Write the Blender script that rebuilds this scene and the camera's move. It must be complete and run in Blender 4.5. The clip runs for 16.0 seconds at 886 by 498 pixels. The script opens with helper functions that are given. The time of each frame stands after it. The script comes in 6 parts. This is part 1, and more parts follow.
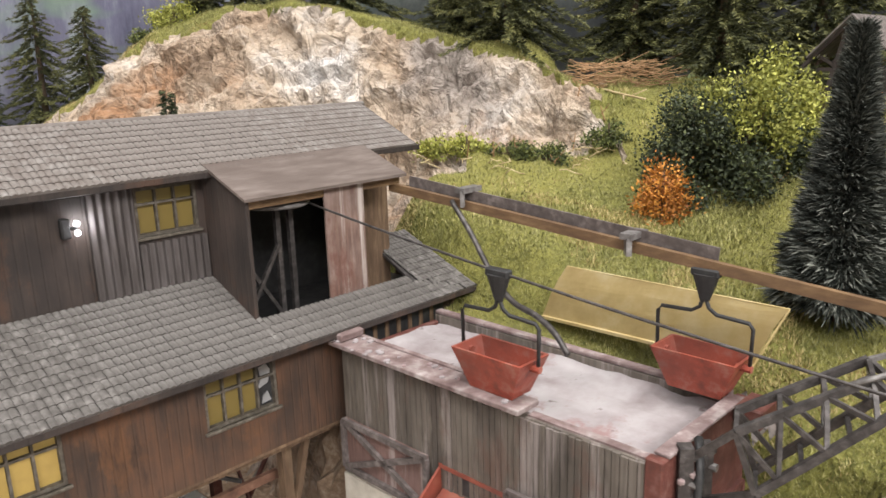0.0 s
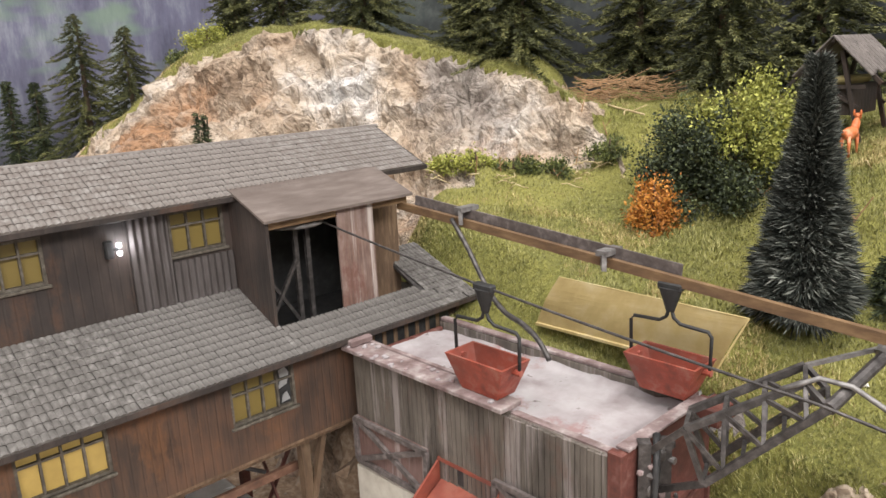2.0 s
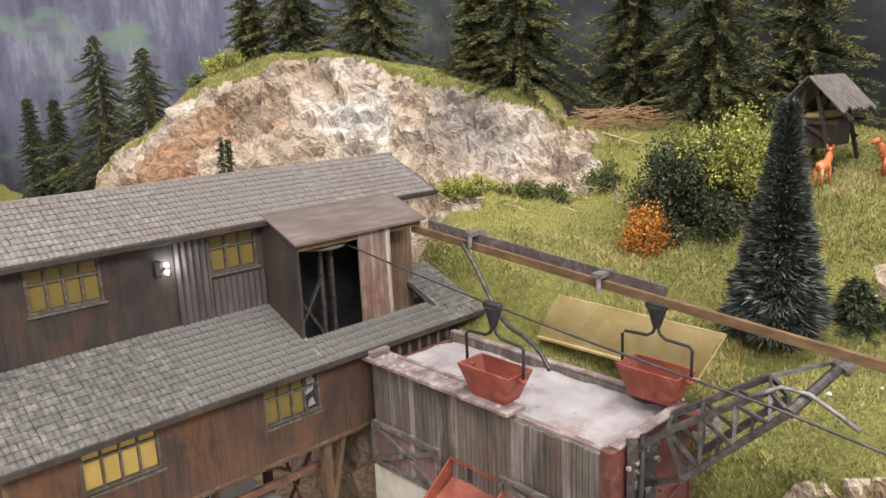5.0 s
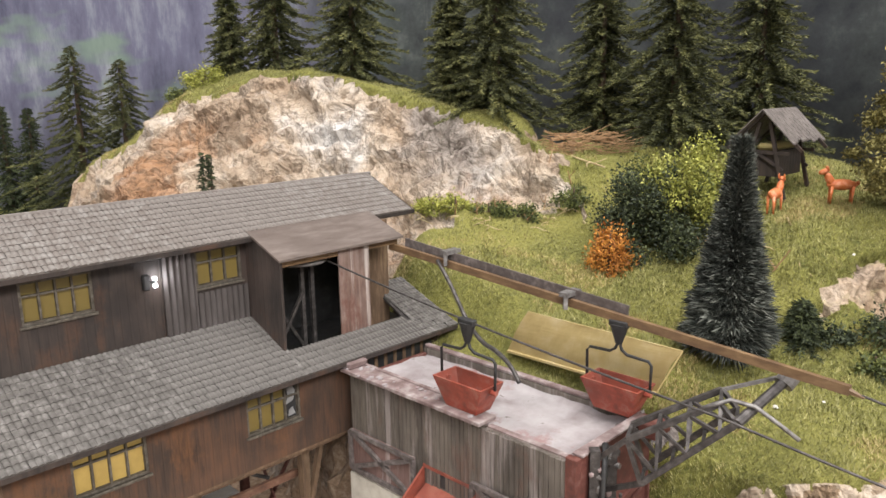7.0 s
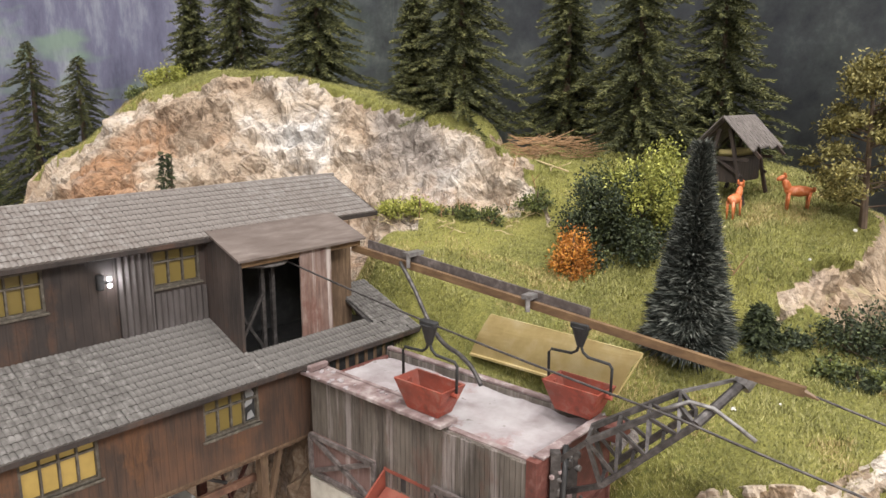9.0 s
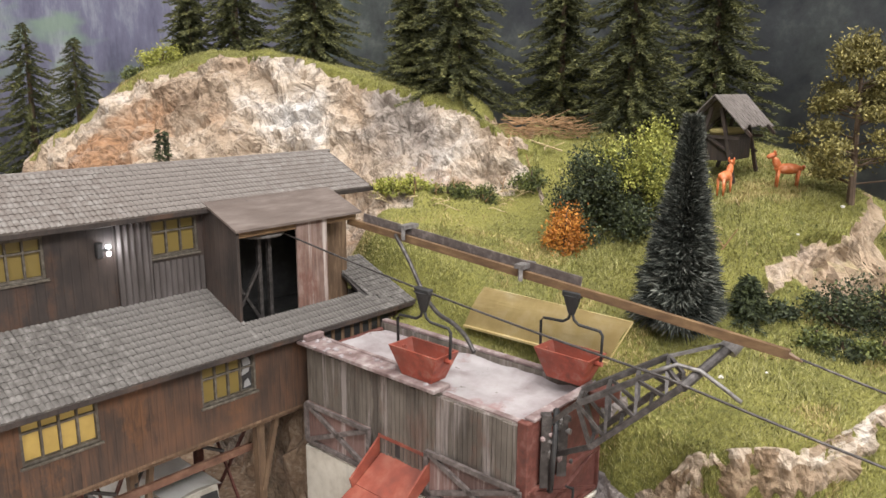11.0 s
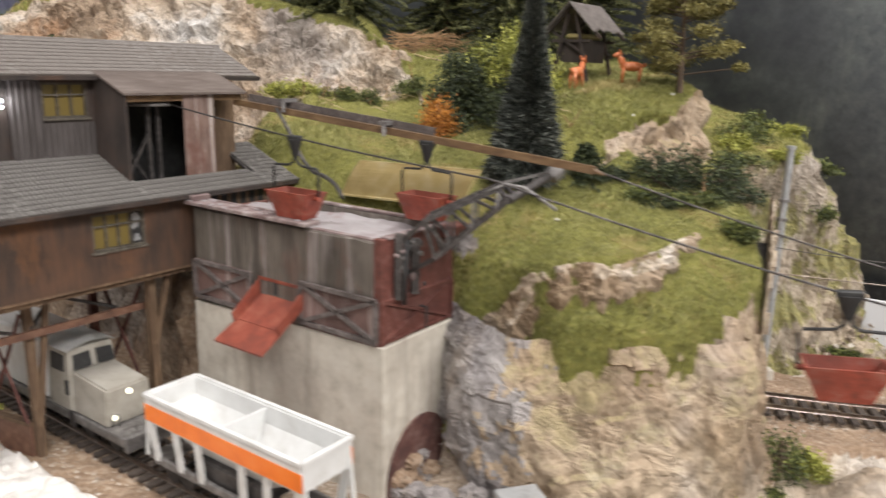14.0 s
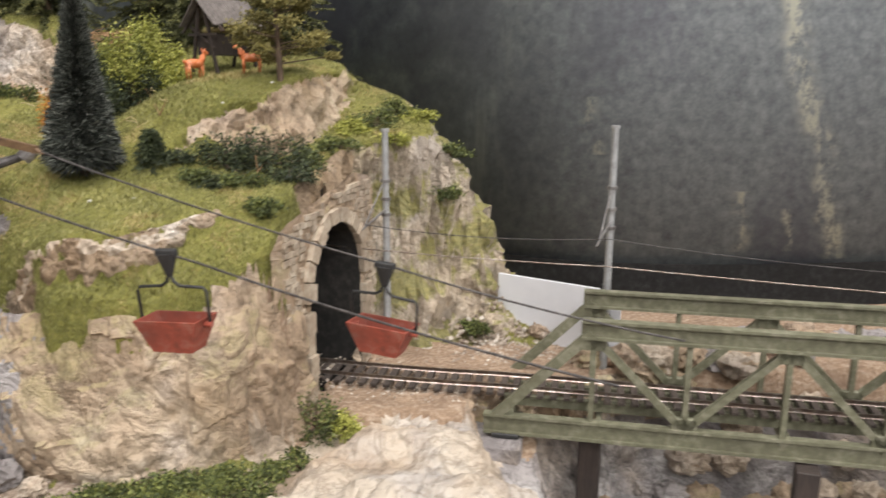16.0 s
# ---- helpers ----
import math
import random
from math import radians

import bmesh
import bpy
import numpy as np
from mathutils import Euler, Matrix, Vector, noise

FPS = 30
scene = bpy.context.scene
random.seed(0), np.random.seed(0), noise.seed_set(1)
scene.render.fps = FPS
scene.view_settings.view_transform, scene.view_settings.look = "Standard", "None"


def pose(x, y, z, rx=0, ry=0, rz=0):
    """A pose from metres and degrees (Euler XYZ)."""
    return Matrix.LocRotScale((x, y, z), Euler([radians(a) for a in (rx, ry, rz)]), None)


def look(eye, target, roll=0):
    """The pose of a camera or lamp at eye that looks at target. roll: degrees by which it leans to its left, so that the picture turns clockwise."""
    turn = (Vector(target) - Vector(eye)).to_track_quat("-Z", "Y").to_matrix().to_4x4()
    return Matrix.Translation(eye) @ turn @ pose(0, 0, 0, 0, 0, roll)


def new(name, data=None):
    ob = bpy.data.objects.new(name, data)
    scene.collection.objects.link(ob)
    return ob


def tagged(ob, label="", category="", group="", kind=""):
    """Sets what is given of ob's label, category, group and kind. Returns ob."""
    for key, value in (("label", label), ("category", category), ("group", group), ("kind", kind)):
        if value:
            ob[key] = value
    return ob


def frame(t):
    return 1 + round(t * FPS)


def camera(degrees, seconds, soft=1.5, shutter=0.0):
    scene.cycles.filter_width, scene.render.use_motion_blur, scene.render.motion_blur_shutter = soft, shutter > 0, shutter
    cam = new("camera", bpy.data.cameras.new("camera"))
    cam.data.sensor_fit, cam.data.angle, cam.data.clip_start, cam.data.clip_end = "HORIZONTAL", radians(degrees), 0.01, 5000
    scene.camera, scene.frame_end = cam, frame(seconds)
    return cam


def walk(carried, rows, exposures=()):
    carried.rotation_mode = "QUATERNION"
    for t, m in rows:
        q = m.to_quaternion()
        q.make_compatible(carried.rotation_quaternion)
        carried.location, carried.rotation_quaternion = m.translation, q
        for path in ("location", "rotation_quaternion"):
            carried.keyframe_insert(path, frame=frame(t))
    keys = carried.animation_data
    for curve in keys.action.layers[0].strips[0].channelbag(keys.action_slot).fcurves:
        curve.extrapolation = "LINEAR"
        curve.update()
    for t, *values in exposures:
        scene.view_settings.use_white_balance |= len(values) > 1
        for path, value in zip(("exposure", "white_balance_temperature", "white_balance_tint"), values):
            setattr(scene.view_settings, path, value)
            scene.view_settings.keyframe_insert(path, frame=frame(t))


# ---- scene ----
# A model railway, H0 narrow gauge: plan numbers are in layout units of K metres.
K = 0.35
cam = camera(61.4, 16.0, soft=1.5, shutter=0.5)
PATH = [
    (0, (0.0494, 0.0013, 0.4508), (-0.0652, 1.9398, -0.0279), -1.68),
    (0.5, (0.0709, -0.0023, 0.4552), (-0.0880, 1.9306, -0.0331), -1.99),
    (1, (0.0719, -0.0226, 0.4662), (-0.1189, 1.9081, -0.0194), -2.07),
    (1.5, (0.0807, -0.0404, 0.4710), (-0.1224, 1.8902, -0.0102), -2.44),
    (2, (0.0831, -0.0509, 0.4773), (-0.1281, 1.8788, -0.0040), -2.81),
    (2.5, (0.0804, -0.0543, 0.4777), (-0.1391, 1.8755, 0.0006), -2.73),
    (3, (0.0776, -0.0568, 0.4802), (-0.1474, 1.8730, 0.0056), -2.35),
    (3.5, (0.0789, -0.0631, 0.4824), (-0.1444, 1.8674, 0.0098), -2.18),
    (4, (0.0804, -0.0772, 0.4886), (-0.1455, 1.8539, 0.0198), -2.48),
    (6.5, (0.0749, -0.1530, 0.5170), (-0.0735, 1.7942, 0.0857), -1.37),
    (7, (0.0745, -0.1523, 0.5181), (-0.0471, 1.7980, 0.0918), -0.94),
    (7.5, (0.0859, -0.1622, 0.5226), (-0.0029, 1.7912, 0.1029), -0.47),
    (8, (0.0898, -0.1657, 0.5225), (0.0388, 1.7901, 0.1075), -0.30),
    (8.5, (0.0857, -0.1591, 0.5192), (0.0521, 1.7972, 0.1051), -0.22),
    (9, (0.0774, -0.1488, 0.5144), (0.0464, 1.8076, 0.1003), 0.06),
    (11.5, (0.0782, -0.1756, 0.4917), (0.0678, 1.7751, 0.0508), 0.55),
    (12, (0.0661, -0.1916, 0.4822), (0.0679, 1.7583, 0.0373), 0.77),
    (12.5, (0.0532, -0.2082, 0.4687), (0.0689, 1.7391, 0.0130), 1.22),
    (13, (0.0468, -0.2278, 0.4554), (0.0807, 1.7179, -0.0063), 1.47),
    (13.5, (0.0452, -0.2512, 0.4330), (0.1307, 1.6933, -0.0270), 1.81),
    (14, (0.1293, -0.2805, 0.3950), (0.3184, 1.6544, -0.0744), 1.38),
    (14.5, (0.2722, -0.3029, 0.3928), (0.3621, 1.6374, -0.0840), -0.15),
    (15, (0.4173, -0.3298, 0.3771), (0.5106, 1.6118, -0.0937), 0.07),
    (15.5, (0.5172, -0.3487, 0.3735), (0.7034, 1.5845, -0.1042), 0.27),
    (16, (0.5822, -0.3833, 0.3809), (0.8527, 1.5457, -0.0728), 0.17),
]
walk(cam, [(t, look(Vector(e) * K, Vector(g) * K, r)) for t, e, g, r in PATH], [(0, 0.0), (4, -0.03), (7, -0.02), (9, -0.02), (11.5, 0.0), (12.5, 0.05), (13.2, 0.04), (13.6, -0.06), (14, -0.28), (14.5, -0.48), (15, -0.49), (15.5, -0.41), (16, -0.25)])
# ---- light: an exhibition hall with unseen ceiling lamps and added front fill ----
w = bpy.data.worlds.new("hall")
scene.world = w
w.use_nodes = True
w.node_tree.nodes["Background"].inputs[0].default_value = (1.0, 0.96, 0.92, 1)
w.node_tree.nodes["Background"].inputs[1].default_value = 0.37
scene.view_settings.exposure = 0.0


def unseen_lamp(x, y, z, sx, sy, watts):
    d = bpy.data.lights.new("unseen_lamp", "AREA")
    d.shape, d.size, d.size_y, d.energy, d.color = "RECTANGLE", sx, sy, watts, (1.0, 0.96, 0.93)
    ob = new("unseen_lamp", d)
    ob.matrix_world = look((x, y, z), (x * 0.6, y * 0.5, 0))
    return ob


unseen_lamp(0.35, -0.15, 1.9, 1.4, 0.5, 38)
unseen_lamp(-0.9, -0.6, 2.3, 1.4, 0.5, 35)
# lower front pair, added as fill for upright faces and under the house
unseen_lamp(1.5, -1.3, 1.7, 1.4, 0.5, 40)
unseen_lamp(0.6, -2.1, 1.5, 1.8, 0.6, 58)


# ---- materials ----
class Tree:
    def __init__(self, name):
        self.m = bpy.data.materials.new(name)
        self.m.use_nodes = True
        self.t = self.m.node_tree
        self.b = self.t.nodes["Principled BSDF"]

    def n(self, kind):
        return self.t.nodes.new("ShaderNode" + kind)

    def put(self, a, b):
        self.t.links.new(a, b)

    def coords(self, scale=(1, 1, 1)):
        tc, mp = self.n("TexCoord"), self.n("Mapping")
        mp.inputs["Scale"].default_value = scale
        self.put(tc.outputs["Object"], mp.inputs["Vector"])
        return mp.outputs[0]

    def noise(self, vec, scale, detail=5.0, rough=0.6, twist=0.0):
        x = self.n("TexNoise")
        x.inputs["Distortion"].default_value = twist
        x.inputs["Scale"].default_value, x.inputs["Detail"].default_value, x.inputs["Roughness"].default_value = scale, detail, rough
        self.put(vec, x.inputs["Vector"])
        return x.outputs["Fac"]

    def ramp(self, fac, *stops):
        r = self.n("ValToRGB")
        e = r.color_ramp.elements
        while len(e) < len(stops):
            e.new(0.5)
        for k, (p, c) in enumerate(stops):
            e[k].position, e[k].color = p, (*c, 1) if len(c) == 3 else c
        self.put(fac, r.inputs[0])
        return r.outputs[0]

    def grey(self, fac, a, b):
        if a > b:
            return self.ramp(fac, (b, (1, 1, 1)), (a, (0, 0, 0)))
        return self.ramp(fac, (a, (0, 0, 0)), (b, (1, 1, 1)))

    def mix(self, fac, a, b, blend="MIX"):
        x = self.n("Mix")
        x.data_type, x.blend_type = "RGBA", blend
        for s, v in ((0, fac), (6, a), (7, b)):
            if isinstance(v, (int, float)):
                x.inputs[s].default_value = v
            elif isinstance(v, tuple):
                x.inputs[s].default_value = (*v, 1)
            else:
                self.put(v, x.inputs[s])
        return x.outputs[2]

    def math(self, op, a, b=0.0):
        x = self.n("Math")
        x.operation = op
        for s, v in ((0, a), (1, b)):
            if isinstance(v, (int, float)):
                x.inputs[s].default_value = v
            else:
                self.put(v, x.inputs[s])
        return x.outputs[0]

    def bump(self, height, strength, distance):
        x = self.n("Bump")
        x.inputs["Strength"].default_value, x.inputs["Distance"].default_value = strength, distance
        self.put(height, x.inputs["Height"])
        self.put(x.outputs[0], self.b.inputs["Normal"])

    def done(self, colour, rough=0.8, metal=0.0):
        if isinstance(colour, tuple):
            self.b.inputs["Base Color"].default_value = (*colour, 1)
        else:
            self.put(colour, self.b.inputs["Base Color"])
        if isinstance(rough, (int, float)):
            self.b.inputs["Roughness"].default_value = rough
        else:
            self.put(rough, self.b.inputs["Roughness"])
        self.b.inputs["Metallic"].default_value = metal
        return self.m


def worn(name, base, dark, light, scale=(1, 1, 1), size=300.0, stain=40.0, rough=0.75, metal=0.0, relief=0.3, vary=0.0, amount=0.55):
    """Painted or weathered stuff: grain, larger stains and light wear."""
    t = Tree(name)
    v = t.coords(scale)
    g = t.noise(v, size, 6)
    c = t.ramp(g, (0.25, dark), (0.5, base), (0.78, light))
    s = t.grey(t.noise(t.coords(), stain, 4), 0.42, 0.68)
    c = t.mix(t.math("MULTIPLY", s, amount), c, dark)
    if vary:
        info = t.n("ObjectInfo")
        k = t.math("ADD", t.math("MULTIPLY", info.outputs["Random"], vary), 1 - vary / 2)
        hsv = t.n("HueSaturation")
        t.put(k, hsv.inputs["Value"])
        t.put(c, hsv.inputs["Color"])
        c = hsv.outputs[0]
    t.bump(g, relief, 0.0008)
    return t.done(c, rough, metal)


def boards(name, base, dark, light, pitch, rough=0.7, streak=0.5, pale=(0.5, 0.45, 0.42), pale_amount=0.0, rust=None, rust_amount=0.6):
    """Upright boards with grooves every pitch metres, rain streaks and rusty or chalky runs."""
    t = Tree(name)
    tc = t.n("TexCoord")
    sep = t.n("SeparateXYZ")
    t.put(tc.outputs["Object"], sep.inputs[0])
    along = t.math("ADD", sep.outputs[0], sep.outputs[1])
    cell = t.math("FRACT", t.math("DIVIDE", along, pitch))
    groove = t.grey(t.math("ABSOLUTE", t.math("SUBTRACT", cell, 0.5)), 0.36, 0.5)
    v = t.coords((1, 1, 0.09))
    g = t.noise(v, 900, 5)
    c = t.ramp(g, (0.25, dark), (0.5, base), (0.8, light))
    st = t.grey(t.noise(t.coords((1, 1, 0.12)), 130, 4), 0.4, 0.7)
    c = t.mix(t.math("MULTIPLY", st, streak), c, dark)
    big = t.grey(t.noise(t.coords(), 28, 3), 0.45, 0.66)
    c = t.mix(t.math("MULTIPLY", big, 0.8), c, light)
    soot = t.grey(t.noise(t.coords((1, 1, 0.6)), 46, 5, 0.65), 0.48, 0.64)
    c = t.mix(t.math("MULTIPLY", soot, 0.7), c, dark)
    if pale_amount:
        p = t.grey(t.noise(t.coords((1, 1, 0.06)), 170, 6, 0.7), 0.52, 0.62)
        c = t.mix(t.math("MULTIPLY", p, pale_amount), c, pale)
    if rust:
        k = t.grey(t.noise(t.coords((1, 1, 0.55)), 62, 7, 0.72), 0.53, 0.63)
        c = t.mix(t.math("MULTIPLY", k, rust_amount), c, rust)
        k = t.grey(t.noise(t.coords((1, 1, 0.25)), 95, 5, 0.7), 0.56, 0.64)
        c = t.mix(t.math("MULTIPLY", k, 0.6), c, tuple(v * 0.6 for v in dark))
    c = t.mix(t.math("MULTIPLY", groove, 0.13), c, tuple(k * 0.4 for k in dark))
    t.bump(t.math("SUBTRACT", t.math("MULTIPLY", g, 0.5), groove), 0.22, 0.0005)
    return t.done(c, rough)


def rock_material(name, tones, warm=0.5, moss=0.0, relief=0.8):
    t = Tree(name)
    v = t.coords()
    a = t.noise(v, 15, 7, 0.66)
    c = t.ramp(a, (0.3, tones[0]), (0.43, tones[1]), (0.55, tones[2]), (0.7, tones[3]))
    b = t.grey(t.noise(t.coords((1.6, 1, 1)), 9, 5, 0.6), 0.51, 0.62)
    c = t.mix(t.math("MULTIPLY", b, 0.75), c, tones[4])
    o = t.grey(t.noise(t.coords((1, 1.4, 0.8)), 11, 6, 0.62), 0.52, 0.63)
    c = t.mix(t.math("MULTIPLY", o, warm), c, tones[5])
    vor = t.n("TexVoronoi")
    vor.feature = "DISTANCE_TO_EDGE"
    warp = t.n("Mix")
    warp.data_type = "VECTOR"
    nz = t.n("TexNoise")
    nz.inputs["Scale"].default_value = 55
    t.put(v, nz.inputs["Vector"])
    warp.inputs[0].default_value = 0.035
    t.put(v, warp.inputs[4])
    t.put(nz.outputs["Color"], warp.inputs[5])
    t.put(warp.outputs[1], vor.inputs["Vector"])
    vor.inputs["Scale"].default_value = 75
    crack = t.grey(vor.outputs["Distance"], 0.0, 0.09)
    fine = t.noise(t.coords((1, 1, 1.6)), 260, 8, 0.7)
    c = t.mix(t.math("MULTIPLY", t.grey(fine, 0.48, 0.34), 0.45), c, tuple(k * 0.35 for k in tones[0]))
    c = t.mix(t.math("MULTIPLY", t.math("SUBTRACT", 1.0, crack), 0.06), c, tuple(k * 0.4 for k in tones[1]))
    tilt = t.coords((1.35, 1.35, 0.62))
    tilt.node.vector_type = "TEXTURE"
    tilt.node.inputs["Rotation"].default_value = (0.3, 0.75, 0.2)
    strata = t.noise(tilt, 38, 7, 0.72)
    c = t.mix(t.math("MULTIPLY", t.grey(strata, 0.47, 0.34), 0.5), c, tuple(k * 0.6 for k in tones[0]))
    c = t.mix(t.math("MULTIPLY", t.grey(strata, 0.57, 0.7), 0.3), c, tones[3])
    fold = t.math("ABSOLUTE", t.math("SUBTRACT", t.noise(tilt, 52, 5, 0.65, 0.7), 0.5))
    crease = t.grey(fold, 0.035, 0.0)
    c = t.mix(t.math("MULTIPLY", crease, 0.5), c, tuple(k * 0.55 for k in tones[0]))
    if moss:
        geo, sp = t.n("NewGeometry"), t.n("SeparateXYZ")
        t.put(geo.outputs["Normal"], sp.inputs[0])
        k = t.math("ADD", t.noise(v, 30, 6, 0.65), t.math("MULTIPLY", sp.outputs[2], 0.16))
        c = t.mix(t.math("MULTIPLY", t.grey(k, 0.64 - 0.15 * moss, 0.71 - 0.15 * moss), moss), c, t.ramp(fine, (0.3, (0.09, 0.09, 0.02)), (0.7, (0.32, 0.29, 0.08))))
    h = t.math("ADD", t.math("MULTIPLY", crack, 0.1), t.math("ADD", t.math("MULTIPLY", fine, 1.3), t.math("ADD", t.math("MULTIPLY", strata, 1.4), t.math("MULTIPLY", t.grey(fold, 0.0, 0.12), 0.8))))
    t.bump(h, relief, 0.0024)
    return t.done(c, 0.9)


def leaf_material(name, dark, mid, light, rough=0.7, patch=None):
    t = Tree(name)
    geo = t.n("NewGeometry")
    c = t.ramp(geo.outputs["Random Per Island"], (0.0, dark), (0.5, mid), (1.0, light))
    k = t.noise(t.coords(), 60, 3)
    c = t.mix(t.math("MULTIPLY", t.grey(k, 0.4, 0.65), 0.5), c, dark)
    if patch:
        c = t.mix(t.math("MULTIPLY", t.grey(t.noise(t.coords(), 30, 5, 0.65), 0.5, 0.64), 0.55), c, patch)
    return t.done(c, rough)


ROCK = rock_material("quarry_rock", ((0.17, 0.11, 0.07), (0.44, 0.33, 0.235), (0.58, 0.475, 0.37), (0.8, 0.77, 0.74), (0.34, 0.31, 0.29), (0.4, 0.2, 0.09)), 0.8, 0.0, 0.9)
ROCK_TAN = rock_material("tan_rock", ((0.23, 0.165, 0.11), (0.39, 0.29, 0.2), (0.49, 0.39, 0.285), (0.66, 0.6, 0.52), (0.36, 0.31, 0.29), (0.38, 0.26, 0.14)), 0.6, 0.34, 0.55)
ROCK_MOSS = rock_material("mossy_rock", ((0.28, 0.22, 0.155), (0.47, 0.385, 0.29), (0.57, 0.49, 0.4), (0.7, 0.66, 0.61), (0.3, 0.27, 0.25), (0.33, 0.24, 0.13)), 0.35, 0.85, 0.7)
ROCK_PALE = rock_material("pale_rock", ((0.32, 0.25, 0.185), (0.48, 0.39, 0.3), (0.57, 0.5, 0.415), (0.72, 0.68, 0.64), (0.33, 0.31, 0.31), (0.38, 0.26, 0.16)), 0.5, 0.0, 0.55)
ROCK_BROWN = rock_material("brown_ledge_rock", ((0.15, 0.1, 0.065), (0.29, 0.205, 0.13), (0.4, 0.31, 0.225), (0.6, 0.56, 0.51), (0.27, 0.235, 0.22), (0.3, 0.19, 0.1)), 0.6, 0.12, 0.7)
ROCK_GREY = rock_material("grey_rock", ((0.16, 0.14, 0.14), (0.28, 0.255, 0.25), (0.36, 0.335, 0.325), (0.6, 0.58, 0.56), (0.22, 0.205, 0.215), (0.4, 0.32, 0.24)), 0.6, 0.0, 0.6)
tt = Tree("turf")
tv = tt.coords()
tg = tt.noise(tv, 420, 8, 0.75)
tcol = tt.ramp(tg, (0.3, (0.065, 0.07, 0.017)), (0.5, (0.18, 0.18, 0.042)), (0.7, (0.33, 0.315, 0.085)))
tcol = tt.mix(tt.math("MULTIPLY", tt.grey(tt.noise(tv, 16, 4), 0.45, 0.62), 0.6), tcol, (0.3, 0.28, 0.07))
tt.bump(tg, 0.8, 0.003)
TURF = tt.done(tcol, 0.95)
EARTH = worn("earth", (0.28, 0.195, 0.13), (0.14, 0.09, 0.06), (0.46, 0.38, 0.3), size=420, stain=60, rough=0.95, relief=0.9)
GRAVEL = worn("ballast", (0.32, 0.25, 0.19), (0.13, 0.095, 0.07), (0.6, 0.55, 0.48), size=600, stain=50, rough=0.95, relief=1.0, amount=0.4)
GRASS = leaf_material("grass_blades", (0.115, 0.118, 0.032), (0.285, 0.272, 0.088), (0.5, 0.465, 0.2), patch=(0.14, 0.14, 0.042))
GRASS_DRY = leaf_material("straw_blades", (0.2, 0.15, 0.05), (0.4, 0.33, 0.13), (0.6, 0.5, 0.25))
SPRUCE = leaf_material("spruce_green", (0.0189, 0.0241, 0.00946), (0.0645, 0.0714, 0.0232), (0.163, 0.163, 0.0559))
SPRUCE_BLUE = leaf_material("spruce_blue", (0.012, 0.016, 0.013), (0.04, 0.047, 0.038), (0.25, 0.26, 0.225))
PINE = leaf_material("pine_olive", (0.085, 0.075, 0.022), (0.2, 0.175, 0.05), (0.34, 0.29, 0.09))
# lighter olive for spruce tips, standing in for light on the branch ends
SPRUCE_TIP = leaf_material("spruce_lit_tips", (0.0516, 0.0585, 0.0172), (0.142, 0.144, 0.0464), (0.267, 0.258, 0.0946))
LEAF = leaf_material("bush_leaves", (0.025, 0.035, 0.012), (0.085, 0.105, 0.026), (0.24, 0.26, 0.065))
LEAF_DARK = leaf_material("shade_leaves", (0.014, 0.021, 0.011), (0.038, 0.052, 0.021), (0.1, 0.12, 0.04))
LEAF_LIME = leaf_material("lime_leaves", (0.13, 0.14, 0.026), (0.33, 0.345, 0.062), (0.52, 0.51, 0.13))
LEAF_RUST = leaf_material("rust_leaves", (0.2, 0.065, 0.012), (0.5, 0.19, 0.025), (0.7, 0.34, 0.06))
CARPET = worn("hall_floor", (0.2, 0.19, 0.18), (0.15, 0.14, 0.13), (0.26, 0.25, 0.24), size=40, stain=3, rough=0.9)
BARK = worn("bark", (0.1, 0.065, 0.04), (0.04, 0.028, 0.02), (0.2, 0.14, 0.09), (1, 1, 0.3), 500)
TWIG = worn("dry_twig", (0.34, 0.2, 0.1), (0.17, 0.1, 0.05), (0.5, 0.34, 0.19), (1, 1, 0.4), 500)
STRAW = worn("pale_straw", (0.5, 0.4, 0.22), (0.3, 0.22, 0.11), (0.62, 0.54, 0.36), size=500)
TIMBER = boards("brown_boards", (0.074, 0.043, 0.029), (0.034, 0.024, 0.019), (0.135, 0.066, 0.036), 0.0026, rust=(0.17, 0.075, 0.03))
TIMBER_DARK = boards("dark_boards", (0.042, 0.031, 0.026), (0.019, 0.015, 0.014), (0.068, 0.048, 0.04), 0.0026, rust=(0.095, 0.046, 0.026), rust_amount=0.5)
TIMBER_RAW = worn("weathered_post", (0.16, 0.1, 0.06), (0.07, 0.044, 0.028), (0.3, 0.21, 0.13), (1, 1, 0.15), 700, 60)
PANEL = boards("peeling_panel", (0.2, 0.125, 0.1), (0.08, 0.045, 0.036), (0.34, 0.26, 0.235), 0.0055, pale=(0.5, 0.45, 0.42), pale_amount=0.9, rust=(0.13, 0.055, 0.04), rust_amount=0.8)
RUSTY = worn("rusty_sheet", (0.15, 0.122, 0.108), (0.1, 0.078, 0.068), (0.235, 0.2, 0.182), (0.25, 1, 1), 420, 30, rough=0.4, amount=0.7)
CORRUGATED = worn("corrugated_iron", (0.085, 0.073, 0.07), (0.04, 0.033, 0.031), (0.14, 0.125, 0.125), (1, 1, 0.2), 300, 45, rough=0.6, metal=0.1)
TILE = worn("grey_roof_tile", (0.158, 0.141, 0.129), (0.11, 0.09, 0.079), (0.265, 0.252, 0.24), size=420, stain=24, rough=0.75, vary=0.12, amount=0.4)
TILE_LOW = worn("dark_roof_tile", (0.108, 0.1, 0.093), (0.058, 0.052, 0.048), (0.24, 0.226, 0.215), size=420, stain=20, rough=0.75, vary=0.14, amount=0.5)
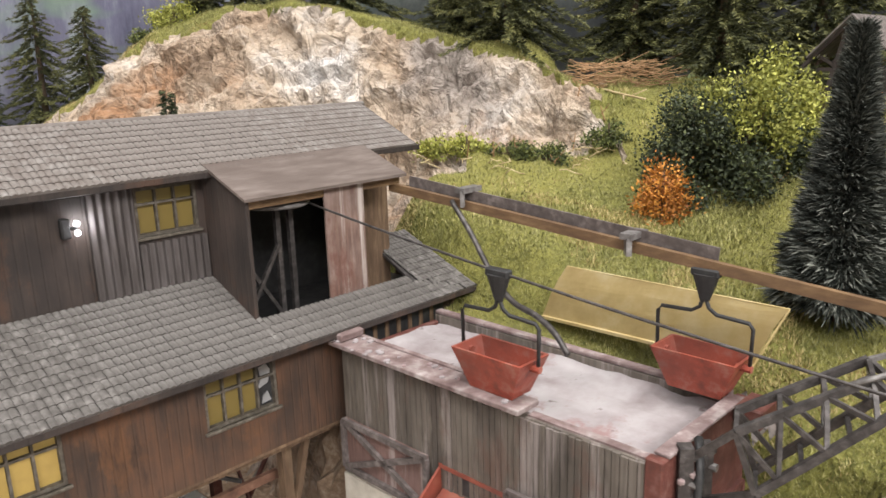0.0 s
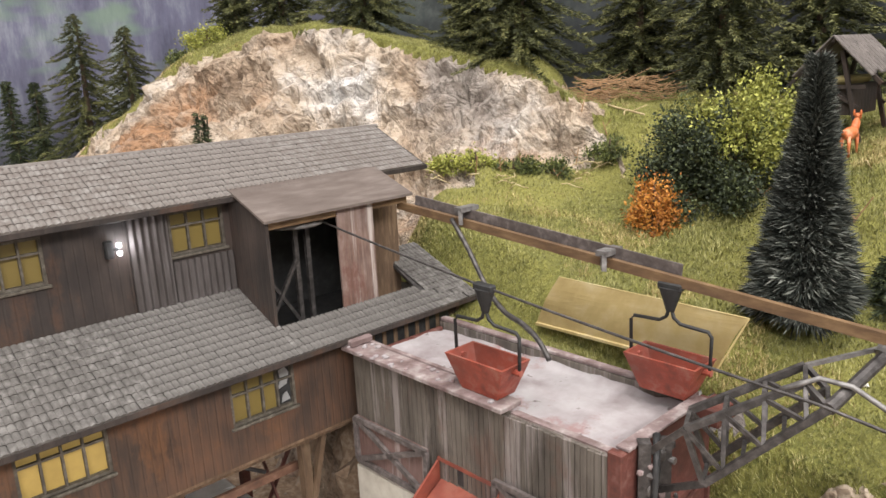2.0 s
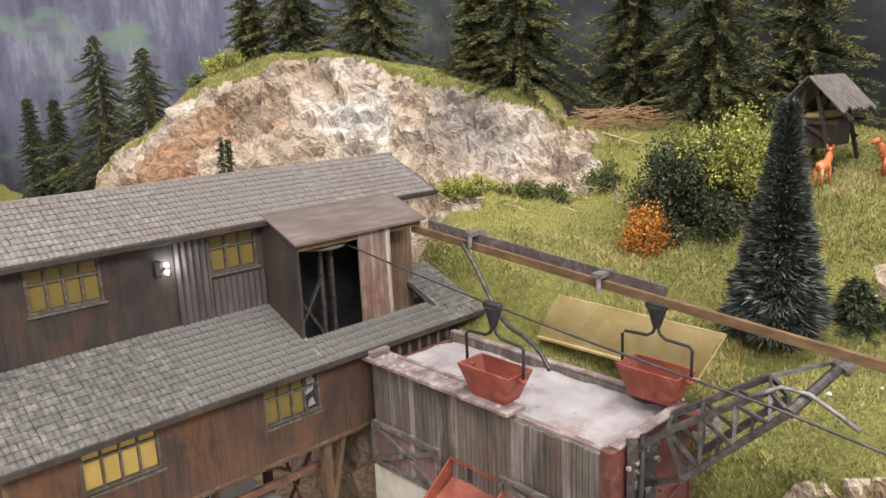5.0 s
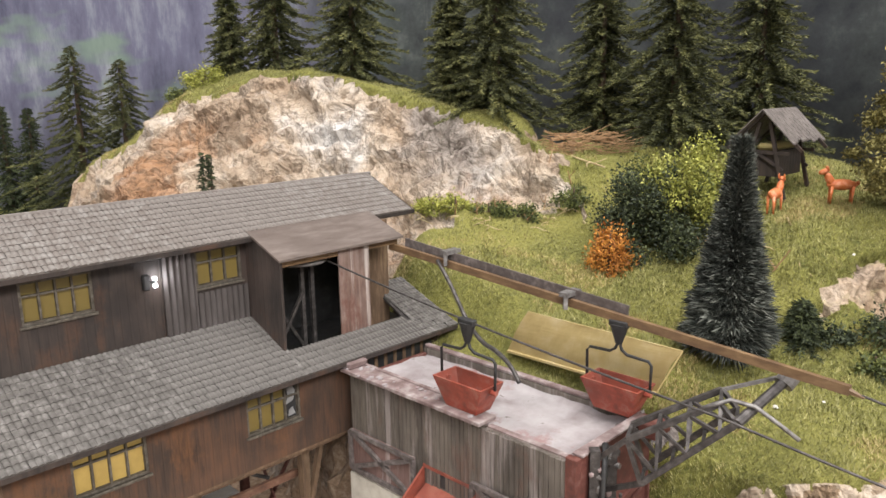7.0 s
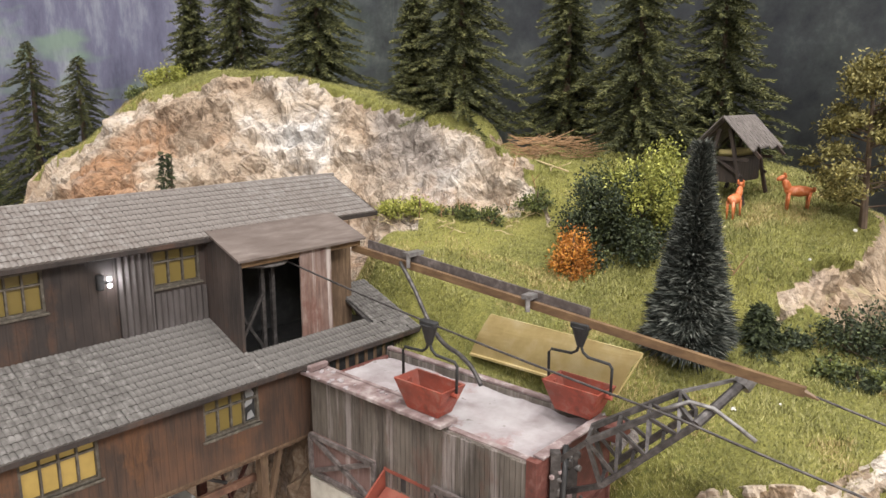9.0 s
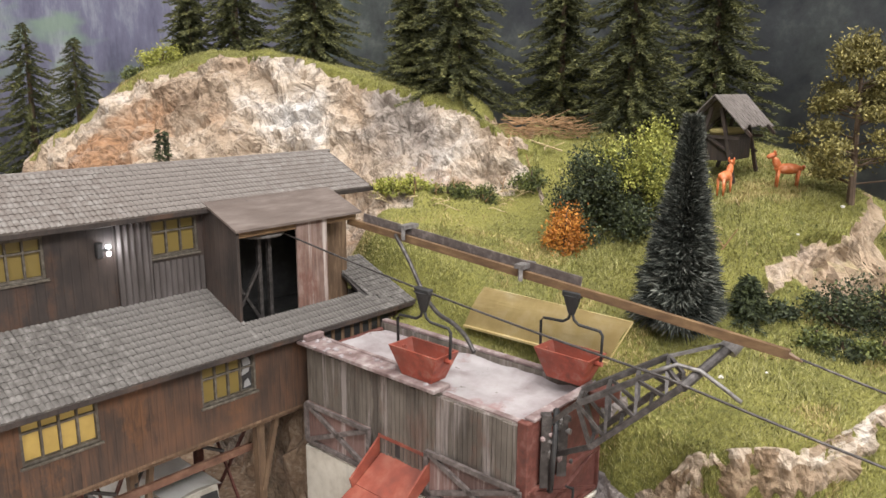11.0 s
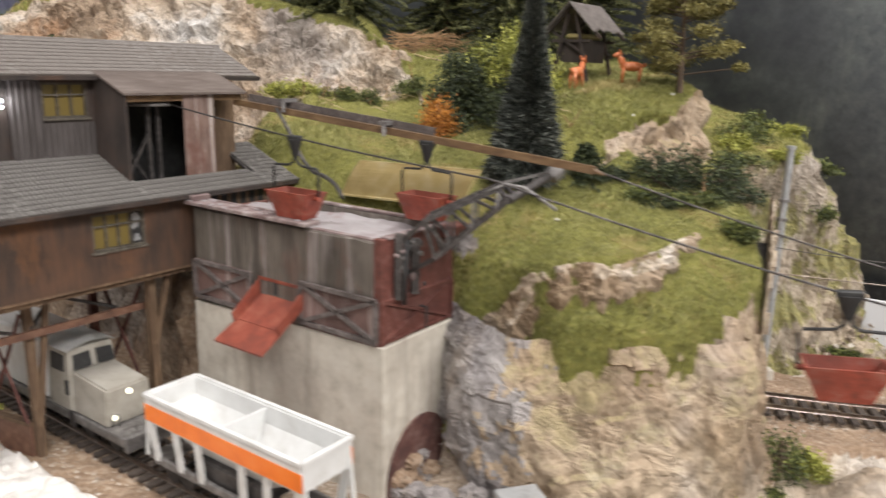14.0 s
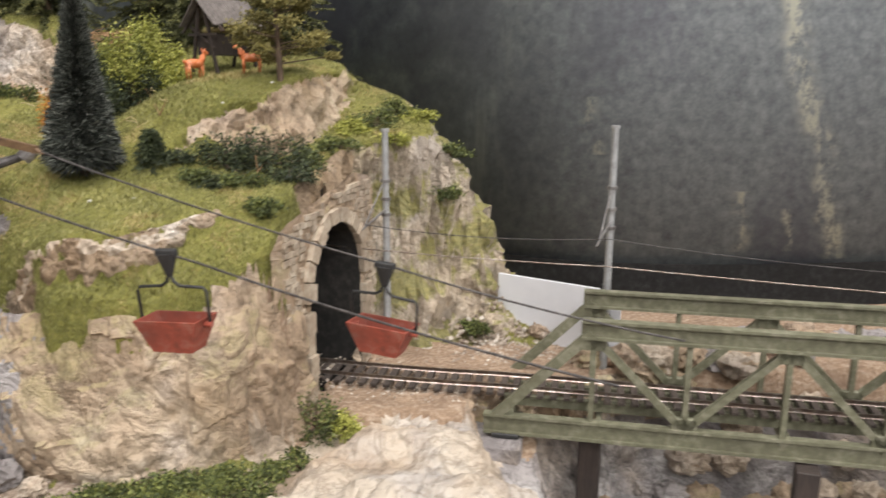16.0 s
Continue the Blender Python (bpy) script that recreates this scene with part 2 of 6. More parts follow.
WINDOW_FRAME = worn("window_frame", (0.105, 0.09, 0.07), (0.045, 0.038, 0.03), (0.22, 0.2, 0.17), size=600)
STEEL_DARK = worn("dark_steel", (0.075, 0.068, 0.066), (0.03, 0.027, 0.026), (0.17, 0.155, 0.15), size=500, stain=90, rough=0.5, metal=0.4)
STEEL = worn("grey_steel", (0.2, 0.19, 0.185), (0.09, 0.08, 0.075), (0.36, 0.35, 0.34), size=450, stain=80, rough=0.5, metal=0.3)
FRAME_GREY = worn("dirty_frame_steel", (0.125, 0.105, 0.1), (0.055, 0.045, 0.042), (0.27, 0.235, 0.225), size=420, stain=80, rough=0.6, metal=0.1)
BEAM_RUST = worn("rust_brown_beam", (0.17, 0.085, 0.055), (0.085, 0.045, 0.032), (0.27, 0.16, 0.11), size=350, stain=60, rough=0.65)
BEAM_BROWN = worn("brown_beam", (0.165, 0.1, 0.052), (0.085, 0.05, 0.03), (0.29, 0.19, 0.1), (0.3, 0.3, 1), 500, 60, rough=0.5)
RED = worn("red_bucket", (0.3, 0.058, 0.034), (0.12, 0.036, 0.026), (0.42, 0.21, 0.165), size=300, stain=75, rough=0.55, amount=0.75)
ARCH_RED = worn("arch_red", (0.1, 0.04, 0.033), (0.04, 0.022, 0.02), (0.2, 0.13, 0.11), size=300, stain=70, rough=0.85)
RED_OLD = worn("red_oxide", (0.125, 0.038, 0.028), (0.06, 0.025, 0.021), (0.21, 0.11, 0.092), size=350, stain=60, rough=0.65)
CHUTE_RED = worn("chute_red", (0.235, 0.058, 0.037), (0.13, 0.04, 0.03), (0.33, 0.125, 0.085), size=160, stain=45, rough=0.4)
BIN_WALL = boards("bin_boards", (0.12, 0.102, 0.083), (0.06, 0.05, 0.042), (0.185, 0.16, 0.138), 0.0021, pale=(0.44, 0.385, 0.375), pale_amount=0.45, rust=(0.13, 0.07, 0.052), rust_amount=0.5)
dt = Tree("pink_dust")
dg = dt.noise(dt.coords(), 120, 6)
dc = dt.ramp(dg, (0.28, (0.2, 0.165, 0.168)), (0.5, (0.275, 0.243, 0.248)), (0.75, (0.37, 0.345, 0.352)))
dc = dt.mix(dt.math("MULTIPLY", dt.grey(dt.noise(dt.coords((1, 1, 1)), 21, 5, 0.6), 0.5, 0.64), 0.7), dc, (0.4, 0.385, 0.39))
dc = dt.mix(dt.math("MULTIPLY", dt.grey(dt.noise(dt.coords(), 44, 6, 0.7), 0.54, 0.62), 0.8), dc, (0.24, 0.135, 0.13))
dc = dt.mix(dt.math("MULTIPLY", dt.grey(dt.noise(dt.coords((1, 1, 1)), 240, 3, 0.5), 0.67, 0.73), 0.8), dc, (0.11, 0.08, 0.075))
dt.bump(dg, 0.3, 0.001)
DUST = dt.done(dc, 0.9)
BIN_RED = boards("red_brown_sheeting", (0.15, 0.085, 0.072), (0.075, 0.045, 0.04), (0.24, 0.15, 0.135), 0.0021, pale=(0.46, 0.4, 0.38), pale_amount=0.6)
DUST_EDGE = worn("dusty_edge", (0.25, 0.19, 0.185), (0.1, 0.06, 0.056), (0.55, 0.52, 0.5), size=190, stain=90, rough=0.85, relief=0.8, amount=0.75)
cct = Tree("concrete")
ccg = cct.noise(cct.coords(), 160, 6)
ccc = cct.ramp(ccg, (0.28, (0.42, 0.38, 0.32)), (0.5, (0.56, 0.52, 0.45)), (0.75, (0.66, 0.63, 0.56)))
ccc = cct.mix(cct.math("MULTIPLY", cct.grey(cct.noise(cct.coords(), 22, 4), 0.42, 0.66), 0.45), ccc, (0.33, 0.3, 0.26))
ccc = cct.mix(cct.math("MULTIPLY", cct.grey(cct.noise(cct.coords((1, 1, 0.1)), 110, 5, 0.65), 0.5, 0.66), 0.6), ccc, (0.24, 0.2, 0.165))
cct.bump(ccg, 0.15, 0.0008)
CONCRETE = cct.done(ccc, 0.9)
GOLD = worn("brass_sheet", (0.58, 0.46, 0.22), (0.42, 0.31, 0.13), (0.74, 0.66, 0.44), size=90, stain=30, rough=0.5, metal=0.15, relief=0.05)
WHITE = worn("white_paint", (0.66, 0.665, 0.66), (0.52, 0.51, 0.49), (0.74, 0.745, 0.745), size=120, stain=50, rough=0.45, amount=0.25, relief=0.05)
ORANGE = worn("orange_paint", (0.85, 0.2, 0.02), (0.7, 0.15, 0.02), (0.9, 0.26, 0.05), size=120, stain=50, rough=0.45, amount=0.3, relief=0.05)
LOCO = worn("cream_grey_paint", (0.385, 0.36, 0.315), (0.26, 0.24, 0.2), (0.47, 0.45, 0.41), size=140, stain=40, rough=0.45, amount=0.4, relief=0.05)
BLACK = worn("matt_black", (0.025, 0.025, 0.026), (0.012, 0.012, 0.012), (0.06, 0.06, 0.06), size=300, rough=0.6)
TUNNEL = worn("tunnel_black", (0.02, 0.018, 0.016), (0.008, 0.008, 0.008), (0.05, 0.045, 0.04), size=300, rough=0.95)
MAST = worn("galvanised_mast", (0.42, 0.43, 0.44), (0.28, 0.28, 0.28), (0.55, 0.56, 0.57), size=300, rough=0.45, metal=0.4)
BRIDGE_GREEN = worn("bridge_green", (0.155, 0.155, 0.1), (0.09, 0.085, 0.055), (0.29, 0.275, 0.21), size=300, stain=60, rough=0.55)
RAIL = worn("rail_steel", (0.3, 0.25, 0.21), (0.15, 0.1, 0.08), (0.55, 0.52, 0.5), size=500, rough=0.3, metal=0.9)
SLEEPER = worn("sleeper", (0.06, 0.045, 0.036), (0.03, 0.022, 0.018), (0.12, 0.1, 0.085), size=600, rough=0.85, vary=0.4)
STONE = worn("portal_stone", (0.41, 0.34, 0.26), (0.22, 0.165, 0.12), (0.56, 0.5, 0.41), size=240, stain=55, rough=0.95, relief=0.8, vary=0.35)
DEER = worn("fawn_orange", (0.6, 0.17, 0.05), (0.4, 0.1, 0.035), (0.85, 0.45, 0.3), size=420, rough=0.5)
SHINGLE = worn("hut_boards", (0.15, 0.13, 0.12), (0.07, 0.06, 0.055), (0.26, 0.23, 0.21), (1, 0.15, 1), 500, 60)
PLASTER = worn("white_plaster", (0.72, 0.7, 0.67), (0.5, 0.46, 0.42), (0.82, 0.81, 0.8), size=150, stain=60, rough=0.95, amount=0.3, relief=0.8)
BOARD_WHITE = worn("white_board", (0.66, 0.67, 0.7), (0.55, 0.56, 0.6), (0.72, 0.73, 0.75), size=30, stain=14, rough=0.6, amount=0.3, relief=0.0)


def glow(name, colour, strength, patchy=0.5):
    t = Tree(name)
    k = t.noise(t.coords(), 190, 4)
    c = t.ramp(k, (0.3, tuple(v * 0.45 for v in colour)), (0.65, colour))
    t.put(c, t.b.inputs["Emission Color"])
    t.b.inputs["Emission Strength"].default_value = strength
    return t.done(tuple(v * 0.5 for v in colour), 0.35)


PANE = glow("lit_yellow_pane", (0.64, 0.44, 0.13), 0.28)
PANE_DIM = glow("dim_yellow_pane", (0.34, 0.25, 0.075), 0.07)
BULB = glow("white_bulb", (0.95, 0.95, 1.0), 14.0)
HEADLAMP = glow("headlamp", (1.0, 0.95, 0.75), 5.0)

FALLS = ((0.497, 0.295, 0.009, 0.03, 0.3), (0.346, 0.03, 0.0045, 0.09, 0.122), (0.431, 0.03, 0.005, 0.035, 0.07), (0.462, 0.1, 0.004, 0.035, 0.06))
bt = Tree("painted_mountains")
bx = bt.n("SeparateXYZ")
btc = bt.n("TexCoord")
bt.put(btc.outputs["Object"], bx.inputs[0])
bv = bt.coords()
forest = bt.ramp(bt.noise(bv, 42, 8, 0.7), (0.3, (0.045, 0.05, 0.056)), (0.52, (0.12, 0.135, 0.135)), (0.75, (0.28, 0.31, 0.29)))
slope = bt.grey(bt.noise(bt.coords((1, 1, 0.5)), 5.5, 3), 0.42, 0.62)
forest = bt.mix(bt.math("MULTIPLY", slope, 0.75), forest, (0.07, 0.07, 0.095))
fallv = bt.grey(bt.noise(bt.coords((3.5, 3.5, 0.5)), 5, 5, 0.7), 0.63, 0.7)
forest = bt.mix(bt.math("MULTIPLY", fallv, 0.35), forest, (0.5, 0.53, 0.46))
crag = bt.ramp(bt.noise(bt.coords((1, 1, 0.35)), 30, 7, 0.7), (0.3, (0.13, 0.13, 0.2)), (0.52, (0.28, 0.28, 0.4)), (0.75, (0.62, 0.66, 0.7)))
mead = bt.grey(bt.noise(bt.coords((0.7, 0.7, 1.6)), 8, 4), 0.55, 0.63)
crag = bt.mix(bt.math("MULTIPLY", mead, 0.7), crag, (0.36, 0.5, 0.36))
sidem = bt.n("MapRange")
bt.put(bt.math("ADD", bx.outputs[0], bt.math("MULTIPLY", bt.noise(bv, 6, 3), 0.16)), sidem.inputs[0])
sidem.inputs[1].default_value, sidem.inputs[2].default_value = -0.12, 0.06
east = bt.n("MapRange")
bt.put(bx.outputs[0], east.inputs[0])
east.inputs[1].default_value, east.inputs[2].default_value = 0.25, 0.37
trees = bt.ramp(bt.noise(bv, 170, 7, 0.7), (0.3, (0.22, 0.235, 0.255)), (0.5, (0.345, 0.375, 0.395)), (0.75, (0.54, 0.58, 0.585)))
gully = bt.noise(bt.coords((1.6, 1.6, 0.8)), 6.5, 4, 0.55)
trees = bt.mix(bt.math("MULTIPLY", bt.grey(gully, 0.5, 0.62), 0.55), trees, (0.19, 0.19, 0.235))
# painted waterfalls down the cliff
sway = bt.math("MULTIPLY", bt.math("SUBTRACT", bt.noise(bt.coords((0, 0, 1)), 16, 5, 0.6), 0.5), 0.05)
spray = bt.grey(bt.noise(bt.coords((1, 1, 0.7)), 60, 7, 0.8), 0.47, 0.57)
for x0, slant, wide, low, high in FALLS:
    off = bt.math("ABSOLUTE", bt.math("ADD", bt.math("SUBTRACT", bx.outputs[0], x0), bt.math("ADD", bt.math("MULTIPLY", bx.outputs[2], slant), sway)))
    run = bt.math("MULTIPLY", bt.grey(off, wide, wide * 0.35), bt.math("MULTIPLY", bt.math("GREATER_THAN", bx.outputs[2], low), bt.math("LESS_THAN", bx.outputs[2], high)))
    trees = bt.mix(bt.math("MULTIPLY", bt.math("MULTIPLY", run, spray), 0.95), trees, (0.8, 0.8, 0.68))
forest = bt.mix(east.outputs[0], forest, trees)
BACKDROP = bt.done(bt.mix(sidem.outputs[0], crag, forest), 0.55)


# ---- building helpers; plan numbers are layout units ----
def part(name, bm, material, parent=None, label="", smooth=False):
    for v in bm.verts:
        v.co *= K
    me = bpy.data.meshes.new(name)
    bm.to_mesh(me)
    bm.free()
    me.materials.append(material)
    if smooth:
        me.shade_smooth()
    ob = new(name, me)
    if parent:
        ob.parent = parent
    if label:
        tagged(ob, label)
    return ob


def raw(name, verts, faces, material, parent=None, label="", smooth=False):
    me = bpy.data.meshes.new(name)
    me.from_pydata((np.asarray(verts) * K).tolist(), [], faces)
    me.materials.append(material)
    if smooth:
        me.shade_smooth()
    ob = new(name, me)
    if parent:
        ob.parent = parent
    if label:
        tagged(ob, label)
    return ob


def thing(name, x, y, z, turn, label, category, group="", kind=""):
    ob = new(name)
    ob.empty_display_size = 0.01
    ob.matrix_world = pose(x * K, y * K, z * K, 0, 0, turn)
    return tagged(ob, label, category, group, kind)


def box(a, b, bev=0.0, bm=None):
    bm = bm or bmesh.new()
    vs = [bm.verts.new((x, y, z)) for x in (a[0], b[0]) for y in (a[1], b[1]) for z in (a[2], b[2])]
    fs = [bm.faces.new([vs[i] for i in f]) for f in ((0, 1, 3, 2), (4, 6, 7, 5), (0, 4, 5, 1), (2, 3, 7, 6), (0, 2, 6, 4), (1, 5, 7, 3))]
    bmesh.ops.recalc_face_normals(bm, faces=fs)
    if bev:
        bmesh.ops.bevel(bm, geom=list({e for f in fs for e in f.edges}), offset=bev, segments=1, affect="EDGES")
    return bm


def rod(p, q, r, r2=None, seg=6, bm=None):
    bm = bm or bmesh.new()
    p, q = Vector(p), Vector(q)
    d = q - p
    bmesh.ops.create_cone(bm, segments=seg, radius1=r, radius2=r if r2 is None else r2, depth=d.length, cap_ends=True,
                          matrix=Matrix.Translation((p + q) / 2) @ d.to_track_quat("Z", "Y").to_matrix().to_4x4())
    return bm


def bar(p, q, a, b, bm=None, up=(0, 0, 1)):
    """A square-edged bar from p to q, a wide and b high."""
    bm = bm or bmesh.new()
    p, q = Vector(p), Vector(q)
    d = (q - p).normalized()
    s = d.cross(Vector(up))
    s = s.normalized() if s.length > 1e-4 else Vector((1, 0, 0))
    n = s.cross(d)
    vs = [bm.verts.new(o + s * i * a / 2 + n * j * b / 2) for o in (p, q) for i, j in ((-1, -1), (1, -1), (1, 1), (-1, 1))]
    fs = [bm.faces.new([vs[i] for i in f]) for f in ((3, 2, 1, 0), (4, 5, 6, 7), (0, 1, 5, 4), (1, 2, 6, 5), (2, 3, 7, 6), (3, 0, 4, 7))]
    bmesh.ops.recalc_face_normals(bm, faces=fs)
    return bm


def slab(points, t=0.004, bm=None):
    """A plate with that outline, t thick, downwards."""
    bm = bm or bmesh.new()
    a = [bm.verts.new(q) for q in points]
    b = [bm.verts.new((x, y, z - t)) for x, y, z in points]
    fs = [bm.faces.new(a), bm.faces.new(b[::-1])]
    fs += [bm.faces.new((a[k], b[k], b[k - 1], a[k - 1])) for k in range(len(a))]
    bmesh.ops.recalc_face_normals(bm, faces=fs)
    return bm


def sheet(points, direction, t):
    """A flat panel with that outline, made t thick along direction."""
    bm = bmesh.new()
    d = Vector(direction) * t
    a = [bm.verts.new(q) for q in points]
    b = [bm.verts.new(Vector(q) + d) for q in points]
    fs = [bm.faces.new(a), bm.faces.new(b[::-1])]
    fs += [bm.faces.new((a[k], b[k], b[k - 1], a[k - 1])) for k in range(len(a))]
    bmesh.ops.recalc_face_normals(bm, faces=fs)
    return bm


def tube(points, r, material, name, parent=None, label="", seg=6):
    pts = [Vector(p) for p in points]
    bm, rings = bmesh.new(), []
    for k, p in enumerate(pts):
        d = (pts[min(k + 1, len(pts) - 1)] - pts[max(k - 1, 0)]).normalized()
        s = d.cross(Vector((0.13, 0.07, 1))).normalized()
        n = s.cross(d)
        rings.append([bm.verts.new(p + (s * math.cos(6.2832 * i / seg) + n * math.sin(6.2832 * i / seg)) * r) for i in range(seg)])
    for a, b in zip(rings, rings[1:]):
        for i in range(seg):
            bm.faces.new((a[i], a[(i + 1) % seg], b[(i + 1) % seg], b[i]))
    bm.faces.new(rings[0][::-1])
    bm.faces.new(rings[-1])
    bmesh.ops.recalc_face_normals(bm, faces=bm.faces[:])
    return part(name, bm, material, parent, label, smooth=True)


def sag(p, q, drop, n=14):
    p, q = Vector(p), Vector(q)
    return [p.lerp(q, i / n) - Vector((0, 0, drop * 4 * (i / n) * (1 - i / n))) for i in range(n + 1)]


# ---- the ground ----
def seg_dist(X, Y, a, b):
    (ax, ay), (bx, by) = a, b
    dx, dy = bx - ax, by - ay
    t = np.clip(((X - ax) * dx + (Y - ay) * dy) / (dx * dx + dy * dy), 0, 1)
    return np.hypot(X - ax - t * dx, Y - ay - t * dy)


def inside(X, Y, poly):
    r = np.zeros(X.shape, bool)
    for (x1, y1), (x2, y2) in zip(poly, poly[1:] + poly[:1]):
        r ^= ((y1 > Y) != (y2 > Y)) & (X < (x2 - x1) * (Y - y1) / (y2 - y1 + 1e-12) + x1)
    return r


def depth_in(X, Y, poly):
    d = np.min([seg_dist(X, Y, a, b) for a, b in zip(poly, poly[1:] + poly[:1])], axis=0)
    return np.where(inside(X, Y, poly), d, -d)


def ease(x):
    x = np.clip(x, 0, 1)
    return x * x * (3 - 2 * x)


HILL = [(-1.6, 1.05), (-.6, 1.0), (-.25, .8), (-.18, .7), (-.105, .632), (-.03, .567), (.05, .5), (.19, .405), (.222, .37), (.3, .322),
        (.4, .312), (.49, .335), (.53, .39), (.545, .44), (.61, .575), (.66, .61), (.74, .605), (.89, .56), (.93, .64), (.93, .9), (.93, 2), (-1.6, 2)]
CLIFF = [(-1.6, 1.35), (-.95, 1.3), (-.62, 1.19), (-.23, 1.05), (0, .985), (.1, .905), (.165, .868), (.19, .905), (.26, .93), (.35, .87),
         (.6, 1.0), (.6, 2.2), (-1.6, 2.2)]
UPPER = [(.345, .57), (.41, .563), (.47, .575), (.53, .608), (.548, .645), (.565, .71), (.6, .85), (.62, 1.4), (.25, 1.4), (.27, .9), (.32, .72)]
FRONT = [(.2, .2), (.6, .2), (.6, .45), (.555, .452), (.5, .442), (.45, .42), (.41, .392), (.369, .37), (.314, .364), (.28, .382), (.237, .405), (.2, .425)]
VALLEY = [(.79, .1), (.79, .3), (.83, .42), (.93, .47), (1.8, .4), (1.8, -.6), (.6, -.6), (.66, .1)]
MOUND = [(.44, .2), (.5, .325), (.585, .395), (.73, .385), (.8, .31), (.78, .1), (.55, .05)]
CREST_X = (-1.2, -.9, -.785, -.755, -.7, -.62, -.47, -.36, -.23, -.1, .03, .1, .16, .3, .45, .6)
CREST_Z = (.2, .22, .25, .355, .4, .432, .505, .535, .552, .525, .5, .465, .435, .44, .415, .39)


def rough_noise(X, Y, f, seed):
    """Smooth noise between -1 and 1, f cells a unit."""
    rng = np.random.RandomState(seed)
    g = rng.rand(97, 97)
    u, v = X * f + 31.7, Y * f + 17.3
    i, j = np.floor(u).astype(int), np.floor(v).astype(int)
    a, b = ease(u - i), ease(v - j)
    i, j = i % 96, j % 96
    top = g[i, j] * (1 - a) + g[i + 1, j] * a
    low = g[i, j + 1] * (1 - a) + g[i + 1, j + 1] * a
    return (top * (1 - b) + low * b) * 2 - 1


def height(X, Y):
    wob = .012 * rough_noise(X, Y, 14, 3) + .006 * rough_noise(X, Y, 37, 4)
    low = .012 * ease((X - .3) / .25) - .006 + .002 * rough_noise(X, Y, 60, 9)
    low = low - .15 * ease(depth_in(X, Y, VALLEY) / .06 + .4) - .03 * ease((.42 - Y) / .1) * ease((X - .45) / .1) * (X < .8)
    low = low - .045 * ease((X - .71) / .035) * ease((.452 - Y) / .03) * (X < .9)
    low = low + .055 * ease(depth_in(X, Y, MOUND) / .09)
    land = .264 + .26 * (Y - .516) + .008 * rough_noise(X, Y, 9, 5)
    land = land + (np.minimum(land, .24) - land) * ease((-.5 - X) / .2)
    land = land - .045 * ease((.33 - X) / .1) * ease((.52 - Y) / .14)
    land = land + np.minimum(.16 + .75 * (Y - .325) - .02 * ease((.32 - X) / .06) - land, 0) * ease((depth_in(X, Y, FRONT) + wob * .3) / .019 + .35)
    U, V = (X + .062) * .656 + (Y - .528) * .755, (X + .062) * .755 - (Y - .528) * .656
    land = land + (np.minimum(land, .22 + .018 * ease((U - .108) / .02)) - land) * ease((.19 - U) / .06) * ease((V + .16) / .1) * ease((.33 - V) / .06)
    top = .374 + .11 * (Y - .65) + .1 * (X - .45) - .4 * np.maximum(.65 - Y, 0) - .35 * np.maximum(X - .525, 0)
    land = land + np.maximum(top - land, 0) * ease((depth_in(X, Y, UPPER) + wob * .5) / (.03 + .16 * ease((.5 - X) / .12)) + .6)
    crest = np.interp(X, CREST_X, CREST_Z) + .02 * rough_noise(X, Y, 11, 6) * (X < .2)
    wide = .13 + .1 * ease((X - .15) / .1) - .06 * ease((X - .03) / .1) * (X < .2)
    back = depth_in(X, Y, CLIFF) + wob * 1.4
    land = land + np.maximum(crest - land, 0) * ease(back / wide + .45)
    land = land - .55 * np.maximum(back - .14, 0) * ease((.35 - X) / .2) - .3 * np.maximum(Y - .95, 0) * ease((X - .15) / .2)
    land = np.maximum(land - .9 * np.maximum(back - .1, 0) * ease((-.4 - X) / .12), np.minimum(land, .26))
    land = land - .12 * ease((1.02 - Y) / .12) * ease((.0 - X) / .1)
    land = np.minimum(land, np.interp(X, (.55, .6, .693, .79, .825, .89), (.6, .376, .336, .207, .105, .005)) + .6 * wob)
    rise = .028 + .07 * ease((X - .62) / .16) + .035 * ease((.3 - X) / .05) * (X > .1)
    return low + (land - low) * ease((depth_in(X, Y, HILL) + wob * .7) / rise), back / wide + .45, depth_in(X, Y, HILL)


def steps(*runs):
    return np.concatenate([np.arange(a, b - 1e-9, s) for a, b, s in runs])


gx = steps((-1.6, -.9, .025), (-.9, .16, .0065), (.16, .95, .0042), (.95, 1.9, .02))
gy = steps((-.8, .1, .03), (.1, .3, .008), (.3, .64, .0042), (.64, 1.2, .006), (1.2, 2.0, .02))
GX, GY = np.meshgrid(gx, gy)
GZ, CL, HD = height(GX, GY)
sy_, sx_ = np.gradient(GZ, gy, gx)
STEEP = np.hypot(sx_, sy_)
rocky = (STEEP > .95 + .25 * rough_noise(GX, GY, 45, 11) + .55 * ease(depth_in(GX, GY, FRONT) / .03 + .2)) & (GX < 1.0)
rocky |= (CL > .03) & (CL < .8 + .28 * np.exp(-((GX + .3) / .16) ** 2) + .12 * rough_noise(GX, GY, 30, 12)) & (GX < .17) & (GX > -1.0)
rocky |= (CL < .5) & (GX < .03) & (GY > .8)
rocky &= ~((GX > -.1) & (GX < .22) & (GY > .48) & (GY < .8) & (CL < .0))
rocky &= ~((depth_in(GX, GY, FRONT) > -.03) & (depth_in(GX, GY, FRONT) < .06) & (GX > .2) & (GX < .54) & (GY > .32))
rocky |= (depth_in(GX, GY, MOUND) > -.012 + .01 * rough_noise(GX, GY, 40, 14)) & (GZ > -.1)
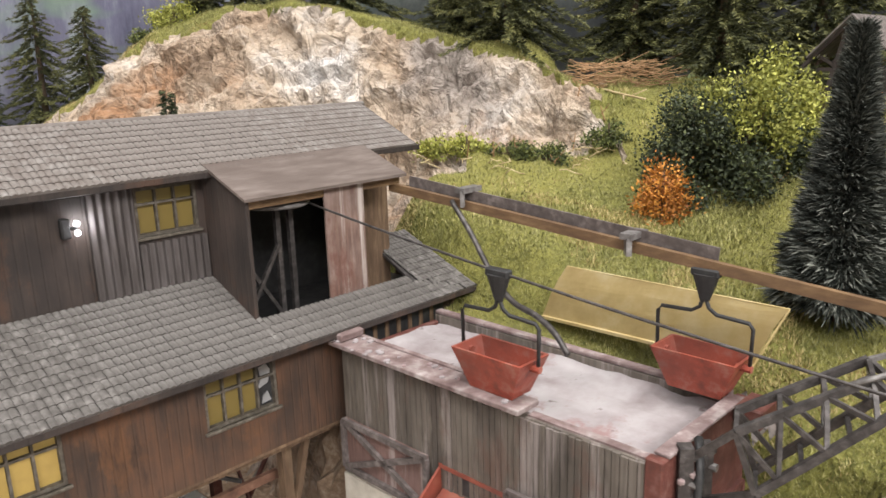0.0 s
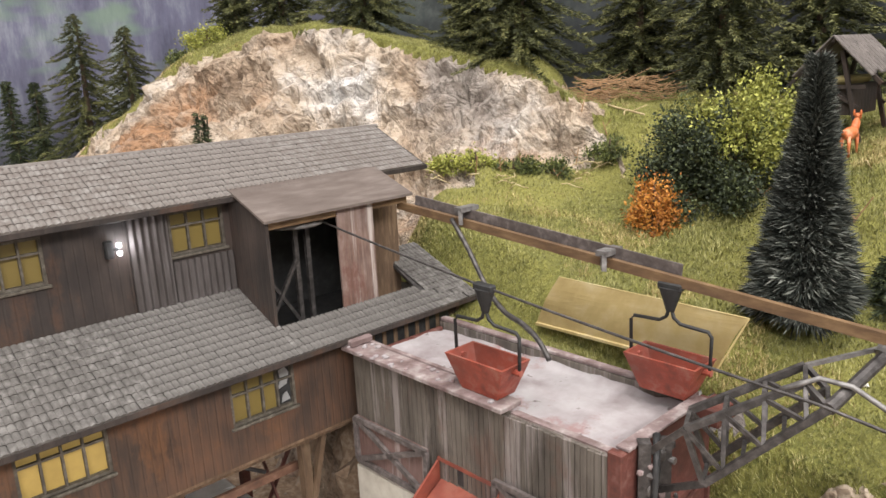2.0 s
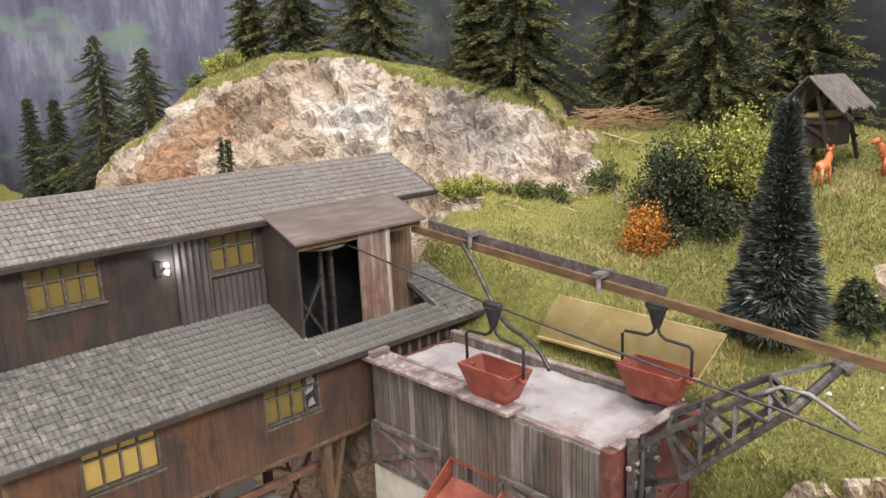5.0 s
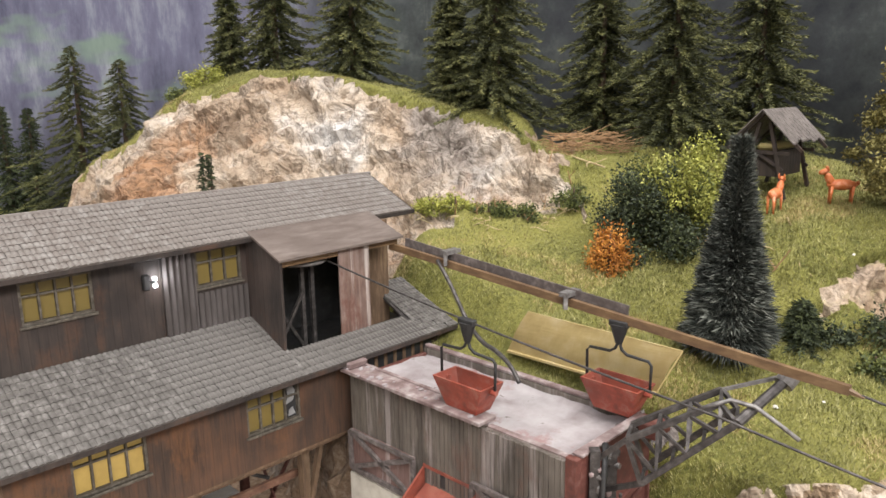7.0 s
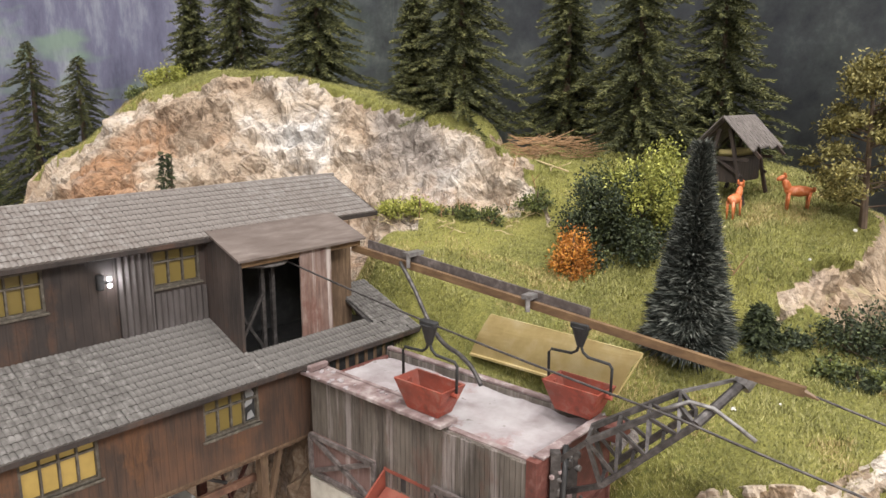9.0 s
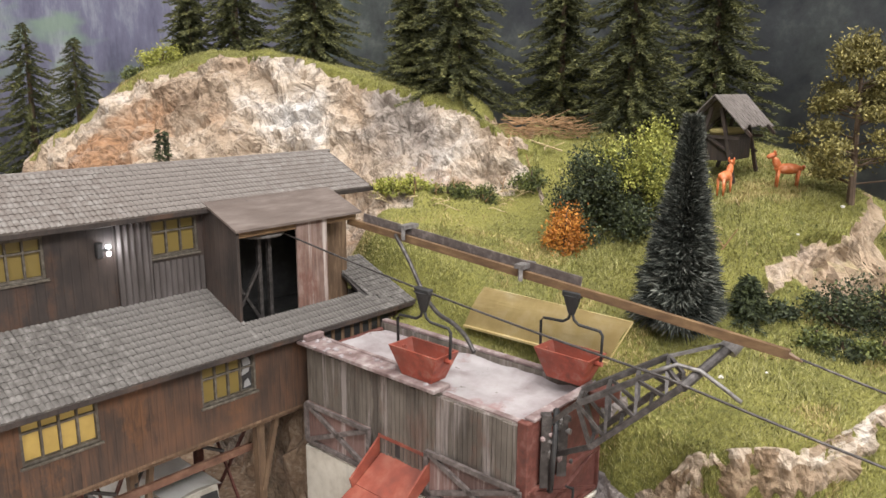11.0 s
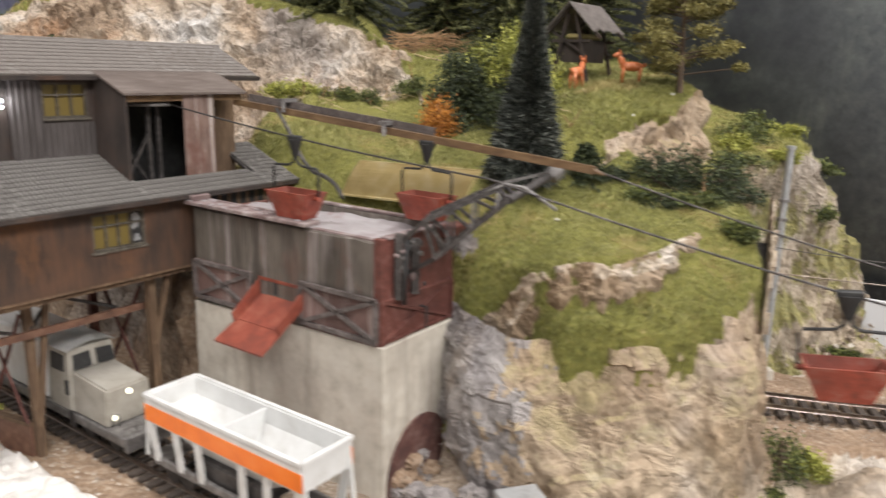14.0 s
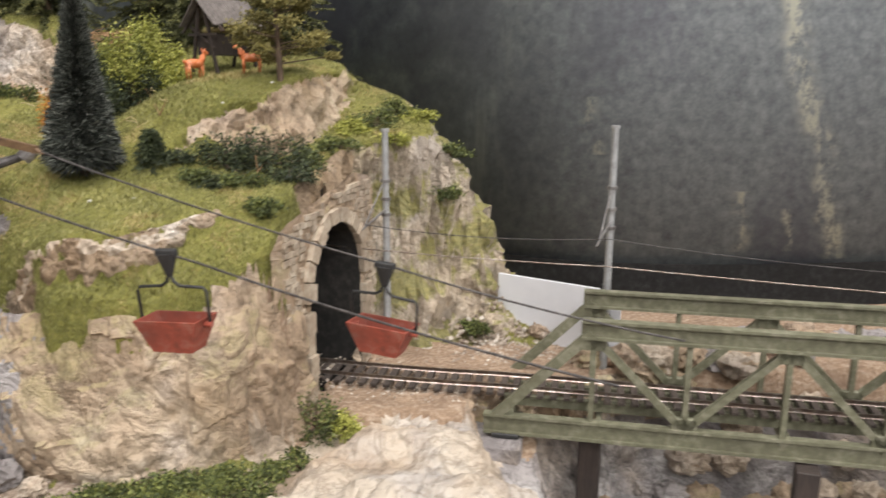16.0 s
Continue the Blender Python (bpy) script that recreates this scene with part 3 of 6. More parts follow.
N = np.stack([-sx_, -sy_, np.ones_like(sx_)], -1)
N /= np.linalg.norm(N, axis=-1, keepdims=True)
soft = rocky.astype(float)
for _ in range(2):
    soft[1:-1, 1:-1] = (soft[1:-1, 1:-1] * 2 + soft[:-2, 1:-1] + soft[2:, 1:-1] + soft[1:-1, :-2] + soft[1:-1, 2:]) / 6
P = np.stack([GX, GY, GZ], -1)
for j, i in zip(*np.nonzero(soft > .05)):
    q = Vector(P[j, i])
    st = Vector((q.x * .8 + q.z * .9, q.y, q.z * 1.5 - q.x * .7)) + noise.noise_vector(q * 12) * .02
    d0 = noise.voronoi(st * 9)[0]
    d2 = noise.voronoi(st * 48)[0]
    k = .026 * (min(d0[1] - d0[0], .6) - .25) + .008 * (min(d2[1] - d2[0], .5) - .2) + .007 * (noise.cell(st * 22) - .3) + .005 * (noise.cell(st * 55 + Vector((3, 1, 2))) - .3)
    k += .014 * (noise.turbulence(q * 20, 4, True) - .5) + .004 * noise.noise(q * 90)
    if q.y < .46 and .2 < q.x <= .42:
        k = .4 * k
    if q.y < .42 and q.x > .42:
        k = .35 * k + .016 * noise.noise(q * 11)
    P[j, i] += N[j, i] * k * soft[j, i]
tuft = .0016 * np.random.RandomState(8).rand(*GZ.shape)
P[..., 2] += np.where(rocky, 0, tuft)
nx, ny = len(gx), len(gy)
first = (np.arange(ny - 1)[:, None] * nx + np.arange(nx - 1)).reshape(-1)
quads = np.stack([first, first + 1, first + nx + 1, first + nx], -1)
fc = P.reshape(-1, 3)[quads].mean(1)
PORTAL, PDIR, PNRM = np.array((.571, .507)), np.array((.469, .883)), np.array((.883, -.469))
ps, pd = (fc[:, :2] - PORTAL) @ PDIR, -((fc[:, :2] - PORTAL) @ PNRM)
keep = ~((np.abs(ps) < .07) & (pd > -.03) & (pd < .2) & ((fc[:, 2] > .024) | (pd > .0)) & (fc[:, 2] < np.where(pd < .0, .206, .217) - 2.2 * np.maximum(np.abs(ps) - .045, 0)))
quads, fc = quads[keep], fc[keep]
isrock = rocky.reshape(-1)[quads].mean(1) > .5
slot = np.where(isrock, 1, 0)
slot[isrock & (fc[:, 1] < .6) & (fc[:, 0] > .2)] = 2
slot[isrock & (fc[:, 0] > .5)] = 2
slot[isrock & (fc[:, 0] > .6) & (fc[:, 1] > .5)] = 6
slot[isrock & (fc[:, 1] < .47) & (fc[:, 0] > .14) & (fc[:, 0] < .3)] = 3
flat = ~isrock & (HD.reshape(-1)[quads].mean(1) < .012) & (fc[:, 0] < 1.2)
slot[flat] = 4
slot[flat & (fc[:, 0] > .42)] = 5
slot[flat & (fc[:, 0] < .02)] = 5
slot[flat & (fc[:, 0] > .3) & (fc[:, 0] < .53) & (fc[:, 1] > .22) & (fc[:, 1] < .36) & (rough_noise(fc[:, 0], fc[:, 1], 30, 17) > -.35)] = 0
slot[isrock & (depth_in(fc[:, 0], fc[:, 1], MOUND) > -.02)] = 7
slot[(slot == 0) & (fc[:, 0] > .86) & (fc[:, 1] < .9)] = 5
slot[(fc[:, 2] < -.05)] = 3
me = bpy.data.meshes.new("ground")
me.from_pydata((P.reshape(-1, 3) * K).tolist(), [], quads.tolist())
for m in (TURF, ROCK, ROCK_TAN, ROCK_GREY, GRAVEL, EARTH, ROCK_MOSS, ROCK_PALE):
    me.materials.append(m)
me.polygons.foreach_set("material_index", slot.astype(np.int32))
me.update()
ground = tagged(new("ground", me), "modelled hillside of flocked turf, plaster rock and gravel", "ground", kind="structure")


def ground_at(x, y):
    i = min(max(int(np.searchsorted(gx, x)) - 1, 0), nx - 2)
    j = min(max(int(np.searchsorted(gy, y)) - 1, 0), ny - 2)
    a, b = (x - gx[i]) / (gx[i + 1] - gx[i]), (y - gy[j]) / (gy[j + 1] - gy[j])
    return float((GZ[j, i] * (1 - a) + GZ[j, i + 1] * a) * (1 - b) + (GZ[j + 1, i] * (1 - a) + GZ[j + 1, i + 1] * a) * b)


# grass blades, denser where the camera passes near
rng = np.random.RandomState(21)
turf = fc[slot == 0]
a3 = P.reshape(-1, 3)[quads[slot == 0]]
area = np.linalg.norm(np.cross(a3[:, 1] - a3[:, 0], a3[:, 3] - a3[:, 0]), axis=1)
near = (turf[:, 0] > -.75) & (turf[:, 0] < .95) & (turf[:, 1] < 1.45)
weight = area * near * np.where(turf[:, 1] < .75, 2.0, 1.0)
pick = rng.choice(len(turf), 280000, p=weight / weight.sum())
uv = rng.rand(len(pick), 2)
q = a3[pick]
root = (q[:, 0] * ((1 - uv[:, :1]) * (1 - uv[:, 1:])) + q[:, 1] * (uv[:, :1] * (1 - uv[:, 1:])) + q[:, 2] * (uv[:, :1] * uv[:, 1:]) + q[:, 3] * ((1 - uv[:, :1]) * uv[:, 1:]))
ang = rng.rand(len(pick)) * 6.283
tall = .0027 * (.5 + rng.rand(len(pick))) * (1 + .6 * rough_noise(root[:, 0], root[:, 1], 30, 5) + .7 * np.maximum(rough_noise(root[:, 0], root[:, 1], 75, 6), 0))
lean = 1.5 * rng.rand(len(pick))
wid = .0005
c, s = np.cos(ang), np.sin(ang)
v0 = root + np.stack([-s * wid, c * wid, 0 * c - .0005], -1)
v1 = root - np.stack([-s * wid, c * wid, 0 * c + .0005], -1)
v2 = root + np.stack([c * tall * lean, s * tall * lean, tall], -1)
dry = (rough_noise(root[:, 0], root[:, 1], 22, 15) + .6 * rough_noise(root[:, 0], root[:, 1], 60, 16) + .5 * rng.rand(len(pick))) > .78
for nm, mt, sel, lab in (("grass", GRASS, ~dry, "short yellow-green static grass flock on the hillside"), ("dry_grass", GRASS_DRY, dry, "patches of straw-coloured static grass")):
    vs = np.stack([v0, v1, v2], 1)[sel].reshape(-1, 3)
    tagged(raw(nm, vs, np.arange(len(vs)).reshape(-1, 3).tolist(), mt), lab, "grass", kind="stuff")

# the lower cliff: one continuous rock sheet from the bin to the portal
edge = [Vector(p) for p in ((.195, .44), (.212, .385), (.235, .355), (.3, .318), (.4, .306), (.485, .328), (.528, .385), (.545, .425))]
walk_ = []
for k in range(len(edge) - 1):
    p0, p1, p2, p3 = (edge[min(max(k + i, 0), len(edge) - 1)] for i in (-1, 0, 1, 2))
    for i in range(24):
        t = i / 24
        walk_.append(.5 * (2 * p1 + (p2 - p0) * t + (2 * p0 - 5 * p1 + 4 * p2 - p3) * t * t + (3 * p1 - p0 - 3 * p2 + p3) * t ** 3))
cv, cf, cm = [], [], []
rowsn = 54
for k, p in enumerate(walk_):
    d = (walk_[min(k + 1, len(walk_) - 1)] - walk_[max(k - 1, 0)]).normalized()
    n = Vector((d.y, -d.x))
    top = .155 + .05 * max(0, 1 - p.x / .26) + .012 * noise.noise(Vector((p.x * 18, 1, 0)))
    for j in range(rowsn):
        h = j / (rowsn - 1)
        z = -.02 + (top + .02) * h
        inn = .004 - .034 * max(0, h - .55) ** 1.6 * 2.2
        q = Vector((p.x, p.y, z * 1.15))
        q = Vector((q.x, q.y, q.z * .62)) + noise.noise_vector(q * 14) * .016
        d1 = noise.voronoi(q * 15)[0]
        d2 = noise.voronoi(q * 46)[0]
        push = inn + .014 * (min(d1[1] - d1[0], .5) - .2) + .007 * (min(d2[1] - d2[0], .5) - .2) + .018 * (noise.turbulence(q * 11, 4, True) - .55) + .004 * (noise.cell(q * 30) - .3) + .02 * noise.noise(q * 8)
        cv.append((p.x + n.x * push, p.y + n.y * push, z))
for k in range(len(walk_) - 1):
    for j in range(rowsn - 1):
        a = k * rowsn + j
        cf.append((a, a + rowsn, a + rowsn + 1, a + 1))
        cm.append(1 if walk_[k].x < 0.255 + .05 * noise.noise(Vector((k * .12, j * .1, 0))) + .03 * noise.noise(Vector((k * .4, j * .4, 3))) else 0)
cliff = raw("cliff_face", cv, cf, ROCK_TAN)
cliff.data.materials.append(ROCK_GREY)
cliff.data.polygons.foreach_set("material_index", cm)
tagged(cliff, "lumpy tan and grey plaster cliff face", "cliff", kind="structure")

# the rock ledge under the meadow's lip
lip = [Vector(p) for p in ((.225, .412), (.25, .4), (.28, .382), (.314, .365), (.34, .364), (.369, .37), (.41, .392), (.45, .42), (.48, .434))]
lipf = []
for k in range(len(lip) - 1):
    p0, p1, p2, p3 = (lip[min(max(k + i, 0), len(lip) - 1)] for i in (-1, 0, 1, 2))
    for i in range(22):
        t = i / 22
        lipf.append(.5 * (2 * p1 + (p2 - p0) * t + (2 * p0 - 5 * p1 + 4 * p2 - p3) * t * t + (3 * p1 - p0 - 3 * p2 + p3) * t ** 3))
lv, lf, lm = [], [], []
for k, p in enumerate(lipf):
    d = (lipf[min(k + 1, len(lipf) - 1)] - lipf[max(k - 1, 0)]).normalized()
    n = Vector((d.y, -d.x))
    along = k / (len(lipf) - 1)
    taper = min(1, 6 * along, 5 * (1 - along))
    a, b = p - n * .006, p + n * (.0105 * taper * max(.35, .8 + .9 * noise.noise(Vector((k * .11, 0, 7)))) + .002)
    za, zb = ground_at(a.x, a.y), ground_at(b.x, b.y)
    for j in range(15):
        h = j / 14
        q = a.lerp(b, h ** .8)
        z = za + (zb - za) * h ** 1.7
        w = Vector((q.x, q.y, z * 1.4))
        c1, c2 = noise.voronoi(w * 34)[0], noise.voronoi(w * 95)[0]
        bump = .006 * (min(c1[1] - c1[0], .5) - .2) + .004 * (min(c2[1] - c2[0], .5) - .2) + .004 * noise.noise(w * 40) + .004 * noise.noise(w * 85) + .002 * noise.noise(w * 170)
        rim = min(1, 7 * h, 5 * (1 - h))
        lift = (.0012 + bump) * taper * rim - .004 * (1 - rim) - .003 * (1 - taper)
        lv.append((q.x + n.x * lift, q.y + n.y * lift, z + .6 * lift))
for k in range(len(lipf) - 1):
    for j in range(14):
        i = k * 15 + j
        lf.append((i, i + 15, i + 16, i + 1))
        lm.append(1 if j < 9 and k > 30 and noise.noise(Vector((k * .05, j * .25, 4))) + .3 - .07 * j > 0 else 0)
ledge = raw("rock_ledge", lv, lf, ROCK_BROWN)
ledge.data.materials.append(ROCK_PALE)
ledge.data.polygons.foreach_set("material_index", lm)
tagged(ledge, "tan rock ledge with whitish plaster streaks", "rock ledge", kind="structure")

# backdrop panel, bent round the layout
bm = bmesh.new()
line = [(-2.2, 1.95), (-1.2, 1.95), (-.5, 1.8), (.0, 1.6), (.4, 1.32), (.65, 1.06), (.85, .86), (1.05, .76), (1.4, .72), (2.2, .72)]
curve = []
for k in range(len(line) - 1):
    p0, p1, p2, p3 = (Vector(line[min(max(k + i, 0), len(line) - 1)]) for i in (-1, 0, 1, 2))
    for i in range(6):
        t = i / 6
        curve.append(.5 * (2 * p1 + (p2 - p0) * t + (2 * p0 - 5 * p1 + 4 * p2 - p3) * t * t + (3 * p1 - p0 - 3 * p2 + p3) * t ** 3))
pairs = [[bm.verts.new((p.x, p.y, z)) for z in (.06, .6, 1.1, 1.9)] for p in curve]
for a, b in zip(pairs, pairs[1:]):
    for i in range(3):
        bm.faces.new((a[i], b[i], b[i + 1], a[i + 1]))
bmesh.ops.solidify(bm, geom=bm.faces[:], thickness=.01)
tagged(part("backdrop", bm, BACKDROP, smooth=True), "painted mountain backdrop, forest slopes and violet crags", "backdrop", kind="structure")
bm = bmesh.new()
pairs = [[bm.verts.new((p.x, p.y - .012, z)) for z in (-.2, .082)] for p in curve if p.x > .55]
for a, b in zip(pairs, pairs[1:]):
    bm.faces.new((a[0], b[0], b[1], a[1]))
bmesh.ops.solidify(bm, geom=bm.faces[:], thickness=.006)
tagged(part("backdrop_base", bm, BLACK), "matt black base strip under the backdrop", "panel", kind="structure")

# the baseboard under the layout and the hall's floor
frame_ = thing("baseboard", 0, 0, 0, 0, "dark wooden baseboard box under the model railway", "baseboard", kind="structure")
part("tray", box((-1.6, -.8, -.36), (1.88, 1.98, -.34)), BLACK, frame_)
for a, b in (((-1.62, -.82, -.36), (1.9, -.8, -.03)), ((-1.62, 1.98, -.36), (1.9, 2.0, .2)), ((-1.62, -.8, -.36), (-1.6, 1.98, -.03)), ((1.88, -.8, -.36), (1.9, 1.98, -.2))):
    part("side_board", box(a, b), BLACK, frame_)
for x in (-1.4, 1.6):
    for y in (-.6, 1.8):
        part("leg", box((x - .1, y - .1, -2.6), (x + .1, y + .1, -.36), .01), TIMBER_RAW, frame_)
tagged(part("floor", box((-12, -12, -2.7), (12, 12, -2.6)), CARPET), "plain grey hall floor", "floor", kind="structure")


# ---- the loading house: plan turned 49 degrees, x along its front, y into it ----
OX, OY, TURN = -.062, .528, 49
house = thing("loading_house", OX, OY, 0, TURN, "weathered brown timber loading house on stilts with grey tiled roofs", "building")


def wall_with_holes(name, x0, x1, z0, z1, y, t, holes, material, label=""):
    """A wall facing -y with rectangular openings (x0, x1, z0, z1)."""
    bm = bmesh.new()
    xs = sorted({x0, x1, *(h[0] for h in holes), *(h[1] for h in holes)})
    for a, b in zip(xs, xs[1:]):
        spans = sorted((h[2], h[3]) for h in holes if h[0] <= a and h[1] >= b)
        z = z0
        for lo, hi in spans:
            box((a, y, z), (b, y + t, lo), bm=bm)
            z = hi
        box((a, y, z), (b, y + t, z1), bm=bm)
    bmesh.ops.remove_doubles(bm, verts=bm.verts[:], dist=1e-5)
    return part(name, bm, material, house, label)


def window(x0, x1, z0, z1, y, cols, pane, broken=-1):
    """A lit window let into the wall: frame, sill, glazing bars and panes."""
    f = .0022
    bm = bmesh.new()
    for a, b in (((x0, z0), (x1, z0 + f)), ((x0, z1 - f), (x1, z1)), ((x0, z0 + f), (x0 + f, z1 - f)), ((x1 - f, z0 + f), (x1, z1 - f))):
        box((a[0], y - .0012, a[1]), (b[0], y + .004, b[1]), bm=bm)
    win = part("window", bm, WINDOW_FRAME, house, "small-paned window with warm yellow light behind it")
    part("sill", box((x0 - .002, y - .004, z0 - .0025), (x1 + .002, y + .002, z0), .0005), WINDOW_FRAME, win)
    zm = z0 + (z1 - z0) * .66
    step = (x1 - x0 - 2 * f) / cols
    for k in range(1, cols):
        x = x0 + f + k * step
        part("glazing_bar", box((x - .0008, y - .0004, z0 + f), (x + .0008, y + .003, z1 - f)), WINDOW_FRAME, win)
    part("glazing_bar", box((x0 + f, y - .0002, zm - .0008), (x1 - f, y + .0028, zm + .0008)), WINDOW_FRAME, win)
    for k in range(cols):
        for lo, hi in ((z0 + f, zm), (zm, z1 - f)):
            m = BLACK if k == broken else pane
            part("pane", box((x0 + f + k * step, y + .003, lo), (x0 + f + (k + 1) * step, y + .0036, hi)), m, win)
    if broken >= 0:
        a = x0 + f + broken * step
        for q in (((.1, .42), (.75, .5), (.95, .78), (.7, .96), (.25, .9), (.35, .66)), ((.3, .05), (.9, .08), (.7, .3), (.4, .24))):
            part("glass_shard", sheet([(a + u * step, y + .0028, z0 + f + w_ * (z1 - z0 - 2 * f)) for u, w_ in q], (0, -1, 0), .0008), MAST, win, "jagged pale glass shard")


LOW_WINDOWS = [(-.256, -.197, .2135, .252), (-.106, -.0485, .211, .2485)]
UP_WINDOWS = [(-.255, -.198, .336, .372), (-.105, -.0575, .337, .3725)]
wall_with_holes("front_wall", -.305, .14, .1785, .263, .014, .005, LOW_WINDOWS, TIMBER, "rust-brown upright boards streaked by weather")
window(*LOW_WINDOWS[0], .016, 4, PANE)
window(*LOW_WINDOWS[1], .016, 4, PANE_DIM, broken=3)
wall_with_holes("upper_wall", -.75, -.05, .285, .3885, .088, .005, UP_WINDOWS, TIMBER_DARK, "dark brown upright boards")
window(*UP_WINDOWS[0], .09, 4, PANE_DIM)
window(*UP_WINDOWS[1], .09, 3, PANE_DIM)
for lo, hi in (((-.305, .0145, .1755), (.141, .022, .1795)), ((-.306, .0135, .1785), (-.302, .0145, .262)), ((.137, .0125, .1785), (.1415, .0139, .262))):
    part("trim", box(lo, hi, .0004), TIMBER_RAW, house)
part("end_wall", box((-.305, .019, .1785), (-.3, .2, .263)), TIMBER, house)
part("end_wall", box((.135, .019, .172), (.14, .085, .262)), TIMBER, house)
part("back_wall", box((-.75, .2, .172), (.1, .206, .392)), TIMBER_DARK, house)
part("floor", box((-.3, .02, .1785), (.135, .199, .1825)), TIMBER_RAW, house)
part("gable_wall", sheet([(.1, .09, .3), (.1, .2, .3), (.1, .2, .392), (.1, .155, .413), (.1, .09, .38)], (-1, 0, 0), .004), TIMBER, house)

# corrugated sheet beside the lamp
for x0, x1, z0, z1 in ((-.139, -.1065, .2985, .379), (-.106, -.0535, .2985, .3325), (-.106, -.0535, .375, .379)):
    bm = bmesh.new()
    cols = []
    n = int((x1 - x0) / .034 * 72)
    for k in range(n + 1):
        x = x0 + k * (x1 - x0) / n
        y = .0852 + .001 * math.sin(k * 6.2832 / 12.5)
        cols.append((bm.verts.new((x, y, z0)), bm.verts.new((x, y, z1)), bm.verts.new((x, y + .0008, z0)), bm.verts.new((x, y + .0008, z1))))
    for a, b in zip(cols, cols[1:]):
        bm.faces.new((a[0], b[0], b[1], a[1]))
        bm.faces.new((b[2], a[2], a[3], b[3]))
    part("corrugated_sheet", bm, CORRUGATED, house, "dark corrugated iron sheet")

# roofs: deck, then tiles in rows
RNG = random.Random(5)


def tile_mesh(wd, ln, material):
    bm = bmesh.new()
    prof = [(-.5, -.1), (-.3, .55), (0, .85), (.3, .55), (.5, -.1)]
    t = .001
    for end, drop in ((0, 0), (1, .25)):
        for x, h in prof:
            bm.verts.new((x * wd, -ln * end, t * (.7 + h) + .0011 * (1 - end) * 0 + .0008 * end))
    bm.verts.ensure_lookup_table()
    v = list(bm.verts)
    for k in range(4):
        bm.faces.new((v[k], v[5 + k], v[6 + k], v[k + 1]))
    base = [bm.verts.new((x * wd, -ln, -.0003)) for x, h in prof]
    for k in range(4):
        bm.faces.new((v[5 + k], base[k], base[k + 1], v[6 + k]))
    bmesh.ops.recalc_face_normals(bm, faces=bm.faces[:])
    for vert in bm.verts:
        vert.co *= K
    me = bpy.data.meshes.new("roof_tile")
    bm.to_mesh(me)
    bm.free()
    me.materials.append(material)
    return me


def tiled(parent, x0, x1, low, high, singles, skip=None, wd=.0043, rows=10, material=TILE):
    """Tiles on a slope from (y, z) low to high, between x0 and x1; those with x inside `singles` are pieces of their own."""
    dy, dz = high[0] - low[0], high[1] - low[1]
    ln = math.hypot(dy, dz) / rows
    pitch = math.degrees(math.atan2(dz, dy))
    me = tile_mesh(wd * .985, ln * 1.15, material)
    co = np.array([v.co[:] for v in me.vertices])
    fs = [list(p.vertices) for p in me.polygons]
    rest_v, rest_f = [], []
    for r in range(rows):
        y, z = low[0] + dy * (r + 1) / rows, low[1] + dz * (r + 1) / rows
        n = int((x1 - x0) / wd)
        for k in range(n):
            x = x0 + (k + .5) * wd
            if x > x1 or (skip and skip(x, y)):
                continue
            m = pose((x + RNG.uniform(-.0002, .0002)) * K, y * K, (z + RNG.uniform(0, .0001)) * K, pitch + RNG.uniform(-.6, .6), RNG.uniform(-.8, .8), RNG.uniform(-.8, .8))
            if singles[0] < x < singles[1]:
                ob = new("roof_tile", me)
                ob.parent = parent
                ob.matrix_basis = m
            else:
                rot = np.array(m.to_3x3())
                rest_f += [[i + len(rest_v) * len(co) for i in f] for f in fs]
                rest_v.append(co @ rot.T + np.array(m.translation))
    if rest_v:
        ob = raw("roof_tiles", np.concatenate(rest_v) / K, rest_f, material, parent)
        tagged(ob, "rows of small grey roof tiles", kind="stuff")


lower_roof = part("lower_roof", slab([(-.315, -.003, .259), (-.05, -.003, .259), (-.05, .0885, .297), (-.315, .0885, .297)], .003), STEEL_DARK, house, "grey tiled lean-to roof, dusty and patched")
part("roof_edge", slab([(-.05, -.003, .259), (.15, -.003, .259), (.1, .03, .2727), (-.05, .03, .2727)], .003), STEEL_DARK, house)
part("roof_corner", slab([(.15, -.003, .259), (.152, .088, .297), (.105, .078, .293), (.1, .03, .2727)], .003), STEEL_DARK, house)
part("fascia", box((-.316, -.0045, .2545), (.152, -.0015, .2595), .0006), TIMBER_DARK, house)
upper_roof = part("upper_roof", slab([(-.75, .074, .3795), (.161, .074, .3795), (.161, .15, .415), (-.75, .15, .415)], .003), STEEL_DARK, house, "long grey tiled roof with a rusty tint")
part("roof_back", slab([(-.75, .15, .415), (.161, .15, .415), (.161, .225, .3795), (-.75, .225, .3795)], .003), STEEL_DARK, house)
part("ridge", rod((-.75, .15, .4162), (.161, .15, .4162), .0022, seg=8), TILE, house)
part("fascia", box((-.75, .0725, .375), (.162, .0755, .3797), .0006), TIMBER_DARK, house)

# the hoist bay let into the lower roof
bay = part("hoist_bay", sheet([(-.052, .03, .271), (-.052, .088, .297), (-.052, .088, .3825), (-.052, .03, .3625)], (1, 0, 0), .003), TIMBER_DARK, house, "open hoist bay with a sheet-metal canopy")
part("canopy", slab([(-.0545, .026, .3638), (.1, .026, .3638), (.1, .082, .3855), (-.0545, .082, .3855)], .0022), RUSTY, bay, "rusty brown sheet-metal canopy")
part("front_panel", box((.019, .0325, .269), (.058, .0352, .3615), .0005), PANEL, bay, "boarded panel with peeling pinkish paint")
part("back_panel", box((.066, .066, .2592), (.113, .069, .376), .0004), TIMBER_RAW, bay)
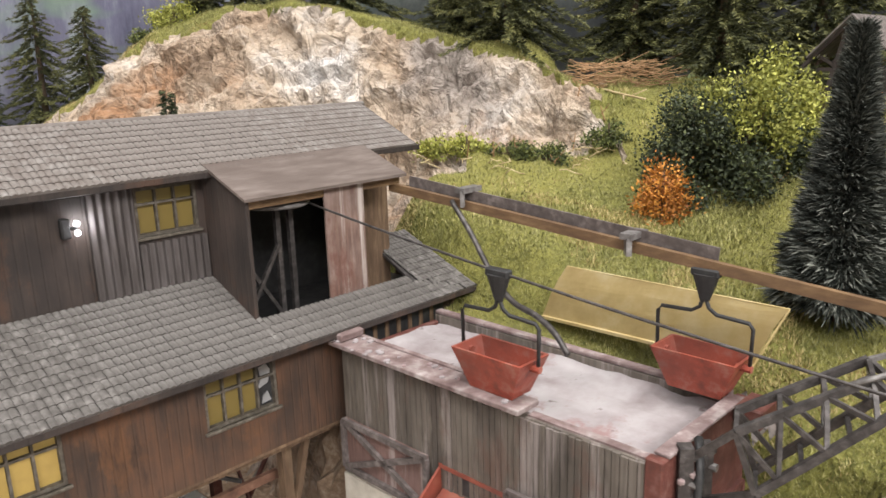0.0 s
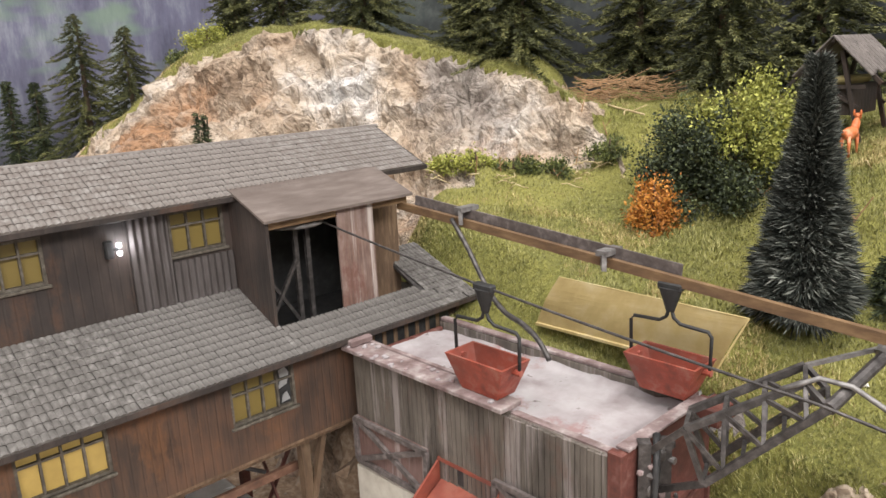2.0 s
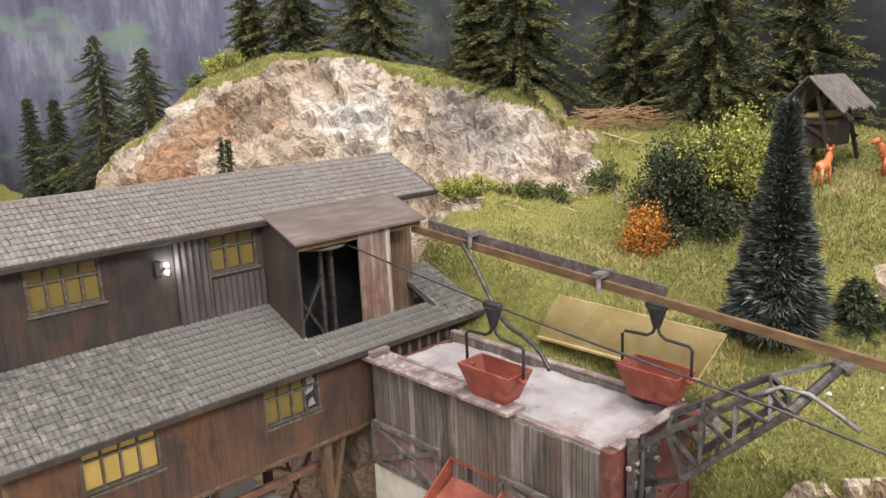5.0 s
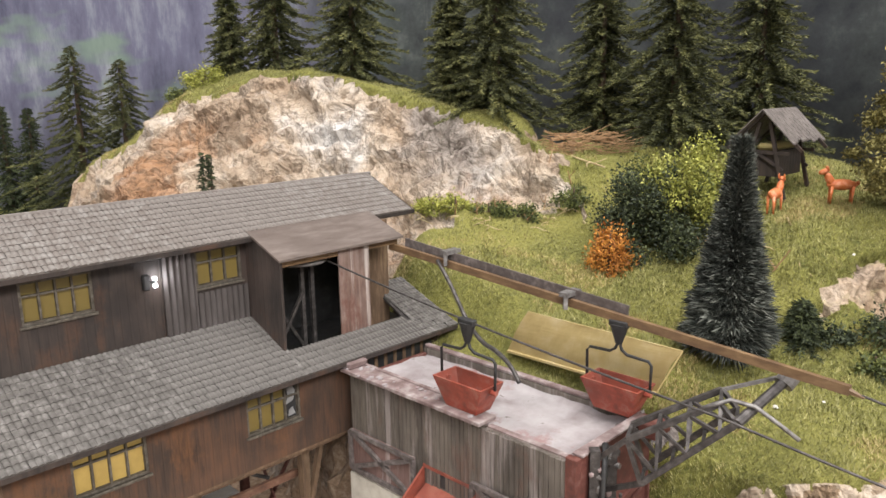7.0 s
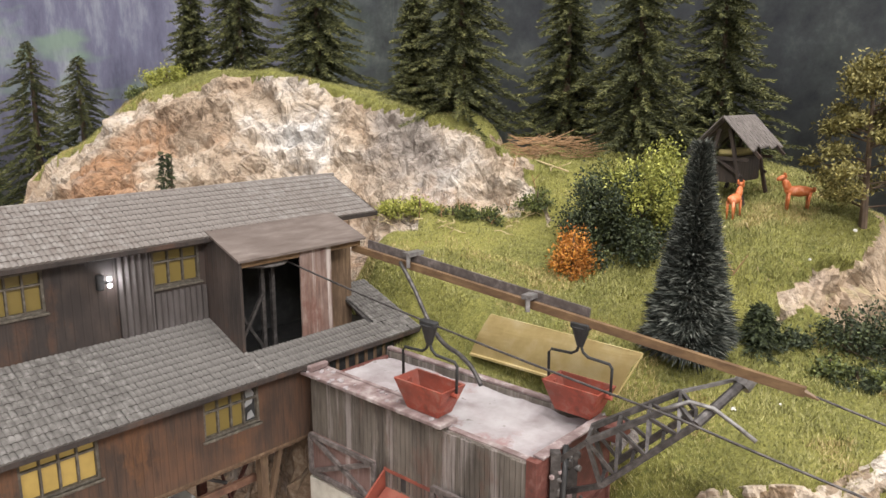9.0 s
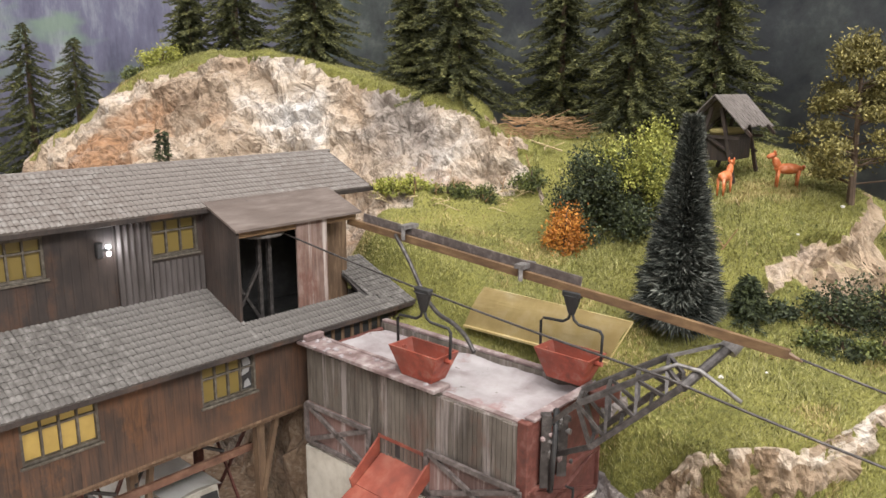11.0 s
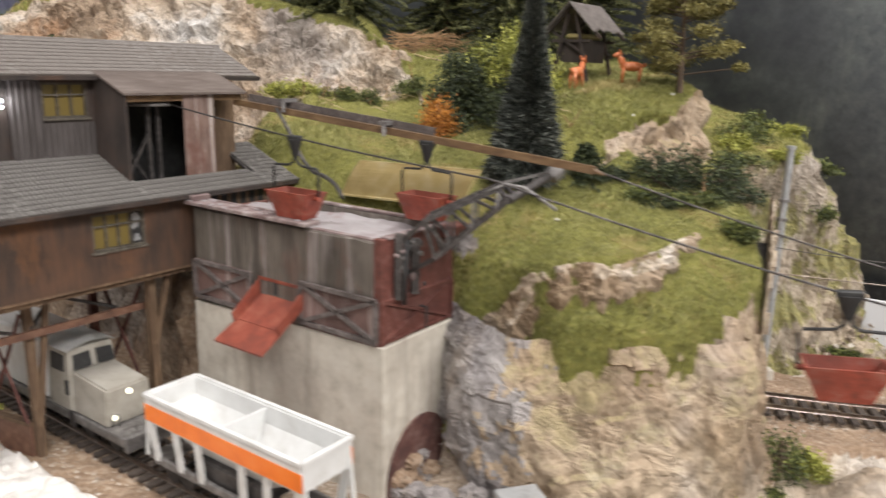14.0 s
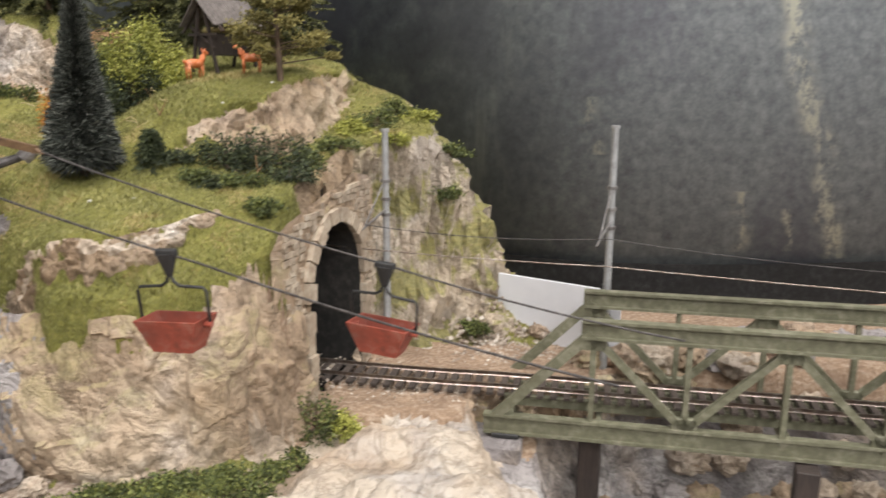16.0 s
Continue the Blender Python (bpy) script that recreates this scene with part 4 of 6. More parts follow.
part("lintel", box((-.048, .0335, .3545), (.099, .0372, .361), .0004), BEAM_BROWN, bay)
# floor and inner wall are plain black: the bay's inside shade put into colour
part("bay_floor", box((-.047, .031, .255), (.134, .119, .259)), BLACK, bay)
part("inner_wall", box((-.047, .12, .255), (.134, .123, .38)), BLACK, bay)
part("end_post", bar((.066, .05, .262), (.066, .05, .356), .004, .004), STEEL, bay)
for x in (-.008, .004):
    part("post", bar((x, .06, .259), (x, .06, .355), .004, .004), STEEL_DARK, bay)
part("brace", bar((-.046, .056, .262), (-.01, .056, .32), .003, .003), STEEL_DARK, bay)
part("brace", bar((-.01, .058, .262), (-.046, .058, .32), .003, .003), STEEL_DARK, bay)
bm = bmesh.new()
bmesh.ops.create_cone(bm, segments=28, radius1=.026, radius2=.026, depth=.004, cap_ends=True, matrix=Matrix.Translation((-.006, .062, .351)))
bmesh.ops.bevel(bm, geom=bm.edges[:], offset=.0012, segments=1, affect="EDGES")
part("rope_wheel", bm, STEEL, bay, "grey horizontal rope wheel")

# wall lamp
lamp = part("wall_lamp", box((-.157, .082, .346), (-.151, .088, .36), .001), BLACK, house, "black bracket lamp with two bright white bulbs")
for z in (.3498, .3562):
    bm = bmesh.new()
    bmesh.ops.create_icosphere(bm, subdivisions=2, radius=.002, matrix=Matrix.Translation((-.1475, .081, z)))
    part("bulb", bm, BULB, lamp, "glowing white bulb", smooth=True)
part("arm", rod((-.154, .085, .353), (-.1475, .081, .353), .0012), BLACK, lamp)
pl = bpy.data.lights.new("wall_lamp_light", "POINT")
pl.energy, pl.shadow_soft_size, pl.color = .0036, .0012, (.95, .96, 1)
po = new("wall_lamp_light", pl)
po.matrix_world = house.matrix_world @ Matrix.Translation(Vector((-.1435, .0795, .354)) * K)

# louvre under the eave beside the bin
for k in range(7):
    part("louvre", box((.03 + k * .013, .0115, .232), (.034 + k * .013, .0135, .252)), TIMBER_RAW, house)
# black backing puts the shade between the slats into colour
part("louvre_back", box((.028, .0125, .23), (.125, .0138, .254)), BLACK, house)

# stilts: two bents beside the track, an end post, and one long red-brown beam
for x, y, r, m in ((-.3, .021, .0085, TIMBER_RAW), (-.152, .066, .008, TIMBER_RAW), (-.172, .143, .0075, RED_OLD), (-.032, .04, .0085, TIMBER_RAW), (-.03, .165, .0085, RED_OLD)):
    part("stilt", bar((x, y, -.014), (x, y, .1765), r, r), m, house)
for x, y, z, dx in ((-.152, .062, .03, .02), (-.032, .036, .09, .022), (-.3, .019, .06, .02)):
    part("strut", bar((x, y, z), (x + dx, y, .1765), .0055, .005), TIMBER_RAW, house)
part("rail_beam", bar((-.302, .056, .131), (-.03, .056, .131), .004, .0075), BEAM_RUST, house)
part("rail_beam", bar((-.302, .17, .14), (-.03, .17, .14), .004, .0075), BEAM_RUST, house)
for y in (.024, .17):
    part("joist", bar((-.304, y, .1735), (.13, y, .1735), .006, .008), TIMBER_RAW, house)
for x, zl in ((-.162, .034), (-.031, .03)):
    part("cross_brace", bar((x, .066, zl), (x, .145, .15), .002, .0036), RED_OLD, house)
    part("cross_brace", bar((x + .003, .145, zl), (x + .003, .066, .15), .002, .0036), RED_OLD, house)
for a, b in ((-.152, -.06), (-.29, -.17)):
    part("cross_brace", bar((a, .06, .135), (b, .16, .163), .002, .003), STEEL_DARK, house)
    part("cross_brace", bar((b, .06, .135), (a, .16, .163), .002, .003), STEEL_DARK, house)
part("skirt_board", sheet([(-.156, .07, -.012), (-.17, .14, -.012), (-.17, .14, .03), (-.156, .07, .03)], (-1, 0, 0), .003), BEAM_RUST, house, "low red-brown boarded plate between the stilts")
part("skirt_cap", bar((-.157, .07, .0315), (-.171, .14, .0315), .007, .004), TIMBER_RAW, house)
for k in range(9):
    part("floor_joist", bar((-.29 + k * .05, .02, .1735), (-.29 + k * .05, .195, .1735), .004, .006), TIMBER_RAW, house)


# ---- the ore bin on its concrete base (same turned plan; -y is towards its free end) ----
ore_bin = thing("ore_bin", OX, OY, .1445, TURN, "boarded ore bin with red steel end, full of pale pink dust", "bin")


def bz(z):
    return z - .1445


part("front_wall", box((0, -.258, bz(.1445)), (.006, -.001, bz(.2456)), .0006), BIN_WALL, ore_bin, "grey-green boards with chalky streaks")
part("back_wall", box((.101, -.258, bz(.1445)), (.107, -.001, bz(.2456)), .0006), BIN_WALL, ore_bin)
part("house_wall", box((.0065, -.006, bz(.1445)), (.1005, -.001, bz(.2406)), .0006), RED_OLD, ore_bin)
part("end_wall", box((-.001, -.266, bz(.1445)), (.108, -.2585, bz(.2476)), .0008), RED_OLD, ore_bin, "oxide-red steel end wall")
part("corner_post", box((-.0025, -.2675, bz(.1445)), (.004, -.257, bz(.2496)), .0008), RED_OLD, ore_bin)
rw = random.Random(14)
y = -.2565
while y < -.006:
    wd = rw.uniform(.0042, .0056)
    part("board", box((-.001 - rw.uniform(0, .0007), y, bz(.1475)), (.0004, min(y + wd - .0005, -.0015), bz(.2445 + rw.uniform(-.0006, .0008))), .0003), BIN_WALL, ore_bin)
    y += wd
bm = bmesh.new()
gn = 26
gv = []
for j in range(gn + 1):
    for i in range(gn + 1):
        x, y = .0065 + .094 * i / gn, -.2578 + .2515 * j / gn
        e = min(i, gn - i, j, gn - j)
        z = .2371 + .0035 * noise.noise(Vector((x * 45, y * 45, 3))) + .0015 * noise.noise(Vector((x * 160, y * 160, 1))) + (.003 if e == 0 else 0)
        gv.append(bm.verts.new((x, y, bz(z))))
for j in range(gn):
    for i in range(gn):
        a = j * (gn + 1) + i
        bm.faces.new((gv[a], gv[a + 1], gv[a + gn + 2], gv[a + gn + 1]))
part("dust_fill", bm, DUST, ore_bin, "heap of pale pinkish-white stone dust", smooth=True)
for a, b in (((-.009, -.178, .2488), (.012, .003, .2526)), ((.0125, -.15, .2481), (.0165, .0, .2534))):
    part("top_plank", box((a[0], a[1], bz(a[2])), (b[0], b[1], bz(b[2])), .0006), DUST_EDGE, ore_bin, "dusty crusted plank")
part("end_block", box((-.006, -.01, bz(.2526)), (.016, .006, bz(.2586)), .001), DUST_EDGE, ore_bin)
part("batten", bar((.004, -.178, bz(.2461)), (.004, -.257, bz(.2461)), .006, .002), DUST_EDGE, ore_bin)
part("rim", box((.101, -.257, bz(.2461)), (.108, -.002, bz(.2491)), .0006), DUST_EDGE, ore_bin)
part("rim", box((.006, -.267, bz(.2478)), (.1, -.2575, bz(.2501)), .0005), DUST_EDGE, ore_bin)
part("bracket", box((.085, -.283, bz(.2376)), (.11, -.2665, bz(.2501)), .001), RED_OLD, ore_bin)
RN = random.Random(3)
for k in range(26):
    x, y = RN.uniform(-.011, .011), RN.uniform(-.17, 0)
    bm = bmesh.new()
    bmesh.ops.create_icosphere(bm, subdivisions=1, radius=RN.uniform(.0012, .0026), matrix=Matrix.Translation((x, y, bz(.2531))) @ Matrix.Diagonal((1.3, 1, .6, 1)))
    part("dust_lump", bm, DUST, ore_bin)


def x_frame(p0, p1, z0, z1, axis, at, w=.0042, material=FRAME_GREY):
    """Steel angle frame with crossed braces on a face of the bin."""
    def q(s, z):
        return (at, -s, bz(z)) if axis == "x" else (s, at, bz(z))
    up = (1, 0, 0) if axis == "x" else (0, 1, 0)
    for a, b in (((p0, z0), (p1, z0)), ((p0, z1), (p1, z1)), ((p0, z0), (p0, z1)), ((p1, z0), (p1, z1)), ((p0, z0), (p1, z1)), ((p0, z1), (p1, z0))):
        part("frame_bar", bar(q(*a), q(*b), w, .003, up=up), material, ore_bin)


for a, b in ((.004, .094), (.166, .262)):
    part("infill_board", box((-.0032, -b, bz(.149)), (-.0018, -a, bz(.19))), BIN_RED, ore_bin, "dusty red-brown ribbed sheeting")
x_frame(.004, .094, .149, .188, "x", -.0048)
x_frame(.166, .262, .154, .193, "x", -.0048)
x_frame(.0, .104, .154, .192, "y", -.2675, .0024, RED_OLD)
chute = part("chute", slab([(.0, -.107, bz(.171)), (.0, -.167, bz(.171)), (-.031, -.167, bz(.1505)), (-.031, -.105, bz(.1505))], .002), CHUTE_RED, ore_bin, "worn red steel loading chute")
part("chute_lip", slab([(-.03, -.103, bz(.1503)), (-.03, -.168, bz(.1503)), (-.056, -.168, bz(.1345)), (-.056, -.1, bz(.1345))], .002), CHUTE_RED, chute)
for y in (-.105, -.1685):
    part("chute_side", sheet([(.0, y, bz(.186)), (.0, y, bz(.168)), (-.034, y, bz(.147)), (-.037, y, bz(.157))], (0, 1, 0), .002), CHUTE_RED, chute)
# thin black plate paints the opening's shade; the wall behind is uncut
part("chute_mouth", box((-.0012, -.164, bz(.172)), (-.0002, -.107, bz(.186))), BLACK, chute)
part("chute_rim", bar((-.001, -.104, bz(.1865)), (-.001, -.169, bz(.1865)), .002, .003), CHUTE_RED, chute)
part("hook", rod((.05, -.27, bz(.178)), (.05, -.277, bz(.178)), .0012), BLACK, ore_bin)
part("hook", rod((.05, -.277, bz(.179)), (.05, -.277, bz(.158)), .0012), BLACK, ore_bin)

base = thing("bin_base", OX, OY, -.012, TURN, "pale stained concrete base under the ore bin", "concrete base")
bm = box((-.0032, -.27, 0), (.11, .002, .163), .0012)
for v in bm.verts:
    if v.co.z > .1:
        v.co.z -= .0095 * (1 + v.co.y / .27)
part("block", bm, CONCRETE, base)
# bricked-up arch with rubble at its foot
bm = bmesh.new()
arc = [(.052 + .05 * math.cos(a), .02 + .058 * math.sin(a)) for a in (math.pi * k / 12 for k in range(13))]
pts = [(.102, 0)] + arc + [(.002, 0)]
va = [bm.verts.new((x, -.272, z)) for x, z in pts]
vb = [bm.verts.new((x, -.2695, z)) for x, z in pts]
bm.faces.new(va)
for k in range(len(pts)):
    bm.faces.new((va[k], va[k - 1], vb[k - 1], vb[k]))
bmesh.ops.recalc_face_normals(bm, faces=bm.faces[:])
part("arch_infill", bm, ARCH_RED, base, "dark red-brown arch filled with rubble")


def rubble(name, x, y, z, r, material, label, seed, parent=None):
    bm = bmesh.new()
    bmesh.ops.create_icosphere(bm, subdivisions=3, radius=r)
    for v in bm.verts:
        d = noise.voronoi(v.co * (1.9 / r) + Vector((seed, 0, 0)))[0]
        v.co *= .72 + .55 * min(d[1] - d[0], .6) + .18 * noise.noise(v.co * (2.2 / r) + Vector((seed, 2, 1)))
        v.co.z *= .75
    ob = part(name, bm, material, parent)
    ob.matrix_basis = pose(x * K, y * K, z * K, 0, 0, seed * 40)
    if label:
        tagged(ob, label, "rock")
    return ob


for k, (x, y, r, m) in enumerate(((.13, .285, .014, ROCK_PALE), (.16, .29, .018, ROCK_PALE), (.205, .305, .022, ROCK_GREY), (.22, .285, .014, ROCK_PALE), (.19, .335, .02, ROCK_GREY),
                                  (.255, .32, .02, ROCK_GREY), (.29, .295, .014, ROCK_PALE), (.17, .355, .014, ROCK_GREY), (.225, .345, .016, ROCK_GREY))):
    rubble("boulder", x, y, .0 + r * .2, r, m, "rough plaster boulder at the foot of the concrete base", k)
for k in range(14):
    x, z = .052 + RN.uniform(-.04, .04), RN.uniform(.0, .036)
    rubble("arch_rubble", x, -.272, z, RN.uniform(.007, .013), RN.choice((ROCK_GREY, EARTH, ROCK_GREY)), "", 130 + k, base)
# dark rock pier behind the stilts
pier = bmesh.new()
bmesh.ops.create_icosphere(pier, subdivisions=4, radius=1)
for v in pier.verts:
    d = noise.voronoi(v.co * 2.1)[0]
    k = .8 + .35 * min(d[1] - d[0], .6) + .12 * noise.noise(v.co * 4)
    v.co = Vector((v.co.x * .075 * k, v.co.y * .07 * k, max(v.co.z * .13, -.1) * k + .06))
ob = part("rock_pier", pier, EARTH)
ob.matrix_basis = pose(-.045 * K, .63 * K, 0, 0, 0, 30)
tagged(ob, "dark earthy rock pier under the end of the house", "rock")


# ---- plants ----
def leaf_tris(centre, along, side, ln, wd):
    """Pointed leaves as pairs of triangles: arrays of base, direction, side, length, half width."""
    a = centre
    b = centre + along * (ln * .45)[:, None] + side * wd[:, None]
    c = centre + along * ln[:, None]
    d = centre + along * (ln * .45)[:, None] - side * wd[:, None]
    return np.stack([a, b, c, d], 1).reshape(-1, 3)


def unit(v):
    return v / (np.linalg.norm(v, axis=-1, keepdims=True) + 1e-9)


def leaf_mesh(name, verts, material, parent, label=""):
    quads = np.arange(len(verts)).reshape(-1, 4).tolist()
    return raw(name, verts, quads, material, parent, label)


def spruce(x, y, z, h, r, seed, label, material=SPRUCE, branches=170, droop=.5, bare=.05, tuft=.0125, group="spruces on the hilltop"):
    rg = np.random.RandomState(seed)
    g = ground_at(x, y)
    h, z = h + max(0, z - g) if z else h, g
    tree = thing("spruce_tree", x, y, z - .004, rg.rand() * 360, label, "tree", group)
    part("trunk", rod((0, 0, 0), (rg.uniform(-.01, .01), 0, h * .97), h * .028, h * .004, 7), BARK, tree)
    out, tips = [], []
    for k in range(branches):
        f = bare + (1 - bare) * (k + rg.rand()) / branches
        f = f ** .92
        ln = r * (1 - f) ** .8 * rg.choice((.62, .85, 1.0, 1.22)) * rg.uniform(.9, 1.1) + .006
        az = k * 2.4 + rg.uniform(-.4, .4)
        dr = droop * rg.uniform(.6, 1.5)
        d = np.array((math.cos(az), math.sin(az), 0))
        n = max(5, int(ln / .0042))
        t = np.repeat(np.linspace(.1, 1, n), 11)
        sp = d * (t * ln)[:, None]
        sp[:, 2] = f * h - dr * ln * t ** 1.3 + .35 * ln * np.maximum(t - .6, 0)
        m = len(t)
        az2 = az + rg.choice([-1, 1], m) * rg.uniform(.15, 1.0, m)
        al = unit(np.stack([np.cos(az2), np.sin(az2), rg.uniform(-.75, .35, m)], -1))
        sd = unit(np.cross(al, rg.normal(size=(m, 3))))
        lnn = tuft * rg.uniform(.5, 1.1, m) * (1.15 - .55 * t)
        lv = leaf_tris(sp + rg.normal(size=(m, 3)) * .0009, al, sd, lnn, lnn * .1).reshape(m, 4, 3)
        end = (t > rg.uniform(.5, .9)) & (rg.rand(m) < .6) & (material is SPRUCE)
        out.append(lv[~end].reshape(-1, 3))
        tips.append(lv[end].reshape(-1, 3))
    leaf_mesh("crown", np.concatenate(out), material, tree)
    # outer needles take the lighter olive: light on the tips painted as colour
    if material is SPRUCE:
        leaf_mesh("new_growth", np.concatenate(tips), SPRUCE_TIP, tree, "branch tips in lighter olive, coloured as lit")
    return tree


DARK = "dark olive-green model spruce with ragged drooping branches"
for k, (x, y, z, h, r) in enumerate(((-.436, 1.35, 0, .27, .075), (-.33, 1.3, 0, .3, .085), (-.163, 1.2, 0, .27, .085), (.014, 1.12, 0, .2, .05), (.085, 1.065, 0, .29, .085),
                                     (.255, 1.08, 0, .3, .085), (.35, .985, 0, .33, .105), (.482, 1.02, 0, .31, .1))):
    spruce(x, y, z, h * 1.06, r * 1.28, 30 + k, DARK, bare=.14 if k == 0 else .03, branches=230)
spruce(-.917, 1.62, .39, .24, .24, 51, "tall pointed green model spruce beside the rock ridge")
spruce(-.79, 1.6, .43, .165, .21, 52, "small pointed green model spruce beside the rock ridge")
spruce(-1.16, 1.7, .31, .18, .08, 53, "slim dark model spruce in front of the painted mountains", LEAF_DARK)
spruce(-1.09, 1.7, .3, .185, .085, 54, "slim dark model spruce in front of the painted mountains", LEAF_DARK)
spruce(-.332, .9, .372, .062, .018, 55, "tiny dark conifer growing on the rock face", LEAF_DARK, branches=70, tuft=.009, group="tiny conifers")
spruce(.366, .53, 0, .044, .024, 56, "tiny dark conifer below the rock ledge", LEAF_DARK, branches=80, tuft=.009, group="tiny conifers")

# the dense blue-green fir beside the ropeway
fir_z = ground_at(.294, .516)
fir = thing("fir_tree", .294, .516, fir_z - .003, 0, "dense dark blue-green bottle-brush fir tree", "tree")
part("trunk", rod((0, 0, 0), (.004, .007, .204), .005, .0012, 8), BARK, fir)
rg = np.random.RandomState(77)
nf = 36000
f = rg.rand(nf) ** 1.35
az = rg.rand(nf) * 6.283
lay = .8 + .2 * np.sin(f * 48 + 2.5 * np.sin(az * 3 + f * 9)) * (.4 + .6 * rg.rand(nf))
rr = (.044 * (1 - f) ** 1.2 + .0042) * lay
din = rg.uniform(.2, .85, nf)
root = np.stack([np.cos(az) * rr * din + .004 * f, np.sin(az) * rr * din + .007 * f, f * .18 + .022], -1)
al = unit(np.stack([np.cos(az + rg.normal(size=nf) * .35), np.sin(az + rg.normal(size=nf) * .35), -.2 + .9 * f + rg.normal(size=nf) * .3], -1))
ln = rr * (1 - din) * .8 + .0085 * rg.uniform(.35, 1.2, nf)
leaf_mesh("crown", leaf_tris(root, al, unit(np.cross(al, rg.normal(size=(nf, 3)))), ln, ln * .05), SPRUCE_BLUE, fir)

# the olive pine at the meadow's edge
pine_z = ground_at(.51, .637)
pine = thing("pine_tree", .51, .637, pine_z - .003, 0, "loose olive-yellow model pine with foam foliage clumps", "tree")
part("trunk", rod((0, 0, 0), (-.004, .004, .165), .0045, .0012, 8), BARK, pine)
out = []
for k in range(50):
    f = rg.uniform(.04, 1) ** .9
    a, q = rg.rand() * 6.283, rg.uniform(.35, 1.2) * .058 * (1 - f ** 1.8) + .003
    c = np.array((math.cos(a) * q - .004 * f, math.sin(a) * q + .004 * f, .014 + f * .16 + q * .12))
    part("limb", rod((-.004 * f, .004 * f, c[2] - .01), c, .0011, .0006, 5), BARK, pine)
    m = 420
    p = c + rg.normal(size=(m, 3)) * np.array((.0068, .0068, .0036)) * rg.uniform(.6, 1.35)
    al = unit(rg.normal(size=(m, 3)) + np.array((0, 0, .5)))
    out.append(leaf_tris(p, al, unit(np.cross(al, rg.normal(size=(m, 3)))), rg.uniform(.003, .006, m), np.full(m, .0011)))
leaf_mesh("crown", np.concatenate(out), PINE, pine)


def bush(name, x, y, z, size, count, materials, seed, label, leaf=.006, group="", clumps=26):
    """A bush of leaf clumps; materials: one or more parts (name, material, test on the clump's local place)."""
    rb = np.random.RandomState(seed)
    ob = thing(name, x, y, z, 0, label, "bush", group)
    part("stem", rod((0, 0, -.004), (0, 0, size[2] * .8), .0022, .001, 6), BARK, ob)
    sets = {k: [] for k in range(len(materials))}
    for k in range(clumps):
        u = unit(rb.normal(size=3))
        u[2] = abs(u[2]) * .95
        c = u * np.array(size) * (rb.uniform(.45, .92) if clumps < 40 else rb.uniform(.5, 1.08))
        part("twig", rod((0, 0, size[2] * .15), c, .0009, .0005, 4), BARK, ob)
        which = next(i for i, m in enumerate(materials) if m[2](c / np.array(size)))
        m = count // clumps
        p = c + rb.normal(size=(m, 3)) * np.array(size) * (.17 if clumps < 40 else .09)
        al = unit(rb.normal(size=(m, 3)) + u * .8)
        ll = leaf * rb.uniform(.6, 1.2, m)
        sets[which].append(leaf_tris(p, al, unit(np.cross(al, rb.normal(size=(m, 3)))), ll, ll * .3))
    for i, (nm, mt, _) in enumerate(materials):
        if sets[i]:
            leaf_mesh(nm, np.concatenate(sets[i]), mt, ob)
    return ob


def on_ground(x, y, dip=.003):
    return ground_at(x, y) - dip


